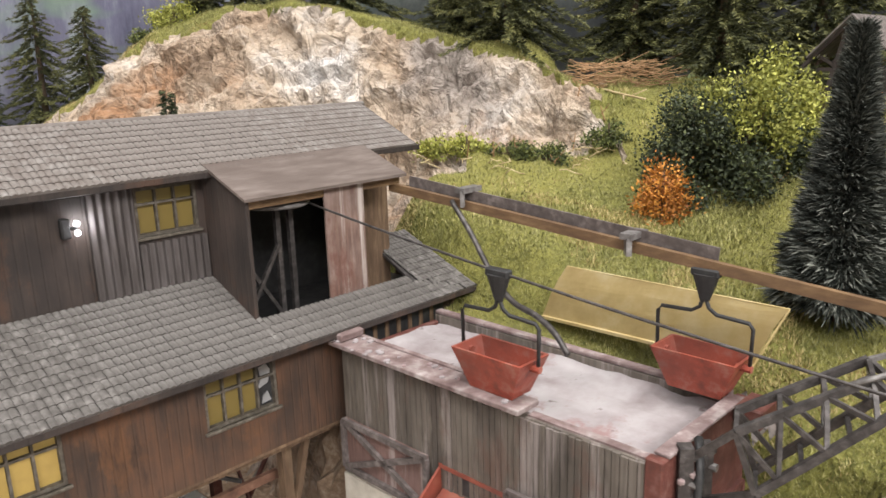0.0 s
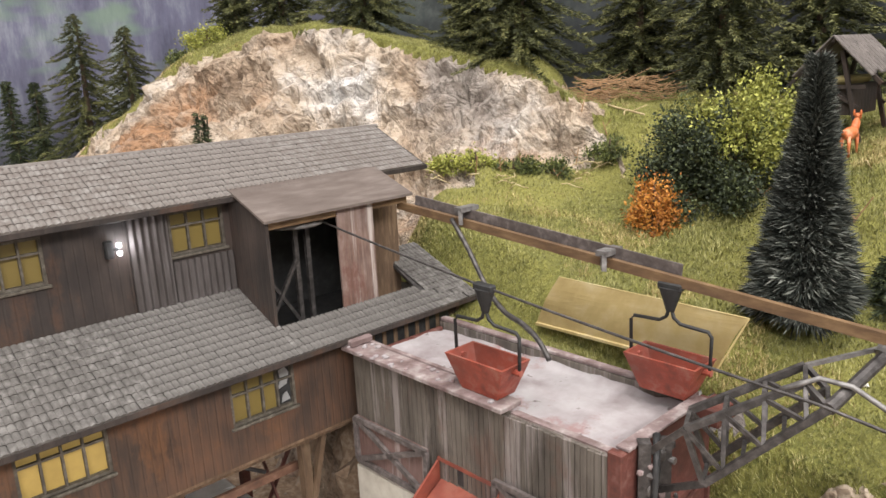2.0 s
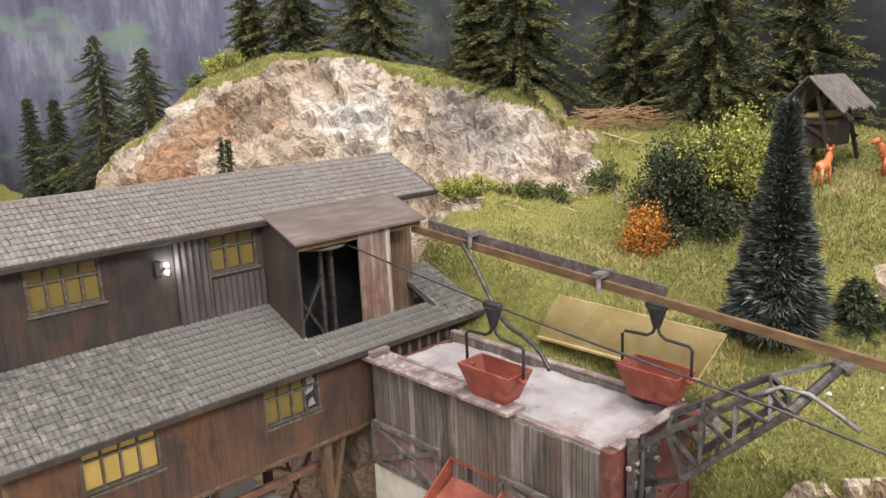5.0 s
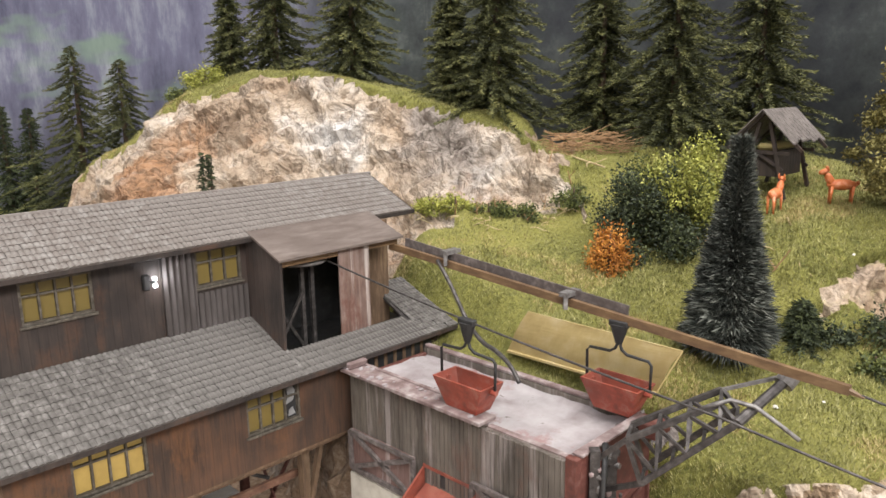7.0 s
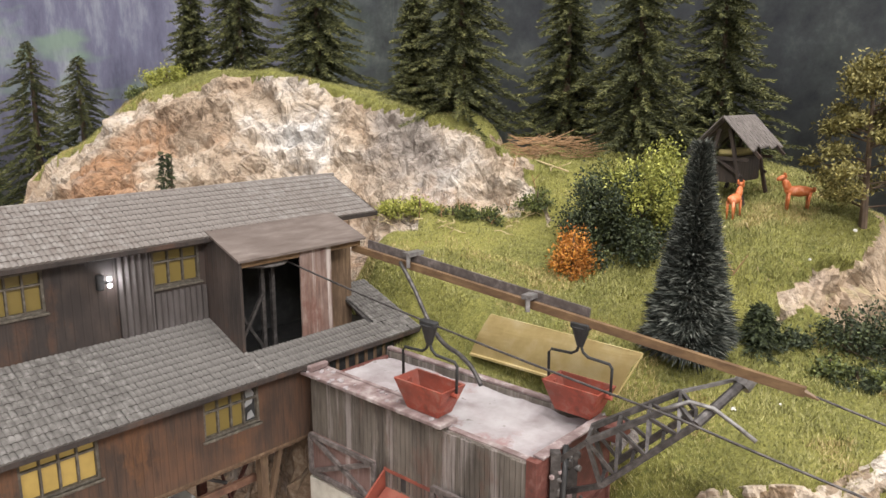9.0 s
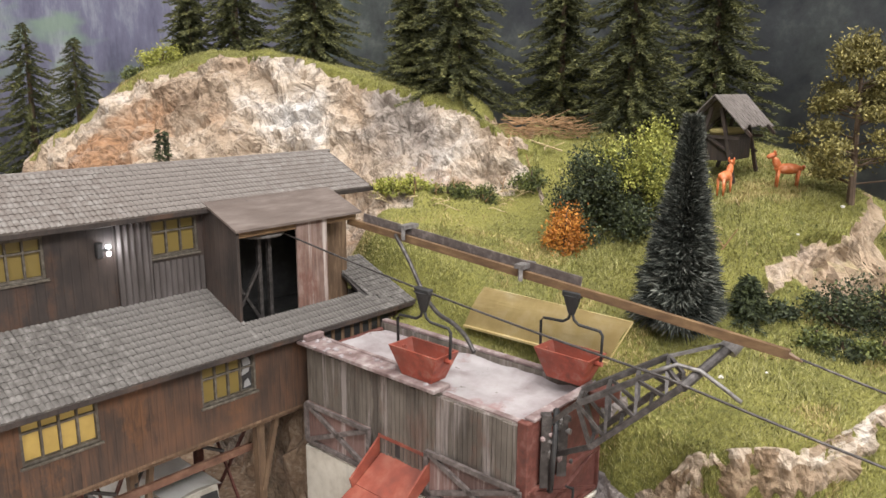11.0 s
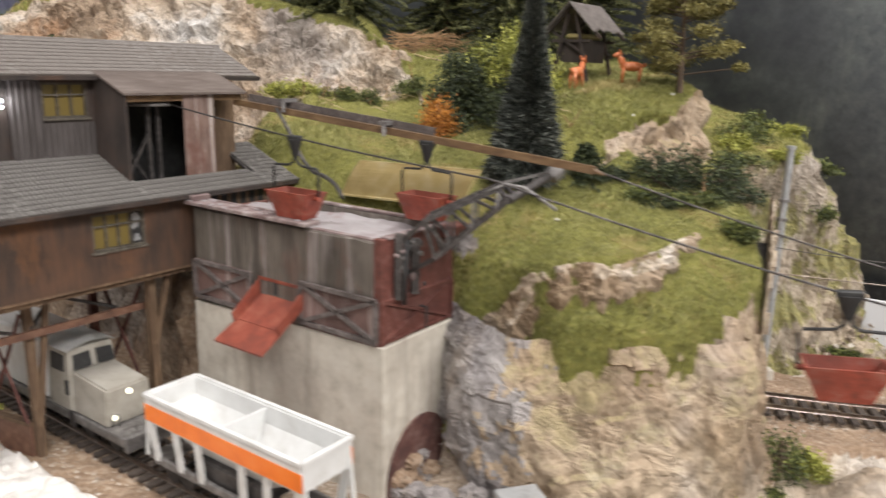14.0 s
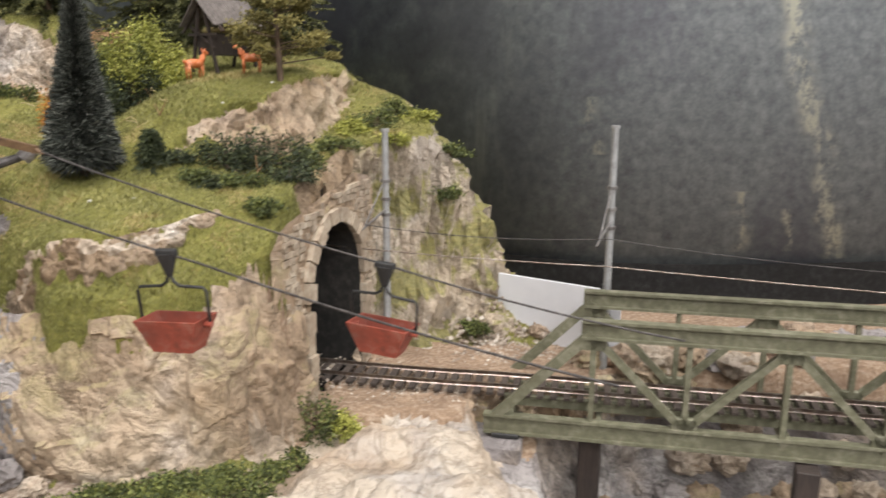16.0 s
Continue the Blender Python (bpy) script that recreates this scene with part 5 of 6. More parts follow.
# lime upper right and dark lower clumps put light and shade into leaf colour
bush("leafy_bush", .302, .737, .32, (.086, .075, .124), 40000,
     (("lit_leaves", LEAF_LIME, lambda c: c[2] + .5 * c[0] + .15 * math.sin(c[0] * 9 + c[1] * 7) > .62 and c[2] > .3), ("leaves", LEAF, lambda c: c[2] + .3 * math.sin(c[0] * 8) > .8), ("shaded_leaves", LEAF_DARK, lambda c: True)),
     5, "large round dark-green bush, its lime-green upper leaves coloured as lit", .0044, clumps=90)
bush("rust_bush", .214, .695, on_ground(.214, .695), (.032, .03, .056), 3200, (("leaves", LEAF_RUST, lambda c: True),), 6, "small rust-orange autumn bush on the meadow", .004, clumps=26)
for k, (x, y, s, m, lab) in enumerate((
        (.45, .527, (.045, .03, .04), LEAF_DARK, "low dark-green shrub under the rock ledge"), (.495, .53, (.058, .035, .05), LEAF_DARK, "low dark-green shrub under the rock ledge"), (.44, .49, (.03, .025, .014), LEAF_DARK, "flat dark-green scrub on the slope"), (.475, .485, (.035, .025, .018), LEAF, "flat green scrub on the slope"), (.525, .5, (.035, .03, .02), LEAF_DARK, "flat dark-green scrub on the slope"), (.395, .535, (.025, .02, .014), LEAF_DARK, "flat dark-green scrub on the slope"),
        (.535, .55, (.03, .025, .03), LEAF, "low green shrub under the rock ledge"), (.42, .5, (.025, .02, .02), LEAF, "low green shrub under the rock ledge"),
        (.55, .385, (.033, .025, .045), LEAF, "green shrub beside the tunnel portal"), (.58, .38, (.022, .02, .03), LEAF_LIME, "yellow-green shrub beside the tunnel portal"),
        (.63, .7, (.04, .035, .03), LEAF, "green shrub on the hill's edge"), (.6, .66, (.03, .03, .022), LEAF_LIME, "yellow-green shrub on the hill's edge"), (.67, .74, (.03, .03, .03), LEAF, "green shrub on the hill's edge"),
        (.03, .845, (.035, .02, .025), LEAF_LIME, "yellow-green scrub at the foot of the rock face"), (.075, .84, (.03, .02, .02), LEAF, "green scrub at the foot of the rock face"),
        (.12, .835, (.035, .02, .02), LEAF, "green scrub at the foot of the rock face"), (-.005, .85, (.03, .02, .022), LEAF_LIME, "yellow-green scrub at the foot of the rock face"),
        (.19, .86, (.03, .03, .025), LEAF, "green scrub at the foot of the rock face"),
        (-.45, 1.24, (.05, .03, .035), LEAF_LIME, "yellow-green scrub on the rock crest"), (-.5, 1.26, (.035, .03, .025), LEAF, "green scrub on the rock crest"),
        (.5, .43, (.02, .02, .016), LEAF, "green shrub above the tunnel portal"), 
        (.73, .66, (.025, .02, .016), LEAF, "green tuft on the rock slope"), (.77, .62, (.02, .02, .015), LEAF, "green tuft on the rock slope"), (.7, .72, (.035, .03, .018), LEAF_LIME, "yellow-green tuft on the rock slope"), (.745, .7, (.03, .03, .016), LEAF, "green tuft on the rock slope"), (.66, .64, (.025, .02, .014), LEAF_LIME, "yellow-green tuft on the rock slope"), (.58, .6, (.035, .03, .018), LEAF, "green tuft on the rock slope"),
        (-.35, .575, (.026, .024, .009), GRASS_DRY, "yellow-green tuft beside the stilts"), (-.322, .545, (.026, .026, .008), LEAF_LIME, "yellow-green tuft beside the stilts"), (-.3, .515, (.022, .024, .008), GRASS_DRY, "yellow-green tuft beside the stilts"),
        (.36, .285, (.04, .02, .016), LEAF, "green tuft at the foot of the cliff"),
        (.44, .29, (.045, .025, .018), LEAF, "green tuft at the foot of the cliff"), (.5, .31, (.03, .02, .016), LEAF, "green tuft at the foot of the cliff"), (.4, .265, (.045, .03, .012), LEAF, "green tuft at the foot of the cliff"), (.47, .265, (.045, .03, .013), LEAF, "green tuft at the foot of the cliff"), (.325, .27, (.035, .025, .012), LEAF, "green tuft at the foot of the cliff"), (.53, .335, (.028, .025, .018), LEAF, "green tuft at the foot of the cliff"), (.43, .235, (.04, .025, .012), LEAF, "green tuft at the foot of the cliff"))):
    bush("shrub", x, y, on_ground(x, y) + (.012 if x < -.2 and y < .7 else 0), s, 2600 if s[0] > .04 else 1500, (("leaves", m, lambda c: True),), 60 + k, lab, .0042, "shrubs", 16)

# straw, twigs and a felled stem
rb = random.Random(9)
heap = thing("brushwood_heap", .217, .955, on_ground(.217, .955), 0, "heap of dry red-brown brushwood under the spruces", "brushwood")
for k in range(210):
    a, e = rb.uniform(-1.0, 1.0) + (math.pi if rb.random() < .5 else 0), rb.uniform(-.15, .4)
    p = Vector((rb.uniform(-.05, .055), rb.uniform(-.018, .018), rb.uniform(.001, .03)))
    q = p + Vector((math.cos(a) * math.cos(e), math.sin(a) * .6, math.sin(e))) * rb.uniform(.015, .04)
    part("twig", rod(p, q, .0006, .0003, 4), TWIG, heap)
log = thing("felled_stem", .213, .912, on_ground(.213, .912) + .004, 0, "thin pale felled stem lying on the meadow", "log")
tube([(-.024, .034, .014), (-.008, .012, .009), (.008, -.012, .005), (.02, -.034, .002)], .0014, STRAW, "stem", log)
tube([(.004, -.006, .006), (-.002, -.02, .006), (-.004, -.034, .003)], .0009, STRAW, "side_branch", log)
tube([(.008, -.012, .005), (.018, -.014, .009), (.026, -.012, .012)], .0007, STRAW, "side_branch", log)
for k, (x, y) in enumerate(((.06, .83), (.085, .84), (.13, .82), (.15, .86), (.31, .69), (.34, .66), (.36, .6), (.16, .9), (.19, .89), (.49, .5), (.03, .83))):
    st = thing("dry_stalk", x, y, on_ground(x, y), rb.uniform(0, 360), "pale dry stalk standing in the grass", "stalk", "dry stalks")
    part("stalk", rod((0, 0, 0), (rb.uniform(.0, .02), 0, rb.uniform(.012, .03)), .0009, .0005, 5), TWIG, st)
    part("fork", rod((.004, 0, .008), (-.006, .004, .02), .0007, .0004, 4), TWIG, st)

for k in range(34):
    x, y = (rb.uniform(-.01, .2), rb.uniform(.79, .86)) if k < 24 else (rb.uniform(.3, .42), rb.uniform(.55, .68))
    st = thing("dry_twig", x, y, on_ground(x, y, -.002), rb.uniform(0, 360), "thin pale dry twig lying in the grass", "twig", "dry twigs")
    ln = rb.uniform(.012, .03)
    tube([(0, 0, 0), (ln * .3, ln * rb.uniform(-.1, .15), ln * rb.uniform(.05, .25)), (ln * .7, ln * rb.uniform(-.1, .2), ln * rb.uniform(.05, .4)), (ln, ln * rb.uniform(-.2, .2), ln * rb.uniform(0, .35))], .0006, STRAW, "stem", st, seg=4)

# ---- the feeding hut and two toy deer ----
hut = thing("feeding_hut", .422, .775, .386, 46.7, "grey boarded game-feeding hut on splayed legs", "hut")
rh = random.Random(6)
for y in (-1, 1):
    for k in range(10):
        x0 = -.0466 + k * .00932
        run = .0358 + rh.uniform(-.002, .003)
        part("roof_board", slab([(x0, y * .0004, .1004), (x0 + .0088, y * .0004, .1004), (x0 + .0088, y * run, .1004 - run), (x0 + rh.uniform(0, .0006), y * run, .1004 - run)], .0018), SHINGLE, hut)
for x in (-.036, .036):
    for y in (-1, 1):
        part("rafter", bar((x, y * .001, .096), (x, y * .044, .053), .0034, .0034), TIMBER_DARK, hut)
        part("leg", bar((x, y * .006, .085), (x, y * .034, -.03), .004, .004), TIMBER_DARK, hut)
    part("tie", bar((x, -.03, .05), (x, .03, .05), .003, .0036), TIMBER_DARK, hut)
    part("brace", bar((x, -.024, .03), (x, .028, .062), .003, .003), TIMBER_DARK, hut)
part("ridge_pole", bar((-.045, 0, .0955), (.045, 0, .0955), .003, .003), TIMBER_DARK, hut)
part("manger", slab([(-.034, -.016, .052), (.034, -.016, .052), (.034, .016, .052), (-.034, .016, .052)], .03), TIMBER_DARK, hut)
part("hay", box((-.03, -.012, .052), (.03, .012, .06), .003), GRASS_DRY, hut)


def deer(x, y, turn, label):
    """A plain toy figure on four legs, one mesh."""
    bm = bmesh.new()
    def blob(c, s, e=(0, 0, 0)):
        bmesh.ops.create_icosphere(bm, subdivisions=2, radius=1, matrix=Matrix.Translation(c) @ pose(0, 0, 0, *e).to_3x3().to_4x4() @ Matrix.Diagonal((*s, 1)))
    blob((0, 0, .0215), (.0165, .006, .0065))
    blob((.013, 0, .027), (.0045, .004, .0095), (0, 28, 0))
    blob((.0195, 0, .036), (.0062, .003, .0032), (0, 20, 0))
    for s in (-1, 1):
        blob((.0165, s * .003, .0395), (.001, .0011, .003))
    blob((-.0165, 0, .0235), (.0022, .002, .003))
    for lx in (-.0115, .0105):
        for s in (-1, 1):
            rod((lx, s * .003, .02), (lx + .001, s * .0034, 0), .0019, .0009, 6, bm)
    ob = part("toy_deer", bm, DEER, smooth=True)
    ob.matrix_basis = pose(x * K, y * K, on_ground(x, y, -.001) * K, 0, 0, turn)
    tagged(ob, label, "toy deer", "toy deer")


deer(.393, .692, 50, "small orange-brown toy deer looking up beside the hut")
deer(.468, .7, 172, "small orange-brown toy deer standing side-on in the meadow")

for x, y, r in ((.3168, .4517, .0026), (.4998, .6318, .003), (.36, .46, .0016), (.44, .6, .0018)):
    rubble("pebble", x, y, on_ground(x, y, -.001), r, PLASTER, "tiny white pebble lying in the grass", int(x * 90))

# brass sheet leaning on the slope behind the bin
gold = thing("brass_sheet", .16, .508, .255, 0, "curved brass-coloured metal sheet lying on the slope", "metal sheet")
bm = bmesh.new()
rows = []
for j in range(13):
    s = j / 12
    lift = -.003 + .0375 * s + .004 * math.sin(s * 3.1)
    back = .028 * s
    row = []
    for i in range(13):
        t = i / 12
        bx_, by_ = -.066 + .122 * t, .068 - .127 * t
        row.append(bm.verts.new((bx_ + back * .75, by_ + back * (.5 - .4 * t), lift + .008 * t + .001 * t * (1 - s) + .0012 * noise.noise(Vector((t * 5, s * 4, 0))))))
    rows.append(row)
for a, b in zip(rows, rows[1:]):
    for i in range(12):
        bm.faces.new((a[i], a[i + 1], b[i + 1], b[i]))
bmesh.ops.solidify(bm, geom=bm.faces[:], thickness=.0012)
part("sheet", bm, GOLD, gold)
for e, (p, q) in enumerate((((-.045, .082, .0345), (.077, -.056, .0425)), ((.056, -.059, .006), (.077, -.056, .0425)))):
    part("worn_edge", rod(p, q, .0007, seg=5), GOLD, gold, "chipped pale brass edge")
part("bright_edge", bar((-.066, .067, -.003), (.056, -.06, .006), .003, .0022), GOLD, gold, "bright folded brass edge")


# ---- the ropeway ----
def plan(u, v, z):
    a = radians(TURN)
    return Vector((OX + u * math.cos(a) + v * math.sin(a), OY + u * math.sin(a) - v * math.cos(a), z))


ropeway = thing("ropeway_beam", 0, 0, 0, 0, "long brown ropeway beam with a dark plate and clamps", "ropeway beam")
part("beam", bar(plan(.094, -.04, .352), plan(.098, .415, .315), .0045, .0068), BEAM_BROWN, ropeway)
part("guide_plate", bar(plan(.1, -.022, .3565), plan(.101, .245, .3345), .0018, .0105), FRAME_GREY, ropeway, "dark steel guide plate")
part("nose", rod(plan(.098, .413, .315), plan(.098, .424, .312), .0028, .001, 6), BEAM_BROWN, ropeway)
for v, z in ((.045, .3505), (.189, .3345)):
    part("clamp", bar(plan(.088, v, z + .0065), plan(.109, v, z + .0065), .009, .004), STEEL, ropeway)
    part("clamp_jaw", bar(plan(.0915, v, z - .006), plan(.0915, v, z + .006), .009, .0035, up=(1, 0, 0)), STEEL, ropeway)

boom = thing("lattice_boom", 0, 0, 0, 0, "grey lattice steel boom bracketed to the bin's end", "boom")
SHIFT = Vector((.007, .02, .002))
T0, T1, B0, B1 = Vector((.174, .352, .2665)), Vector((.238, .351, .2955)), Vector((.184, .347, .2345)), Vector((.244, .333, .2885))
for e in (0, 1):
    t0, t1, b0, b1 = (p + SHIFT * e for p in (T0, T1, B0, B1))
    part("top_chord", bar(t0, t1, .0034, .0042), STEEL_DARK, boom)
    part("bottom_chord", bar(b0, b1, .0034, .0042), STEEL_DARK, boom)
    part("end_bar", bar(t1, b1, .003, .003), STEEL_DARK, boom)
    part("heel_bar", bar(t0, b0, .003, .003), STEEL_DARK, boom)
    for k in range(3):
        a, b = k / 3, (k + .5) / 3
        part("lattice_bar", bar(t0.lerp(t1, a), b0.lerp(b1, b), .0024, .0024), STEEL_DARK, boom)
        part("lattice_bar", bar(b0.lerp(b1, b), t0.lerp(t1, a + 1 / 3), .0024, .0024), STEEL_DARK, boom)
for f in (0, .33, .66, 1):
    for p, q in ((T0, T1), (B0, B1)):
        part("cross_bar", bar(p.lerp(q, f), p.lerp(q, f) + SHIFT, .0024, .0024), STEEL_DARK, boom)
for u, z in ((.018, .252), (.042, .244)):
    part("bracket", bar(plan(u, .2695, z), plan(u, .2695, .192), .0075, .008), STEEL_DARK, boom, "dark steel bracket crusted with glue")
    part("bolt", rod(plan(u, .272, .231), plan(u, .277, .231), .0024, seg=8), STEEL, boom)
part("arm", bar(plan(.02, .272, .245), T0, .003, .004), STEEL_DARK, boom)
part("arm", bar(plan(.03, .272, .215), B0, .003, .004), STEEL_DARK, boom)
part("strut", rod(B1, (.2918, .371, .307), .0038, seg=10), STEEL_DARK, boom)
bm = rod(plan(.1085, .3685, .303), plan(.1165, .372, .311), .0072, seg=14)
part("pivot", bm, STEEL, boom, "round grey pivot")
part("tie_rod", bar(T1 + SHIFT, (.289, .372, .308), .0024, .0024), STEEL, boom)
tube([T0.lerp(T1, .8) + Vector((0, 0, .002)), T1 + Vector((.006, -.004, .0045)), T1 + Vector((.02, -.012, .003)), T1 + Vector((.034, -.022, -.006)), T1 + Vector((.044, -.03, -.013))], .0016, STEEL, "rope_guide", boom, "bent grey rope guide")
tube([plan(.03, .271, .252), plan(.022, .276, .248), plan(.018, .278, .235), plan(.017, .277, .21), plan(.02, .274, .188)], .0026, BLACK, "cable_loop", boom, "thick black cable loop")
rk = random.Random(17)
for k in range(16):
    u_, z_ = rk.uniform(.012, .056), rk.uniform(.196, .246)
    bm = bmesh.new()
    bmesh.ops.create_icosphere(bm, subdivisions=1, radius=rk.uniform(.0016, .0034), matrix=Matrix.Translation(plan(u_, rk.uniform(.27, .275), z_)) @ Matrix.Diagonal((1, .7, rk.uniform(.8, 1.8), 1)))
    part("glue_crust", bm, rk.choice((STEEL, DUST_EDGE, STEEL_DARK)), boom)


def cable(name, pts, r, label):
    ob = thing(name, 0, 0, 0, 0, label, "cable", "ropeway cables")
    tube(pts, r, STEEL_DARK, "rope", ob)


cable("haul_rope", [*sag(plan(.012, -.055, .3515), plan(.005, .37, .3125), .004), *sag(plan(.005, .37, .3125), plan(.082, .646, .246), .003)[1:], *sag(plan(.082, .646, .246), plan(.13, .95, .205), .004)[1:]], .0009, "thin dark haulage rope running over the bin")
cable("carrying_rope", sag(plan(.098, .422, .3135), plan(.205, .722, .23), .004) + sag(plan(.205, .722, .23), plan(.27, .95, .19), .004)[1:], .0009, "thin dark carrying rope sloping down from the beam")
hp = [(.09, .035, .348), (.083, .06, .328), (.074, .09, .3), (.066, .115, .288), (.058, .14, .286), (.052, .16, .28), (.046, .175, .27)]
hose = thing("bent_hose", 0, 0, 0, 0, "thick dark bent wire drooping from the beam", "hose")
ctrl = [plan(*p) for p in hp]
fine = []
for k in range(len(ctrl) - 1):
    p0, p1, p2, p3 = (ctrl[min(max(k + i, 0), len(ctrl) - 1)] for i in (-1, 0, 1, 2))
    for i in range(5):
        t = i / 5
        fine.append(.5 * (2 * p1 + (p2 - p0) * t + (2 * p0 - 5 * p1 + 4 * p2 - p3) * t * t + (3 * p1 - p0 - 3 * p2 + p3) * t ** 3))
tube(fine + [ctrl[-1]], .0021, STEEL_DARK, "wire", hose)


def bucket(pos, turn, label, tilt=0.0):
    """A hopper bucket on its bail and hanger; pos is the rope above it."""
    x, y, z = pos
    b = thing("ropeway_bucket", x, y, z, turn, label, "bucket", "ropeway buckets")
    if tilt:
        b.matrix_world = b.matrix_world @ pose(0, 0, 0, 0, tilt, 0)
    bm = bmesh.new()
    top, bot = -.05, -.0755
    o = [(-.0275, -.0145), (.0275, -.0145), (.0275, .0145), (-.0275, .0145)]
    l = [(-.017, -.009), (.017, -.009), (.017, .009), (-.017, .009)]
    vt = [bm.verts.new((p, q, top)) for p, q in o]
    vb = [bm.verts.new((p, q, bot)) for p, q in l]
    it = [bm.verts.new((p * .93, q * .87, top)) for p, q in o]
    ib = [bm.verts.new((p * .93, q * .87, bot + .002)) for p, q in l]
    for k in range(4):
        n = (k + 1) % 4
        bm.faces.new((vt[k], vt[n], vb[n], vb[k]))
        bm.faces.new((it[n], it[k], ib[k], ib[n]))
        bm.faces.new((vt[n], vt[k], it[k], it[n]))
    bm.faces.new(vb)
    bm.faces.new(ib[::-1])
    bmesh.ops.recalc_face_normals(bm, faces=bm.faces[:])
    tub = part("tub", bm, RED, b)
    part("lining", slab([(-.0165, -.0085, bot + .0035), (.0165, -.0085, bot + .0035), (.0165, .0085, bot + .0035), (-.0165, .0085, bot + .0035)], .001), DUST_EDGE, tub, "layer of pale dust in the tub")
    for s in (-1, 1):
        part("trunnion", rod((s * .022, 0, -.055), (s * .0315, 0, -.055), .0024, seg=8), RED, b)
    pts = [(-.03, 0, -.056), (-.0305, 0, -.03), (-.028, 0, -.0268), (-.008, 0, -.0258), (-.003, 0, -.0225), (0, 0, -.0145)]
    tube(pts, .0013, BLACK, "bail", b)
    tube([(-p, q, r) for p, q, r in pts], .0013, BLACK, "bail", b)
    h = bmesh.new()
    bmesh.ops.create_cone(h, segments=12, radius1=.0032, radius2=.0088, depth=.0165, cap_ends=True, matrix=Matrix.Translation((0, 0, -.0095)) @ Matrix.Diagonal((1, .6, 1, 1)))
    part("hanger", h, BLACK, b, "black plastic hanger")
    part("grip", box((-.009, -.003, -.003), (.009, .003, .0025), .001), BLACK, b)
    return b


bucket(plan(.0085, .15, .3285), -41, "small red hopper bucket hanging over the dusty bin")
bucket(plan(.205, .722, .2295), -30, "red hopper bucket on the lower rope beside the track", 3)
bucket(plan(.0743, .6185, .2525), -25, "red hopper bucket on the lower rope before the cliff", -4)
bucket(plan(.096, .24, .325), -41, "small red hopper bucket above the brass sheet")

# ---- tracks and rolling stock ----
GAUGE = .036


def track(name, pts, z, label, spacing=.0155):
    """Rails on sleepers along a plan line; sleepers are pieces of their own."""
    tr = thing(name, 0, 0, 0, 0, label, "railway track")
    v = [Vector((x, y, 0)) for x, y in pts]
    left, right, run = [], [], 0.0
    me = None
    for k, p in enumerate(v):
        d = (v[min(k + 1, len(v) - 1)] - v[max(k - 1, 0)]).normalized()
        n = Vector((-d.y, d.x, 0))
        left.append(p + n * GAUGE / 2 + Vector((0, 0, z)))
        right.append(p - n * GAUGE / 2 + Vector((0, 0, z)))
    for side in (left, right):
        bm, rings = bmesh.new(), []
        for k, p in enumerate(side):
            d = (side[min(k + 1, len(side) - 1)] - side[max(k - 1, 0)]).normalized()
            n = Vector((-d.y, d.x, 0))
            rings.append([bm.verts.new(p + n * i + Vector((0, 0, j))) for i, j in ((-.0011, .0025), (.0011, .0025), (.0008, .0012), (.0006, -.0015), (.0016, -.0025), (-.0016, -.0025), (-.0006, -.0015), (-.0008, .0012))])
        for a, b in zip(rings, rings[1:]):
            for i in range(8):
                bm.faces.new((a[i], b[i], b[(i + 1) % 8], a[(i + 1) % 8]))
        bmesh.ops.recalc_face_normals(bm, faces=bm.faces[:])
        part("rail", bm, RAIL, tr, "bright-topped brown rail")
    total = sum((b - a).length for a, b in zip(v, v[1:]))
    n = int(total / spacing)
    for k in range(n):
        want, acc = (k + .5) * total / n, 0.0
        for a, b in zip(v, v[1:]):
            s = (b - a).length
            if acc + s >= want:
                p, d = a.lerp(b, (want - acc) / s), (b - a).normalized()
                break
            acc += s
        if me is None:
            ob = part("sleeper", box((-.0042, -.033, -.004), (.0042, .033, 0), .0006), SLEEPER, tr)
            me = ob.data
        else:
            ob = new("sleeper", me)
            ob.parent = tr
        ob.matrix_basis = Matrix.Translation((p + Vector((0, 0, z - .0028))) * K) @ Matrix.Rotation(math.atan2(d.y, d.x), 4, "Z")
    return tr


yard = [tuple(plan(-.09, -.62 + k * .05, 0)[:2]) for k in range(27)]
track("yard_track", yard, .0035, "narrow-gauge yard track running under the house")
p0, p1, p2 = Vector((.42, .585)), Vector((.62, .492)), Vector((.765, .454))
main = [tuple((1 - t) ** 2 * p0 + 2 * t * (1 - t) * p1 + t * t * p2) for t in (k / 10 for k in range(11))]
main += [tuple(p2 + Vector((.9426, -.3338)) * .04 * k) for k in range(1, 22)]
track("main_track", main, .0185, "narrow-gauge main line from the tunnel over the bridge")

wagon = thing("hopper_wagon", *plan(-.09, .18, .004), TURN - 90, "white hopper wagon with an orange band, standing empty under the chute", "wagon")
bm = bmesh.new()
HX, HY = .104, .029
ring = {"o": [(-HX, -HY, .088), (HX, -HY, .088), (HX, HY, .088), (-HX, HY, .088)], "m": [(-HX, -HY, .062), (HX, -HY, .062), (HX, HY, .062), (-HX, HY, .062)],
        "i": [(-HX + .003, -HY + .003, .088), (HX - .003, -HY + .003, .088), (HX - .003, HY - .003, .088), (-HX + .003, HY - .003, .088)],
        "j": [(-HX + .003, -HY + .003, .07), (HX - .003, -HY + .003, .07), (HX - .003, HY - .003, .07), (-HX + .003, HY - .003, .07)],
        "k": [(-.05, -.012, .04), (.05, -.012, .04), (.05, .012, .04), (-.05, .012, .04)]}
vv = {k: [bm.verts.new(p) for p in q] for k, q in ring.items()}
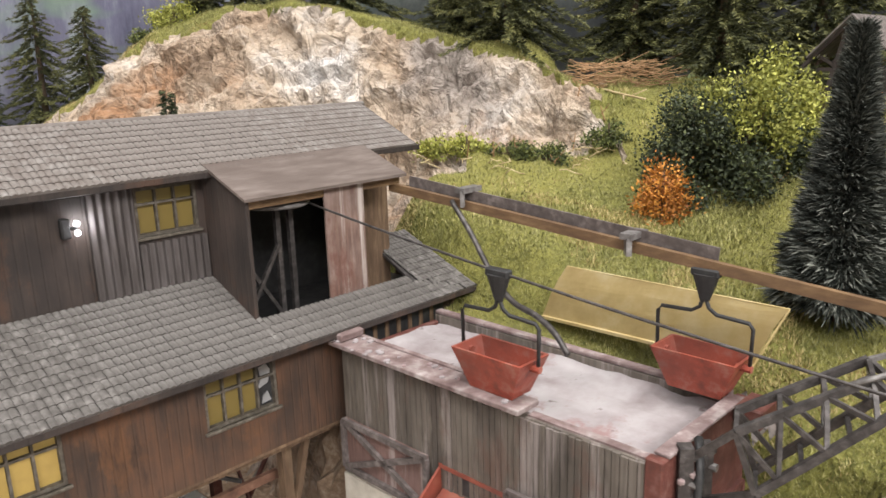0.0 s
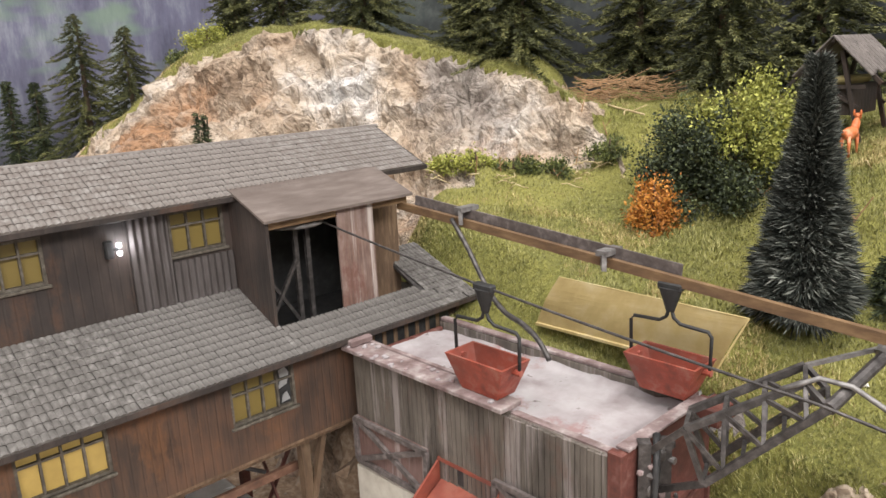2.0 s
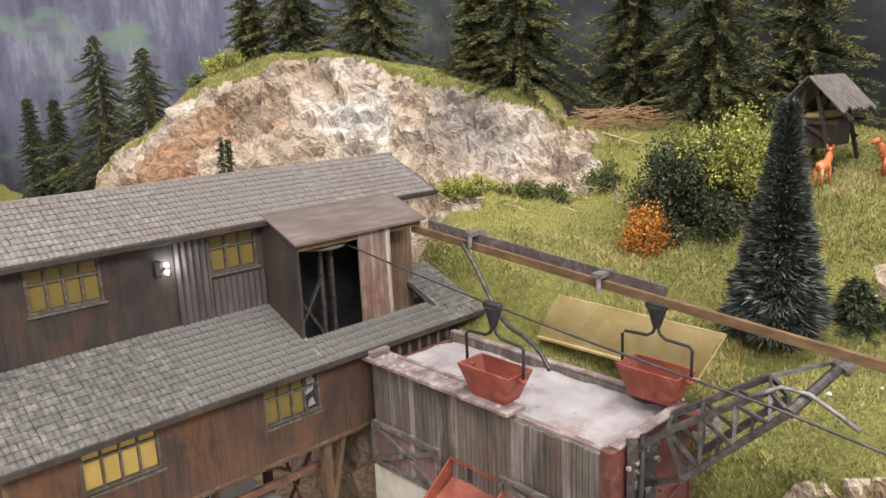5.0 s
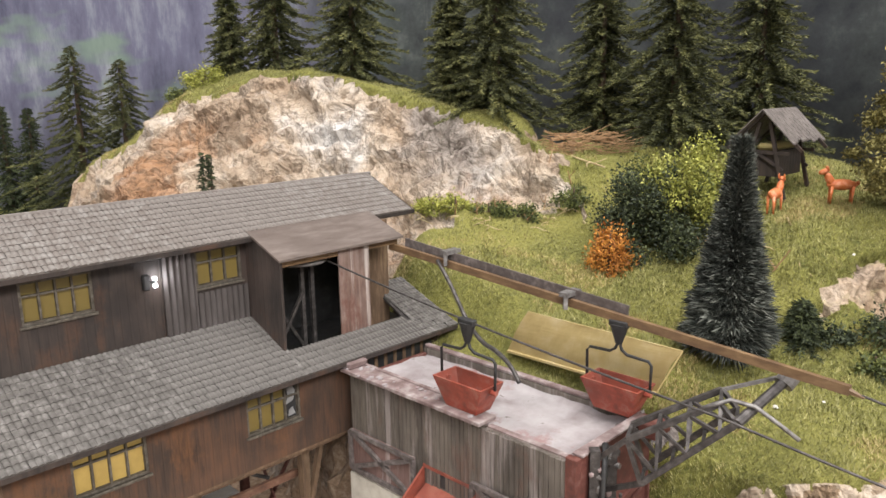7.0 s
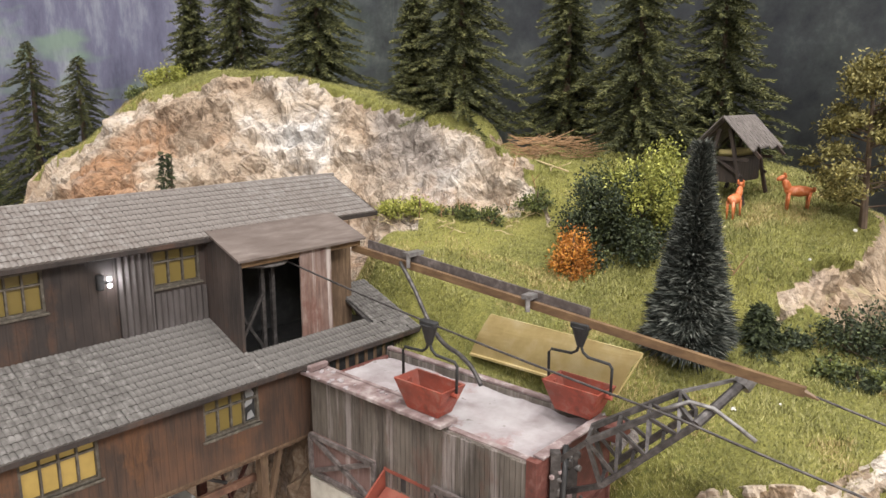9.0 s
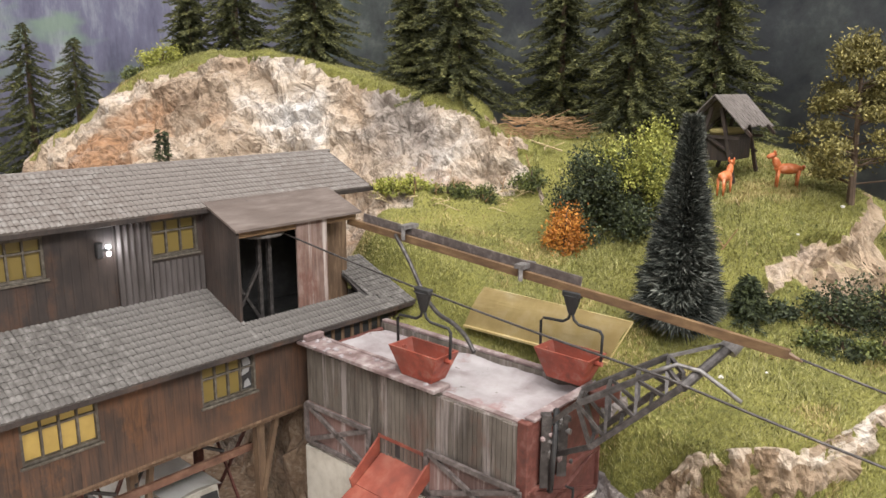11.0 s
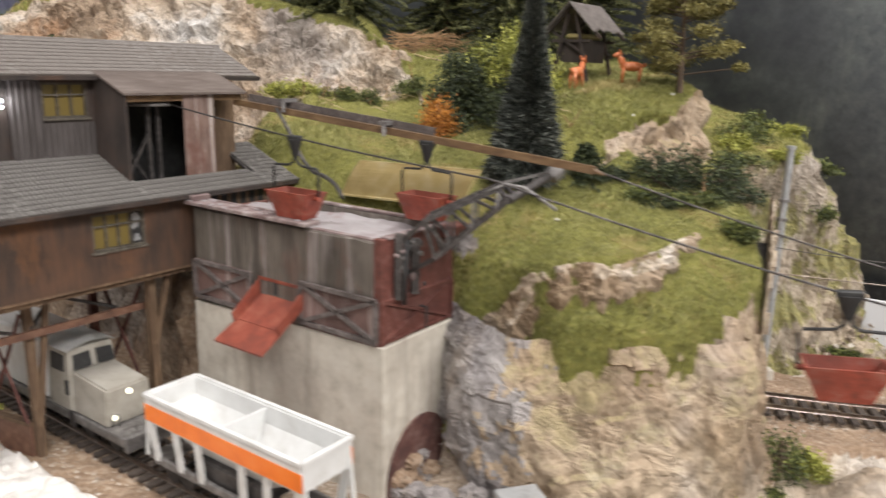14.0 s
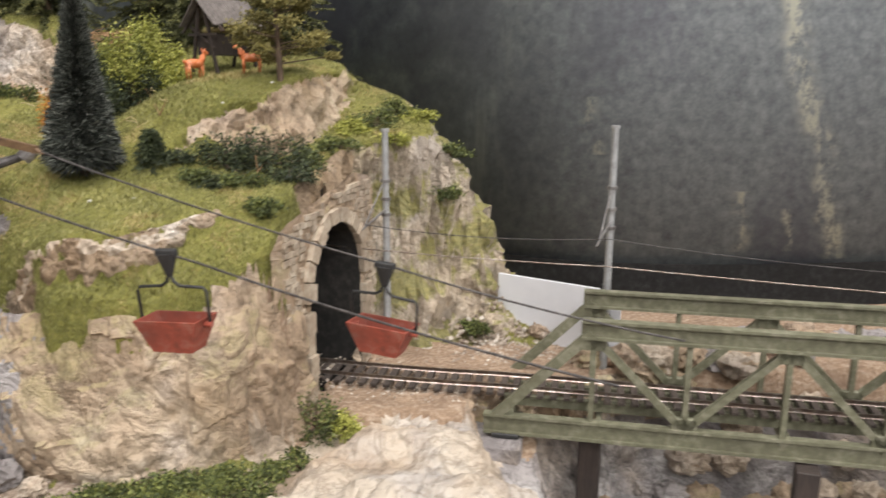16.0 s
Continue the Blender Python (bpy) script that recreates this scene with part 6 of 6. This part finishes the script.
for a, b in (("o", "m"), ("i", "o"), ("j", "i"), ("k", "j")):
    for k in range(4):
        n = (k + 1) % 4
        bm.faces.new((vv[a][k], vv[a][n], vv[b][n], vv[b][k]))
bm.faces.new(vv["k"])
bmesh.ops.recalc_face_normals(bm, faces=bm.faces[:])
part("hopper", bm, WHITE, wagon, "white hopper body with sloping floor")
for s in (-1, 1):
    part("band", box((-HX - .0006, s * HY - .0007, .0635), (HX + .0006, s * HY + .0007, .0795)), ORANGE, wagon, "bright orange band")
    part("top_rail", bar((-HX, s * HY, .0885), (HX, s * HY, .0885), .004, .003), WHITE, wagon)
    part("side_sill", box((-.1, s * .024 - .002, .018), (.1, s * .024 + .002, .026), .0006), STEEL, wagon)
    part("end_rail", bar((s * HX, -HY, .0885), (s * HX, HY, .0885), .004, .003), WHITE, wagon)
    for x in (-.1, -.062, -.03, .03, .062, .1):
        part("leg", bar((x * 1.0, s * .0275, .064), (x * .94, s * .025, .022), .008, .0025, up=(0, 1, 0)), WHITE, wagon)
    part("platform", box((s * .1 - .012, -.025, .02), (s * .1 + .012, .025, .0235), .0006), STEEL, wagon)
    part("end_leg", bar((s * .102, -.026, .085), (s * .11, -.026, .024), .003, .003), WHITE, wagon)
    part("end_leg", bar((s * .102, .026, .085), (s * .11, .026, .024), .003, .003), WHITE, wagon)
part("partition", sheet([(0, -HY + .003, .086), (0, HY - .003, .086), (0, .012, .042), (0, -.012, .042)], (1, 0, 0), .002), WHITE, wagon)
part("chute_box", box((-.045, -.02, .022), (.045, .02, .041), .002), STEEL_DARK, wagon)


def wheels(parent, xs, r):
    for x in xs:
        ax = part("axle", rod((x, -.018, r), (x, .018, r), .002, seg=8), STEEL_DARK, parent)
        for s in (-1, 1):
            part("wheel", rod((x, s * .0155, r), (x, s * .019, r), r, seg=20), STEEL_DARK, ax)


wheels(wagon, (-.082, -.06, .06, .082), .011)

loco = thing("diesel_locomotive", *plan(-.09, -.03, .004), TURN - 90, "cream-grey diesel shunter with lit headlamps, under the house", "locomotive")
part("frame", box((-.23, -.029, .018), (.062, .029, .028), .001), STEEL, loco)
bm = box((-.032, -.0265, .028), (.03, .0265, .07))
for v in bm.verts:
    if v.co.z > .05:
        v.co.y *= .9
        v.co.z += .003 if v.co.x < 0 else -.002
bmesh.ops.bevel(bm, geom=bm.edges[:], offset=.002, segments=2, affect="EDGES")
part("hood", bm, LOCO, loco, "cream-grey engine hood")
bm = box((-.078, -.0285, .028), (-.031, .0285, .094))
for v in bm.verts:
    if v.co.z > .05:
        v.co.y *= .88
        v.co.x -= .006 if v.co.x > -.05 else 0
bmesh.ops.bevel(bm, geom=bm.edges[:], offset=.0015, segments=2, affect="EDGES")
cab = part("cab", bm, LOCO, loco, "cream-grey driver's cab")
bm = bmesh.new()
roof = [[bm.verts.new((x, y, .0945 + .006 * (1 - (y / .028) ** 2))) for y in (-.028, -.02, -.01, 0, .01, .02, .028)] for x in (-.083, -.034)]
for k in range(6):
    bm.faces.new((roof[0][k], roof[0][k + 1], roof[1][k + 1], roof[1][k]))
bmesh.ops.solidify(bm, geom=bm.faces[:], thickness=.0018)
part("cab_roof", bm, WHITE, cab, "off-white curved cab roof")
part("rear_body", box((-.226, -.027, .028), (-.084, .027, .097), .003), WHITE, loco, "off-white rear body")
for s in (-1, 1):
    part("front_window", sheet([(-.0312, s * .0035, .0745), (-.0318, s * .023, .0735), (-.0345, s * .0215, .0895), (-.0345, s * .0035, .0905)], (1, 0, .15), .0012), BLACK, cab)
    part("side_window", sheet([(-.07, s * .0262, .07), (-.045, s * .0262, .07), (-.045, s * .0252, .088), (-.07, s * .0252, .088)], (0, s, 0), .0016), BLACK, cab)
    part("door_slit", box((-.042, s * .0275 - .0012, .046), (-.037, s * .0275 + .0012, .062)), BLACK, cab)
    part("ladder", box((-.036, s * .029 - .001, .012), (-.028, s * .029 + .001, .03)), STEEL_DARK, loco)
    tube([(.031, s * .021, .029), (.033, s * .021, .042), (.036, s * .016, .042), (.036, s * .016, .029)], .0009, STEEL, "hand_rail", loco)
    tube([(.06, s * .028, .014), (.06, s * .028, .036), (.06, s * .012, .036), (.06, s * .012, .014)], .001, STEEL, "hand_rail", loco)
for y, z in ((-.018, .037), (.018, .037), (0, .061)):
    part("lamp_ring", rod((.0285, y, z), (.0312, y, z), .0038, seg=14), LOCO, loco)
    part("headlamp", rod((.0295, y, z), (.0322, y, z), .0028, seg=12), HEADLAMP, loco, "lit round headlamp")
part("buffer_beam", box((.062, -.028, .012), (.066, .028, .028), .0006), STEEL, loco)
part("coupler", box((.066, -.005, .016), (.08, .005, .022), .001), STEEL_DARK, loco)
part("underframe", box((-.2, -.02, .008), (.04, .02, .018), .001), STEEL_DARK, loco)
wheels(loco, (-.18, -.13, -.02, .03), .012)

# ---- the tunnel portal ----
portal = thing("tunnel_portal", PORTAL[0], PORTAL[1], 0, 0, "rough stone tunnel portal with a dark arch", "tunnel portal")
pw, spring, apex = .065, .13, .211


def portal_point(s, z, d):
    q = PDIR * s + PNRM * d
    return Vector((q[0], q[1], z))


def arch_z(s):
    k = max(0.0, 1 - (s / pw) ** 2)
    return spring + (apex - spring) * math.sqrt(k)


def portal_top(s):
    return float(np.interp(s, (-.145, -.12, -.06, 0, .05, .09, .13), (.195, .222, .238, .25, .263, .255, .215)))


bm = bmesh.new()
ss = sorted({*np.linspace(-.14, .105, 50).round(4), -pw, pw})
grid = []
for s in ss:
    lo = arch_z(s) if abs(s) < pw - 1e-6 else -.03
    if abs(abs(s) - pw) < 1e-6:
        lo = spring
    hi = portal_top(s)
    col = []
    for k in range(17):
        z = lo + (hi - lo) * k / 16
        q = portal_point(s, z, .005)
        d = noise.voronoi(Vector((s, z, 0)) * 75)[0]
        q += Vector((*(PNRM * (.0035 * min(d[1] - d[0], .5) + .002 * noise.noise(Vector((s * 120, z * 120, 0))))), 0))
        col.append(bm.verts.new(q))
    grid.append((s, col))
for (s0, a), (s1, b) in zip(grid, grid[1:]):
    for k in range(16):
        bm.faces.new((a[k], b[k], b[k + 1], a[k + 1]))
for sgn in (-1, 1):
    q = [portal_point(sgn * pw, -.03, .005), portal_point(sgn * pw, spring, .005), portal_point(sgn * (pw + .006), spring, .005), portal_point(sgn * (pw + .006), -.03, .005)]
    bm.faces.new([bm.verts.new(v) for v in q])
bmesh.ops.recalc_face_normals(bm, faces=bm.faces[:])
part("stone_face", bm, ROCK_TAN, portal, "crumbling tan stone facing")
# arch stones, each a piece
for k in range(22):
    if k < 5 or k > 16:
        z0 = -.01 + (k if k < 5 else 21 - k) * .0255
        c0, c1 = (-1 if k < 5 else 1) * (pw - .001), (-1 if k < 5 else 1) * (pw + .016)
        q = [(c0, z0), (c1, z0), (c1, z0 + .0245), (c0, z0 + .0245)]
    else:
        a0, a1 = math.pi - (k - 5) * math.pi / 12, math.pi - (k - 4) * math.pi / 12 + .02
        rad = ((pw - .001, apex - spring - .001), (pw + .016, apex - spring + .016))
        q = [(rad[i][0] * math.cos(a), spring + rad[i][1] * math.sin(a)) for i, a in ((0, a0), (1, a0), (1, a1), (0, a1))]
    part("arch_stone", sheet([portal_point(s, z, .005) for s, z in q], Vector((*PNRM, 0)), .0055 + .002 * ((k * 7) % 3)), STONE, portal)
rp = random.Random(8)
z = .0
while z < .25:
    hgt = rp.uniform(.0055, .0085)
    s = -.118
    while s < .1:
        wdt = rp.uniform(.006, .012)
        mid = s + wdt / 2
        clear = (pw + .018 < abs(mid)) or (z > spring and (mid / (pw + .02)) ** 2 + ((z - spring) / (apex - spring + .02)) ** 2 > 1)
        if clear and z + hgt < portal_top(mid) - .004 and rp.random() < .7:
            j = [rp.uniform(-.0012, .0012) for _ in range(4)]
            q = [(s + j[0], z + j[1]), (s + wdt - .0012, z + j[2]), (s + wdt - .0012 + j[3], z + hgt - .001), (s, z + hgt - .001 + j[0])]
            part("facing_stone", sheet([portal_point(a, b, .005) for a, b in q], Vector((*PNRM, 0)), rp.uniform(.0028, .0045)), STONE, portal)
        s += wdt
    z += hgt
# near-black lining, closed at its far end
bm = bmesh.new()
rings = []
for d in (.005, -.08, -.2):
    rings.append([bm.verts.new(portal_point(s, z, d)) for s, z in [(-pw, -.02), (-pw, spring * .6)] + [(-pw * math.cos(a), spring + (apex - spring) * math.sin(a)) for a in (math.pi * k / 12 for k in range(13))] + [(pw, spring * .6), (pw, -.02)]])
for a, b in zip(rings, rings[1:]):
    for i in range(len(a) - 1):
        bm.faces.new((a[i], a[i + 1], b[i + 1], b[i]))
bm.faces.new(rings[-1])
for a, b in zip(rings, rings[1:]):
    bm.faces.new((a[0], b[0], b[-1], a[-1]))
part("lining", bm, TUNNEL, portal, "near-black tunnel lining")

# ---- overhead line ----
MASTS = ((.643, .598, .009, .3), (.918, .498, -.02, .338))
for x, y, z, h in MASTS:
    m = thing("catenary_mast", x, y, z, 0, "tall grey round catenary mast with an arm", "mast", "catenary masts")
    part("pole", rod((0, 0, 0), (0, 0, h), .0052, .0042, 12), MAST, m)
    part("cap", rod((0, 0, h), (0, 0, h + .004), .0056, seg=12), MAST, m)
    part("foot", box((-.011, -.011, -.01), (.011, .011, .012), .001), CONCRETE, m)
    part("arm", rod((0, 0, h * .66), (-.035, -.05, h * .6), .0016), STEEL, m)
    part("stay", rod((0, 0, h * .8), (-.03, -.045, h * .615), .0009), STEEL, m)
    for k in (.63, .7, .78):
        part("collar", rod((0, 0, h * k), (0, 0, h * k + .004), .0066, seg=10), STEEL, m)
wires = thing("contact_wire", 0, 0, 0, 0, "thin bright overhead contact wires", "wire")
tube(sag((.53, .585, .168), (.9, .455, .156), .003) + sag((.9, .455, .156), (1.6, .1, .156), .004)[1:], .0009, RAIL, "contact_wire_run", wires)
tube(sag((.53, .585, .207), (.9, .455, .19), .012) + sag((.9, .455, .19), (1.6, .1, .2), .02)[1:], .0006, STEEL_DARK, "catenary_run", wires)

# ---- the truss bridge ----
bridge = thing("truss_bridge", .761, .4024, 0, -19.5, "olive-green steel truss railway bridge", "bridge")
PANELW, NP = .102, 8


def girder(a, b, w, h, name, parent):
    """An I-section girder drawn out from a to b."""
    bm = bmesh.new()
    f, t = h * .14, w * .16
    prof = [(-w / 2, -h / 2), (w / 2, -h / 2), (w / 2, -h / 2 + f), (t, -h / 2 + f), (t, h / 2 - f), (w / 2, h / 2 - f), (w / 2, h / 2), (-w / 2, h / 2), (-w / 2, h / 2 - f), (-t, h / 2 - f), (-t, -h / 2 + f), (-w / 2, -h / 2 + f)]
    ends = [[bm.verts.new((p[0], p[1] + y, p[2] + z)) for y, z in prof] for p in (a, b)]
    for k in range(12):
        n = (k + 1) % 12
        bm.faces.new((ends[0][k], ends[0][n], ends[1][n], ends[1][k]))
    bm.faces.new(ends[0][::-1])
    bm.faces.new(ends[1])
    bmesh.ops.recalc_face_normals(bm, faces=bm.faces[:])
    return part(name, bm, BRIDGE_GREEN, parent)


for y in (.0, .118):
    girder((-.02, y, -.014), (PANELW * NP, y, -.012), .011, .024, "bottom_chord", bridge)
    girder((PANELW * .98 - .012, y, .108), (PANELW * NP, y, .108), .013, .022, "top_chord", bridge)
    part("end_diagonal", bar((-.008, y, -.006), (PANELW * .98, y, .104), .009, .011), BRIDGE_GREEN, bridge)
    for k in range(1, NP):
        x = PANELW * k
        part("post", bar((x, y, -.01), (x, y, .1), .006, .007), BRIDGE_GREEN, bridge)
        part("gusset", box((x - .014, y - .0035, -.004 if k % 2 == 0 else .084), (x + .014, y + .0035, .012 if k % 2 == 0 else .1), .001), BRIDGE_GREEN, bridge)
        a, b = ((x, y, .1), (x + PANELW, y, -.003)) if k % 2 else ((x, y, -.003), (x + PANELW, y, .1))
        part("diagonal", bar(a, b, .007, .008), BRIDGE_GREEN, bridge)
for k in range(NP):
    part("cross_girder", bar((PANELW * k + .01, 0, -.014), (PANELW * k + .01, .118, -.014), .006, .014), BRIDGE_GREEN, bridge)
for y in (.032, .072):
    part("stringer", bar((0, y, .003), (PANELW * NP, y, .003), .008, .012), BRIDGE_GREEN, bridge)
part("bearing", box((-.01, -.008, -.03), (.022, .124, -.0245), .001), BLACK, bridge)

# piers, stone wall and rubble under the bridge
pierb = thing("bridge_abutment", .782, .445, -.17, -19.5, "rough grey plaster abutment under the bridge end", "abutment")
bm = box((-.05, -.075, 0), (.02, .09, .139), .002)
bmesh.ops.subdivide_edges(bm, edges=bm.edges[:], cuts=9, use_grid_fill=True)
for v in bm.verts:
    d = noise.voronoi(v.co * 38)[0]
    v.co += Vector((noise.noise(v.co * 30), noise.noise(v.co * 30 + Vector((5, 0, 0))), 0)) * .008 * (1 if v.co.z < .136 else 0) + Vector((1, -.6, 0)) * .006 * min(d[1] - d[0], .5)
part("block", bm, ROCK_GREY, pierb)
for x, y in ((.87, .4), (1.07, .28), (.93, .5)):
    p = thing("timber_pier", x, y, -.17, -27, "dark brown post under the bridge", "post", "bridge posts")
    part("post", box((-.012, -.012, 0), (.012, .012, .142), .001), TIMBER_DARK, p)
wallb = thing("stone_retaining_wall", 1.2, .47, -.17, -14, "grey stone retaining wall behind the bridge", "wall")
bm = box((-.34, -.012, 0), (.5, .03, .1), .002)
part("wall_core", bm, ROCK_GREY, wallb)
rs = random.Random(4)
stone = None
for j in range(5):
    for i in range(30):
        x = -.335 + i * .0275 + (j % 2) * .0135
        if stone is None:
            o = part("stone", box((0, -.006, 0), (.0262, 0, .0185), .002), ROCK_GREY, wallb)
            stone = o.data
        else:
            o = new("stone", stone)
            o.parent = wallb
        o.matrix_basis = Matrix.Translation(Vector((x, -.012 + rs.uniform(-.002, .001), j * .0198)) * K)
for k in range(34):
    x = rs.uniform(.8, 1.35)
    y = .395 + rs.uniform(-.05, .06) - .3 * max(0, x - 1)
    rubble("boulder", x, y, -.15 + rs.uniform(0, .02), rs.uniform(.014, .03), rs.choice((ROCK_TAN, ROCK_GREY, ROCK_TAN)), "rounded plaster boulder in the stream bed", 20 + k)
for k in range(26):
    x = rs.uniform(.86, 1.4)
    y = .56 + rs.uniform(-.05, .06) - .12 * (x - .86)
    rubble("boulder", x, y, ground_at(x, y) + .006, rs.uniform(.016, .034), rs.choice((ROCK_TAN, ROCK, ROCK_GREY)), "pale plaster boulder behind the bridge", 60 + k)
for k in range(30):
    f = rs.random()
    x, y = .93 + .5 * f, .5 - .3 * f * .5 + rs.uniform(-.03, .03)
    r = rs.uniform(.018, .036)
    rubble("boulder", x, y, ground_at(x, y) + r * .35, r, rs.choice((ROCK_PALE, ROCK_PALE, ROCK_TAN)), "pale cream plaster boulder beside the bridge", 160 + k)
board = thing("white_board", .866, .6, -.08, -40, "plain white board standing behind the hill", "board")
part("panel", box((-.075, 0, 0), (.11, .004, .18), .0006), BOARD_WHITE, board)
part("batten", box((.085, -.012, 0), (.095, -.002, .19), .0006), BLACK, board)

# lineside box and loose stones near the hill's foot
cab_box = thing("relay_box", .253, .262, on_ground(.253, .262), 12, "light grey lineside box with an overhanging lid", "box")
part("body", box((-.016, -.013, 0), (.016, .013, .056), .001), MAST, cab_box)
part("lid", box((-.019, -.016, .056), (.019, .016, .0625), .0012), MAST, cab_box)
sv, sf = [], []
ro = np.random.RandomState(12)
ico = [(0, 0, 1), (.9, 0, .2), (-.3, .85, .3), (-.4, -.8, .2), (.3, .4, -.8), (.2, -.5, -.9), (-.8, .1, -.4)]
fidx = [(0, 1, 2), (0, 2, 3), (0, 3, 1), (1, 4, 2), (2, 6, 3), (3, 5, 1), (1, 5, 4), (2, 4, 6), (3, 6, 5), (4, 5, 6)]
for k in range(5200):
    if k < 2600:
        x, y = plan(-.09 + ro.normal() * .07, ro.uniform(-.5, .55), 0)[:2]
    elif k < 4200:
        t = ro.rand()
        q = Vector(main[int(t * 10)]) + Vector((ro.normal() * .012, ro.normal() * .022))
        x, y = q
    else:
        x, y = .82 + ro.normal() * .05, .585 + ro.normal() * .03
    z = ground_at(x, y)
    if 2600 <= k < 4200:
        z = min(z, .013)
    elif k >= 4200:
        if z > .07:
            continue
        z -= .002
    r = ro.uniform(.0012, .0032) * (1.6 if k >= 4200 else 1)
    a = ro.rand() * 6.28
    sf += [[i + len(sv) for i in f] for f in fidx]
    sv += [(x + r * (p * math.cos(a) - q * math.sin(a)), y + r * (p * math.sin(a) + q * math.cos(a)), z + r * .8 * s + r * .2) for p, q, s in ico]
tagged(raw("loose_stones", sv, sf, leaf_material("stone_chips", (.16, .12, .09), (.36, .3, .24), (.62, .57, .5), .95)), "scattered brown and grey stone chips and ballast", "gravel", kind="stuff")
heap_v = thing("plaster_bank", *plan(-.3, -.08, 0)[:2], -.012, TURN, "bank of rough white plaster rubble at the layout's edge", "plaster bank")
bm = bmesh.new()
grid = []
for j in range(70):
    row = []
    for i in range(44):
        x, y = -.13 + .28 * i / 43, -.23 + .44 * j / 69
        edge_ = .137 + .012 * noise.noise(Vector((y * 30, 2, 0))) - max(0, y - .12) * .1
        up = max(0, min(1, (edge_ - x) / .016)) * max(0, min(1, (.215 - y) / .03))
        d = noise.voronoi(Vector((x, y, 0)) * 55)[0]
        z = -.002 + up * (.026 + .012 * noise.noise(Vector((x, y, 1)) * 22) + .009 * min(d[1] - d[0], .6) + .003 * noise.noise(Vector((x, y, 2)) * 130))
        row.append(bm.verts.new((x, y, z)))
    grid.append(row)
for a, b in zip(grid, grid[1:]):
    for i in range(43):
        bm.faces.new((a[i], a[i + 1], b[i + 1], b[i]))
part("crust", bm, PLASTER, heap_v)
for k in range(22):
    rubble("lump", rs.uniform(-.06, .1), rs.uniform(-.2, .12), .012, rs.uniform(.008, .018), PLASTER, "", 90 + k, heap_v)


# ---- roof tiles, the nearest ones as pieces ----
tiled(lower_roof, -.315, -.0465, (-.003, .2595), (.0875, .2975), (-.16, -.05), wd=.0047, rows=12, material=TILE_LOW)
tiled(lower_roof, -.0471, .15, (-.003, .2595), (.03, .2732), (-.05, .1), wd=.0047, rows=4, material=TILE_LOW, skip=lambda x, y: x > .15 - 1.5 * (y + .003))
tiled(lower_roof, .1, .152, (-.003, .2595), (.088, .2975), (.2, .3), wd=.0047, rows=12, material=TILE_LOW, skip=lambda x, y: x < .15 - 1.5 * (y + .003) or (x < .106 and y > .03))
tiled(upper_roof, -.75, .1605, (.074, .38), (.15, .4155), (-.12, .02), wd=.0047, rows=10)
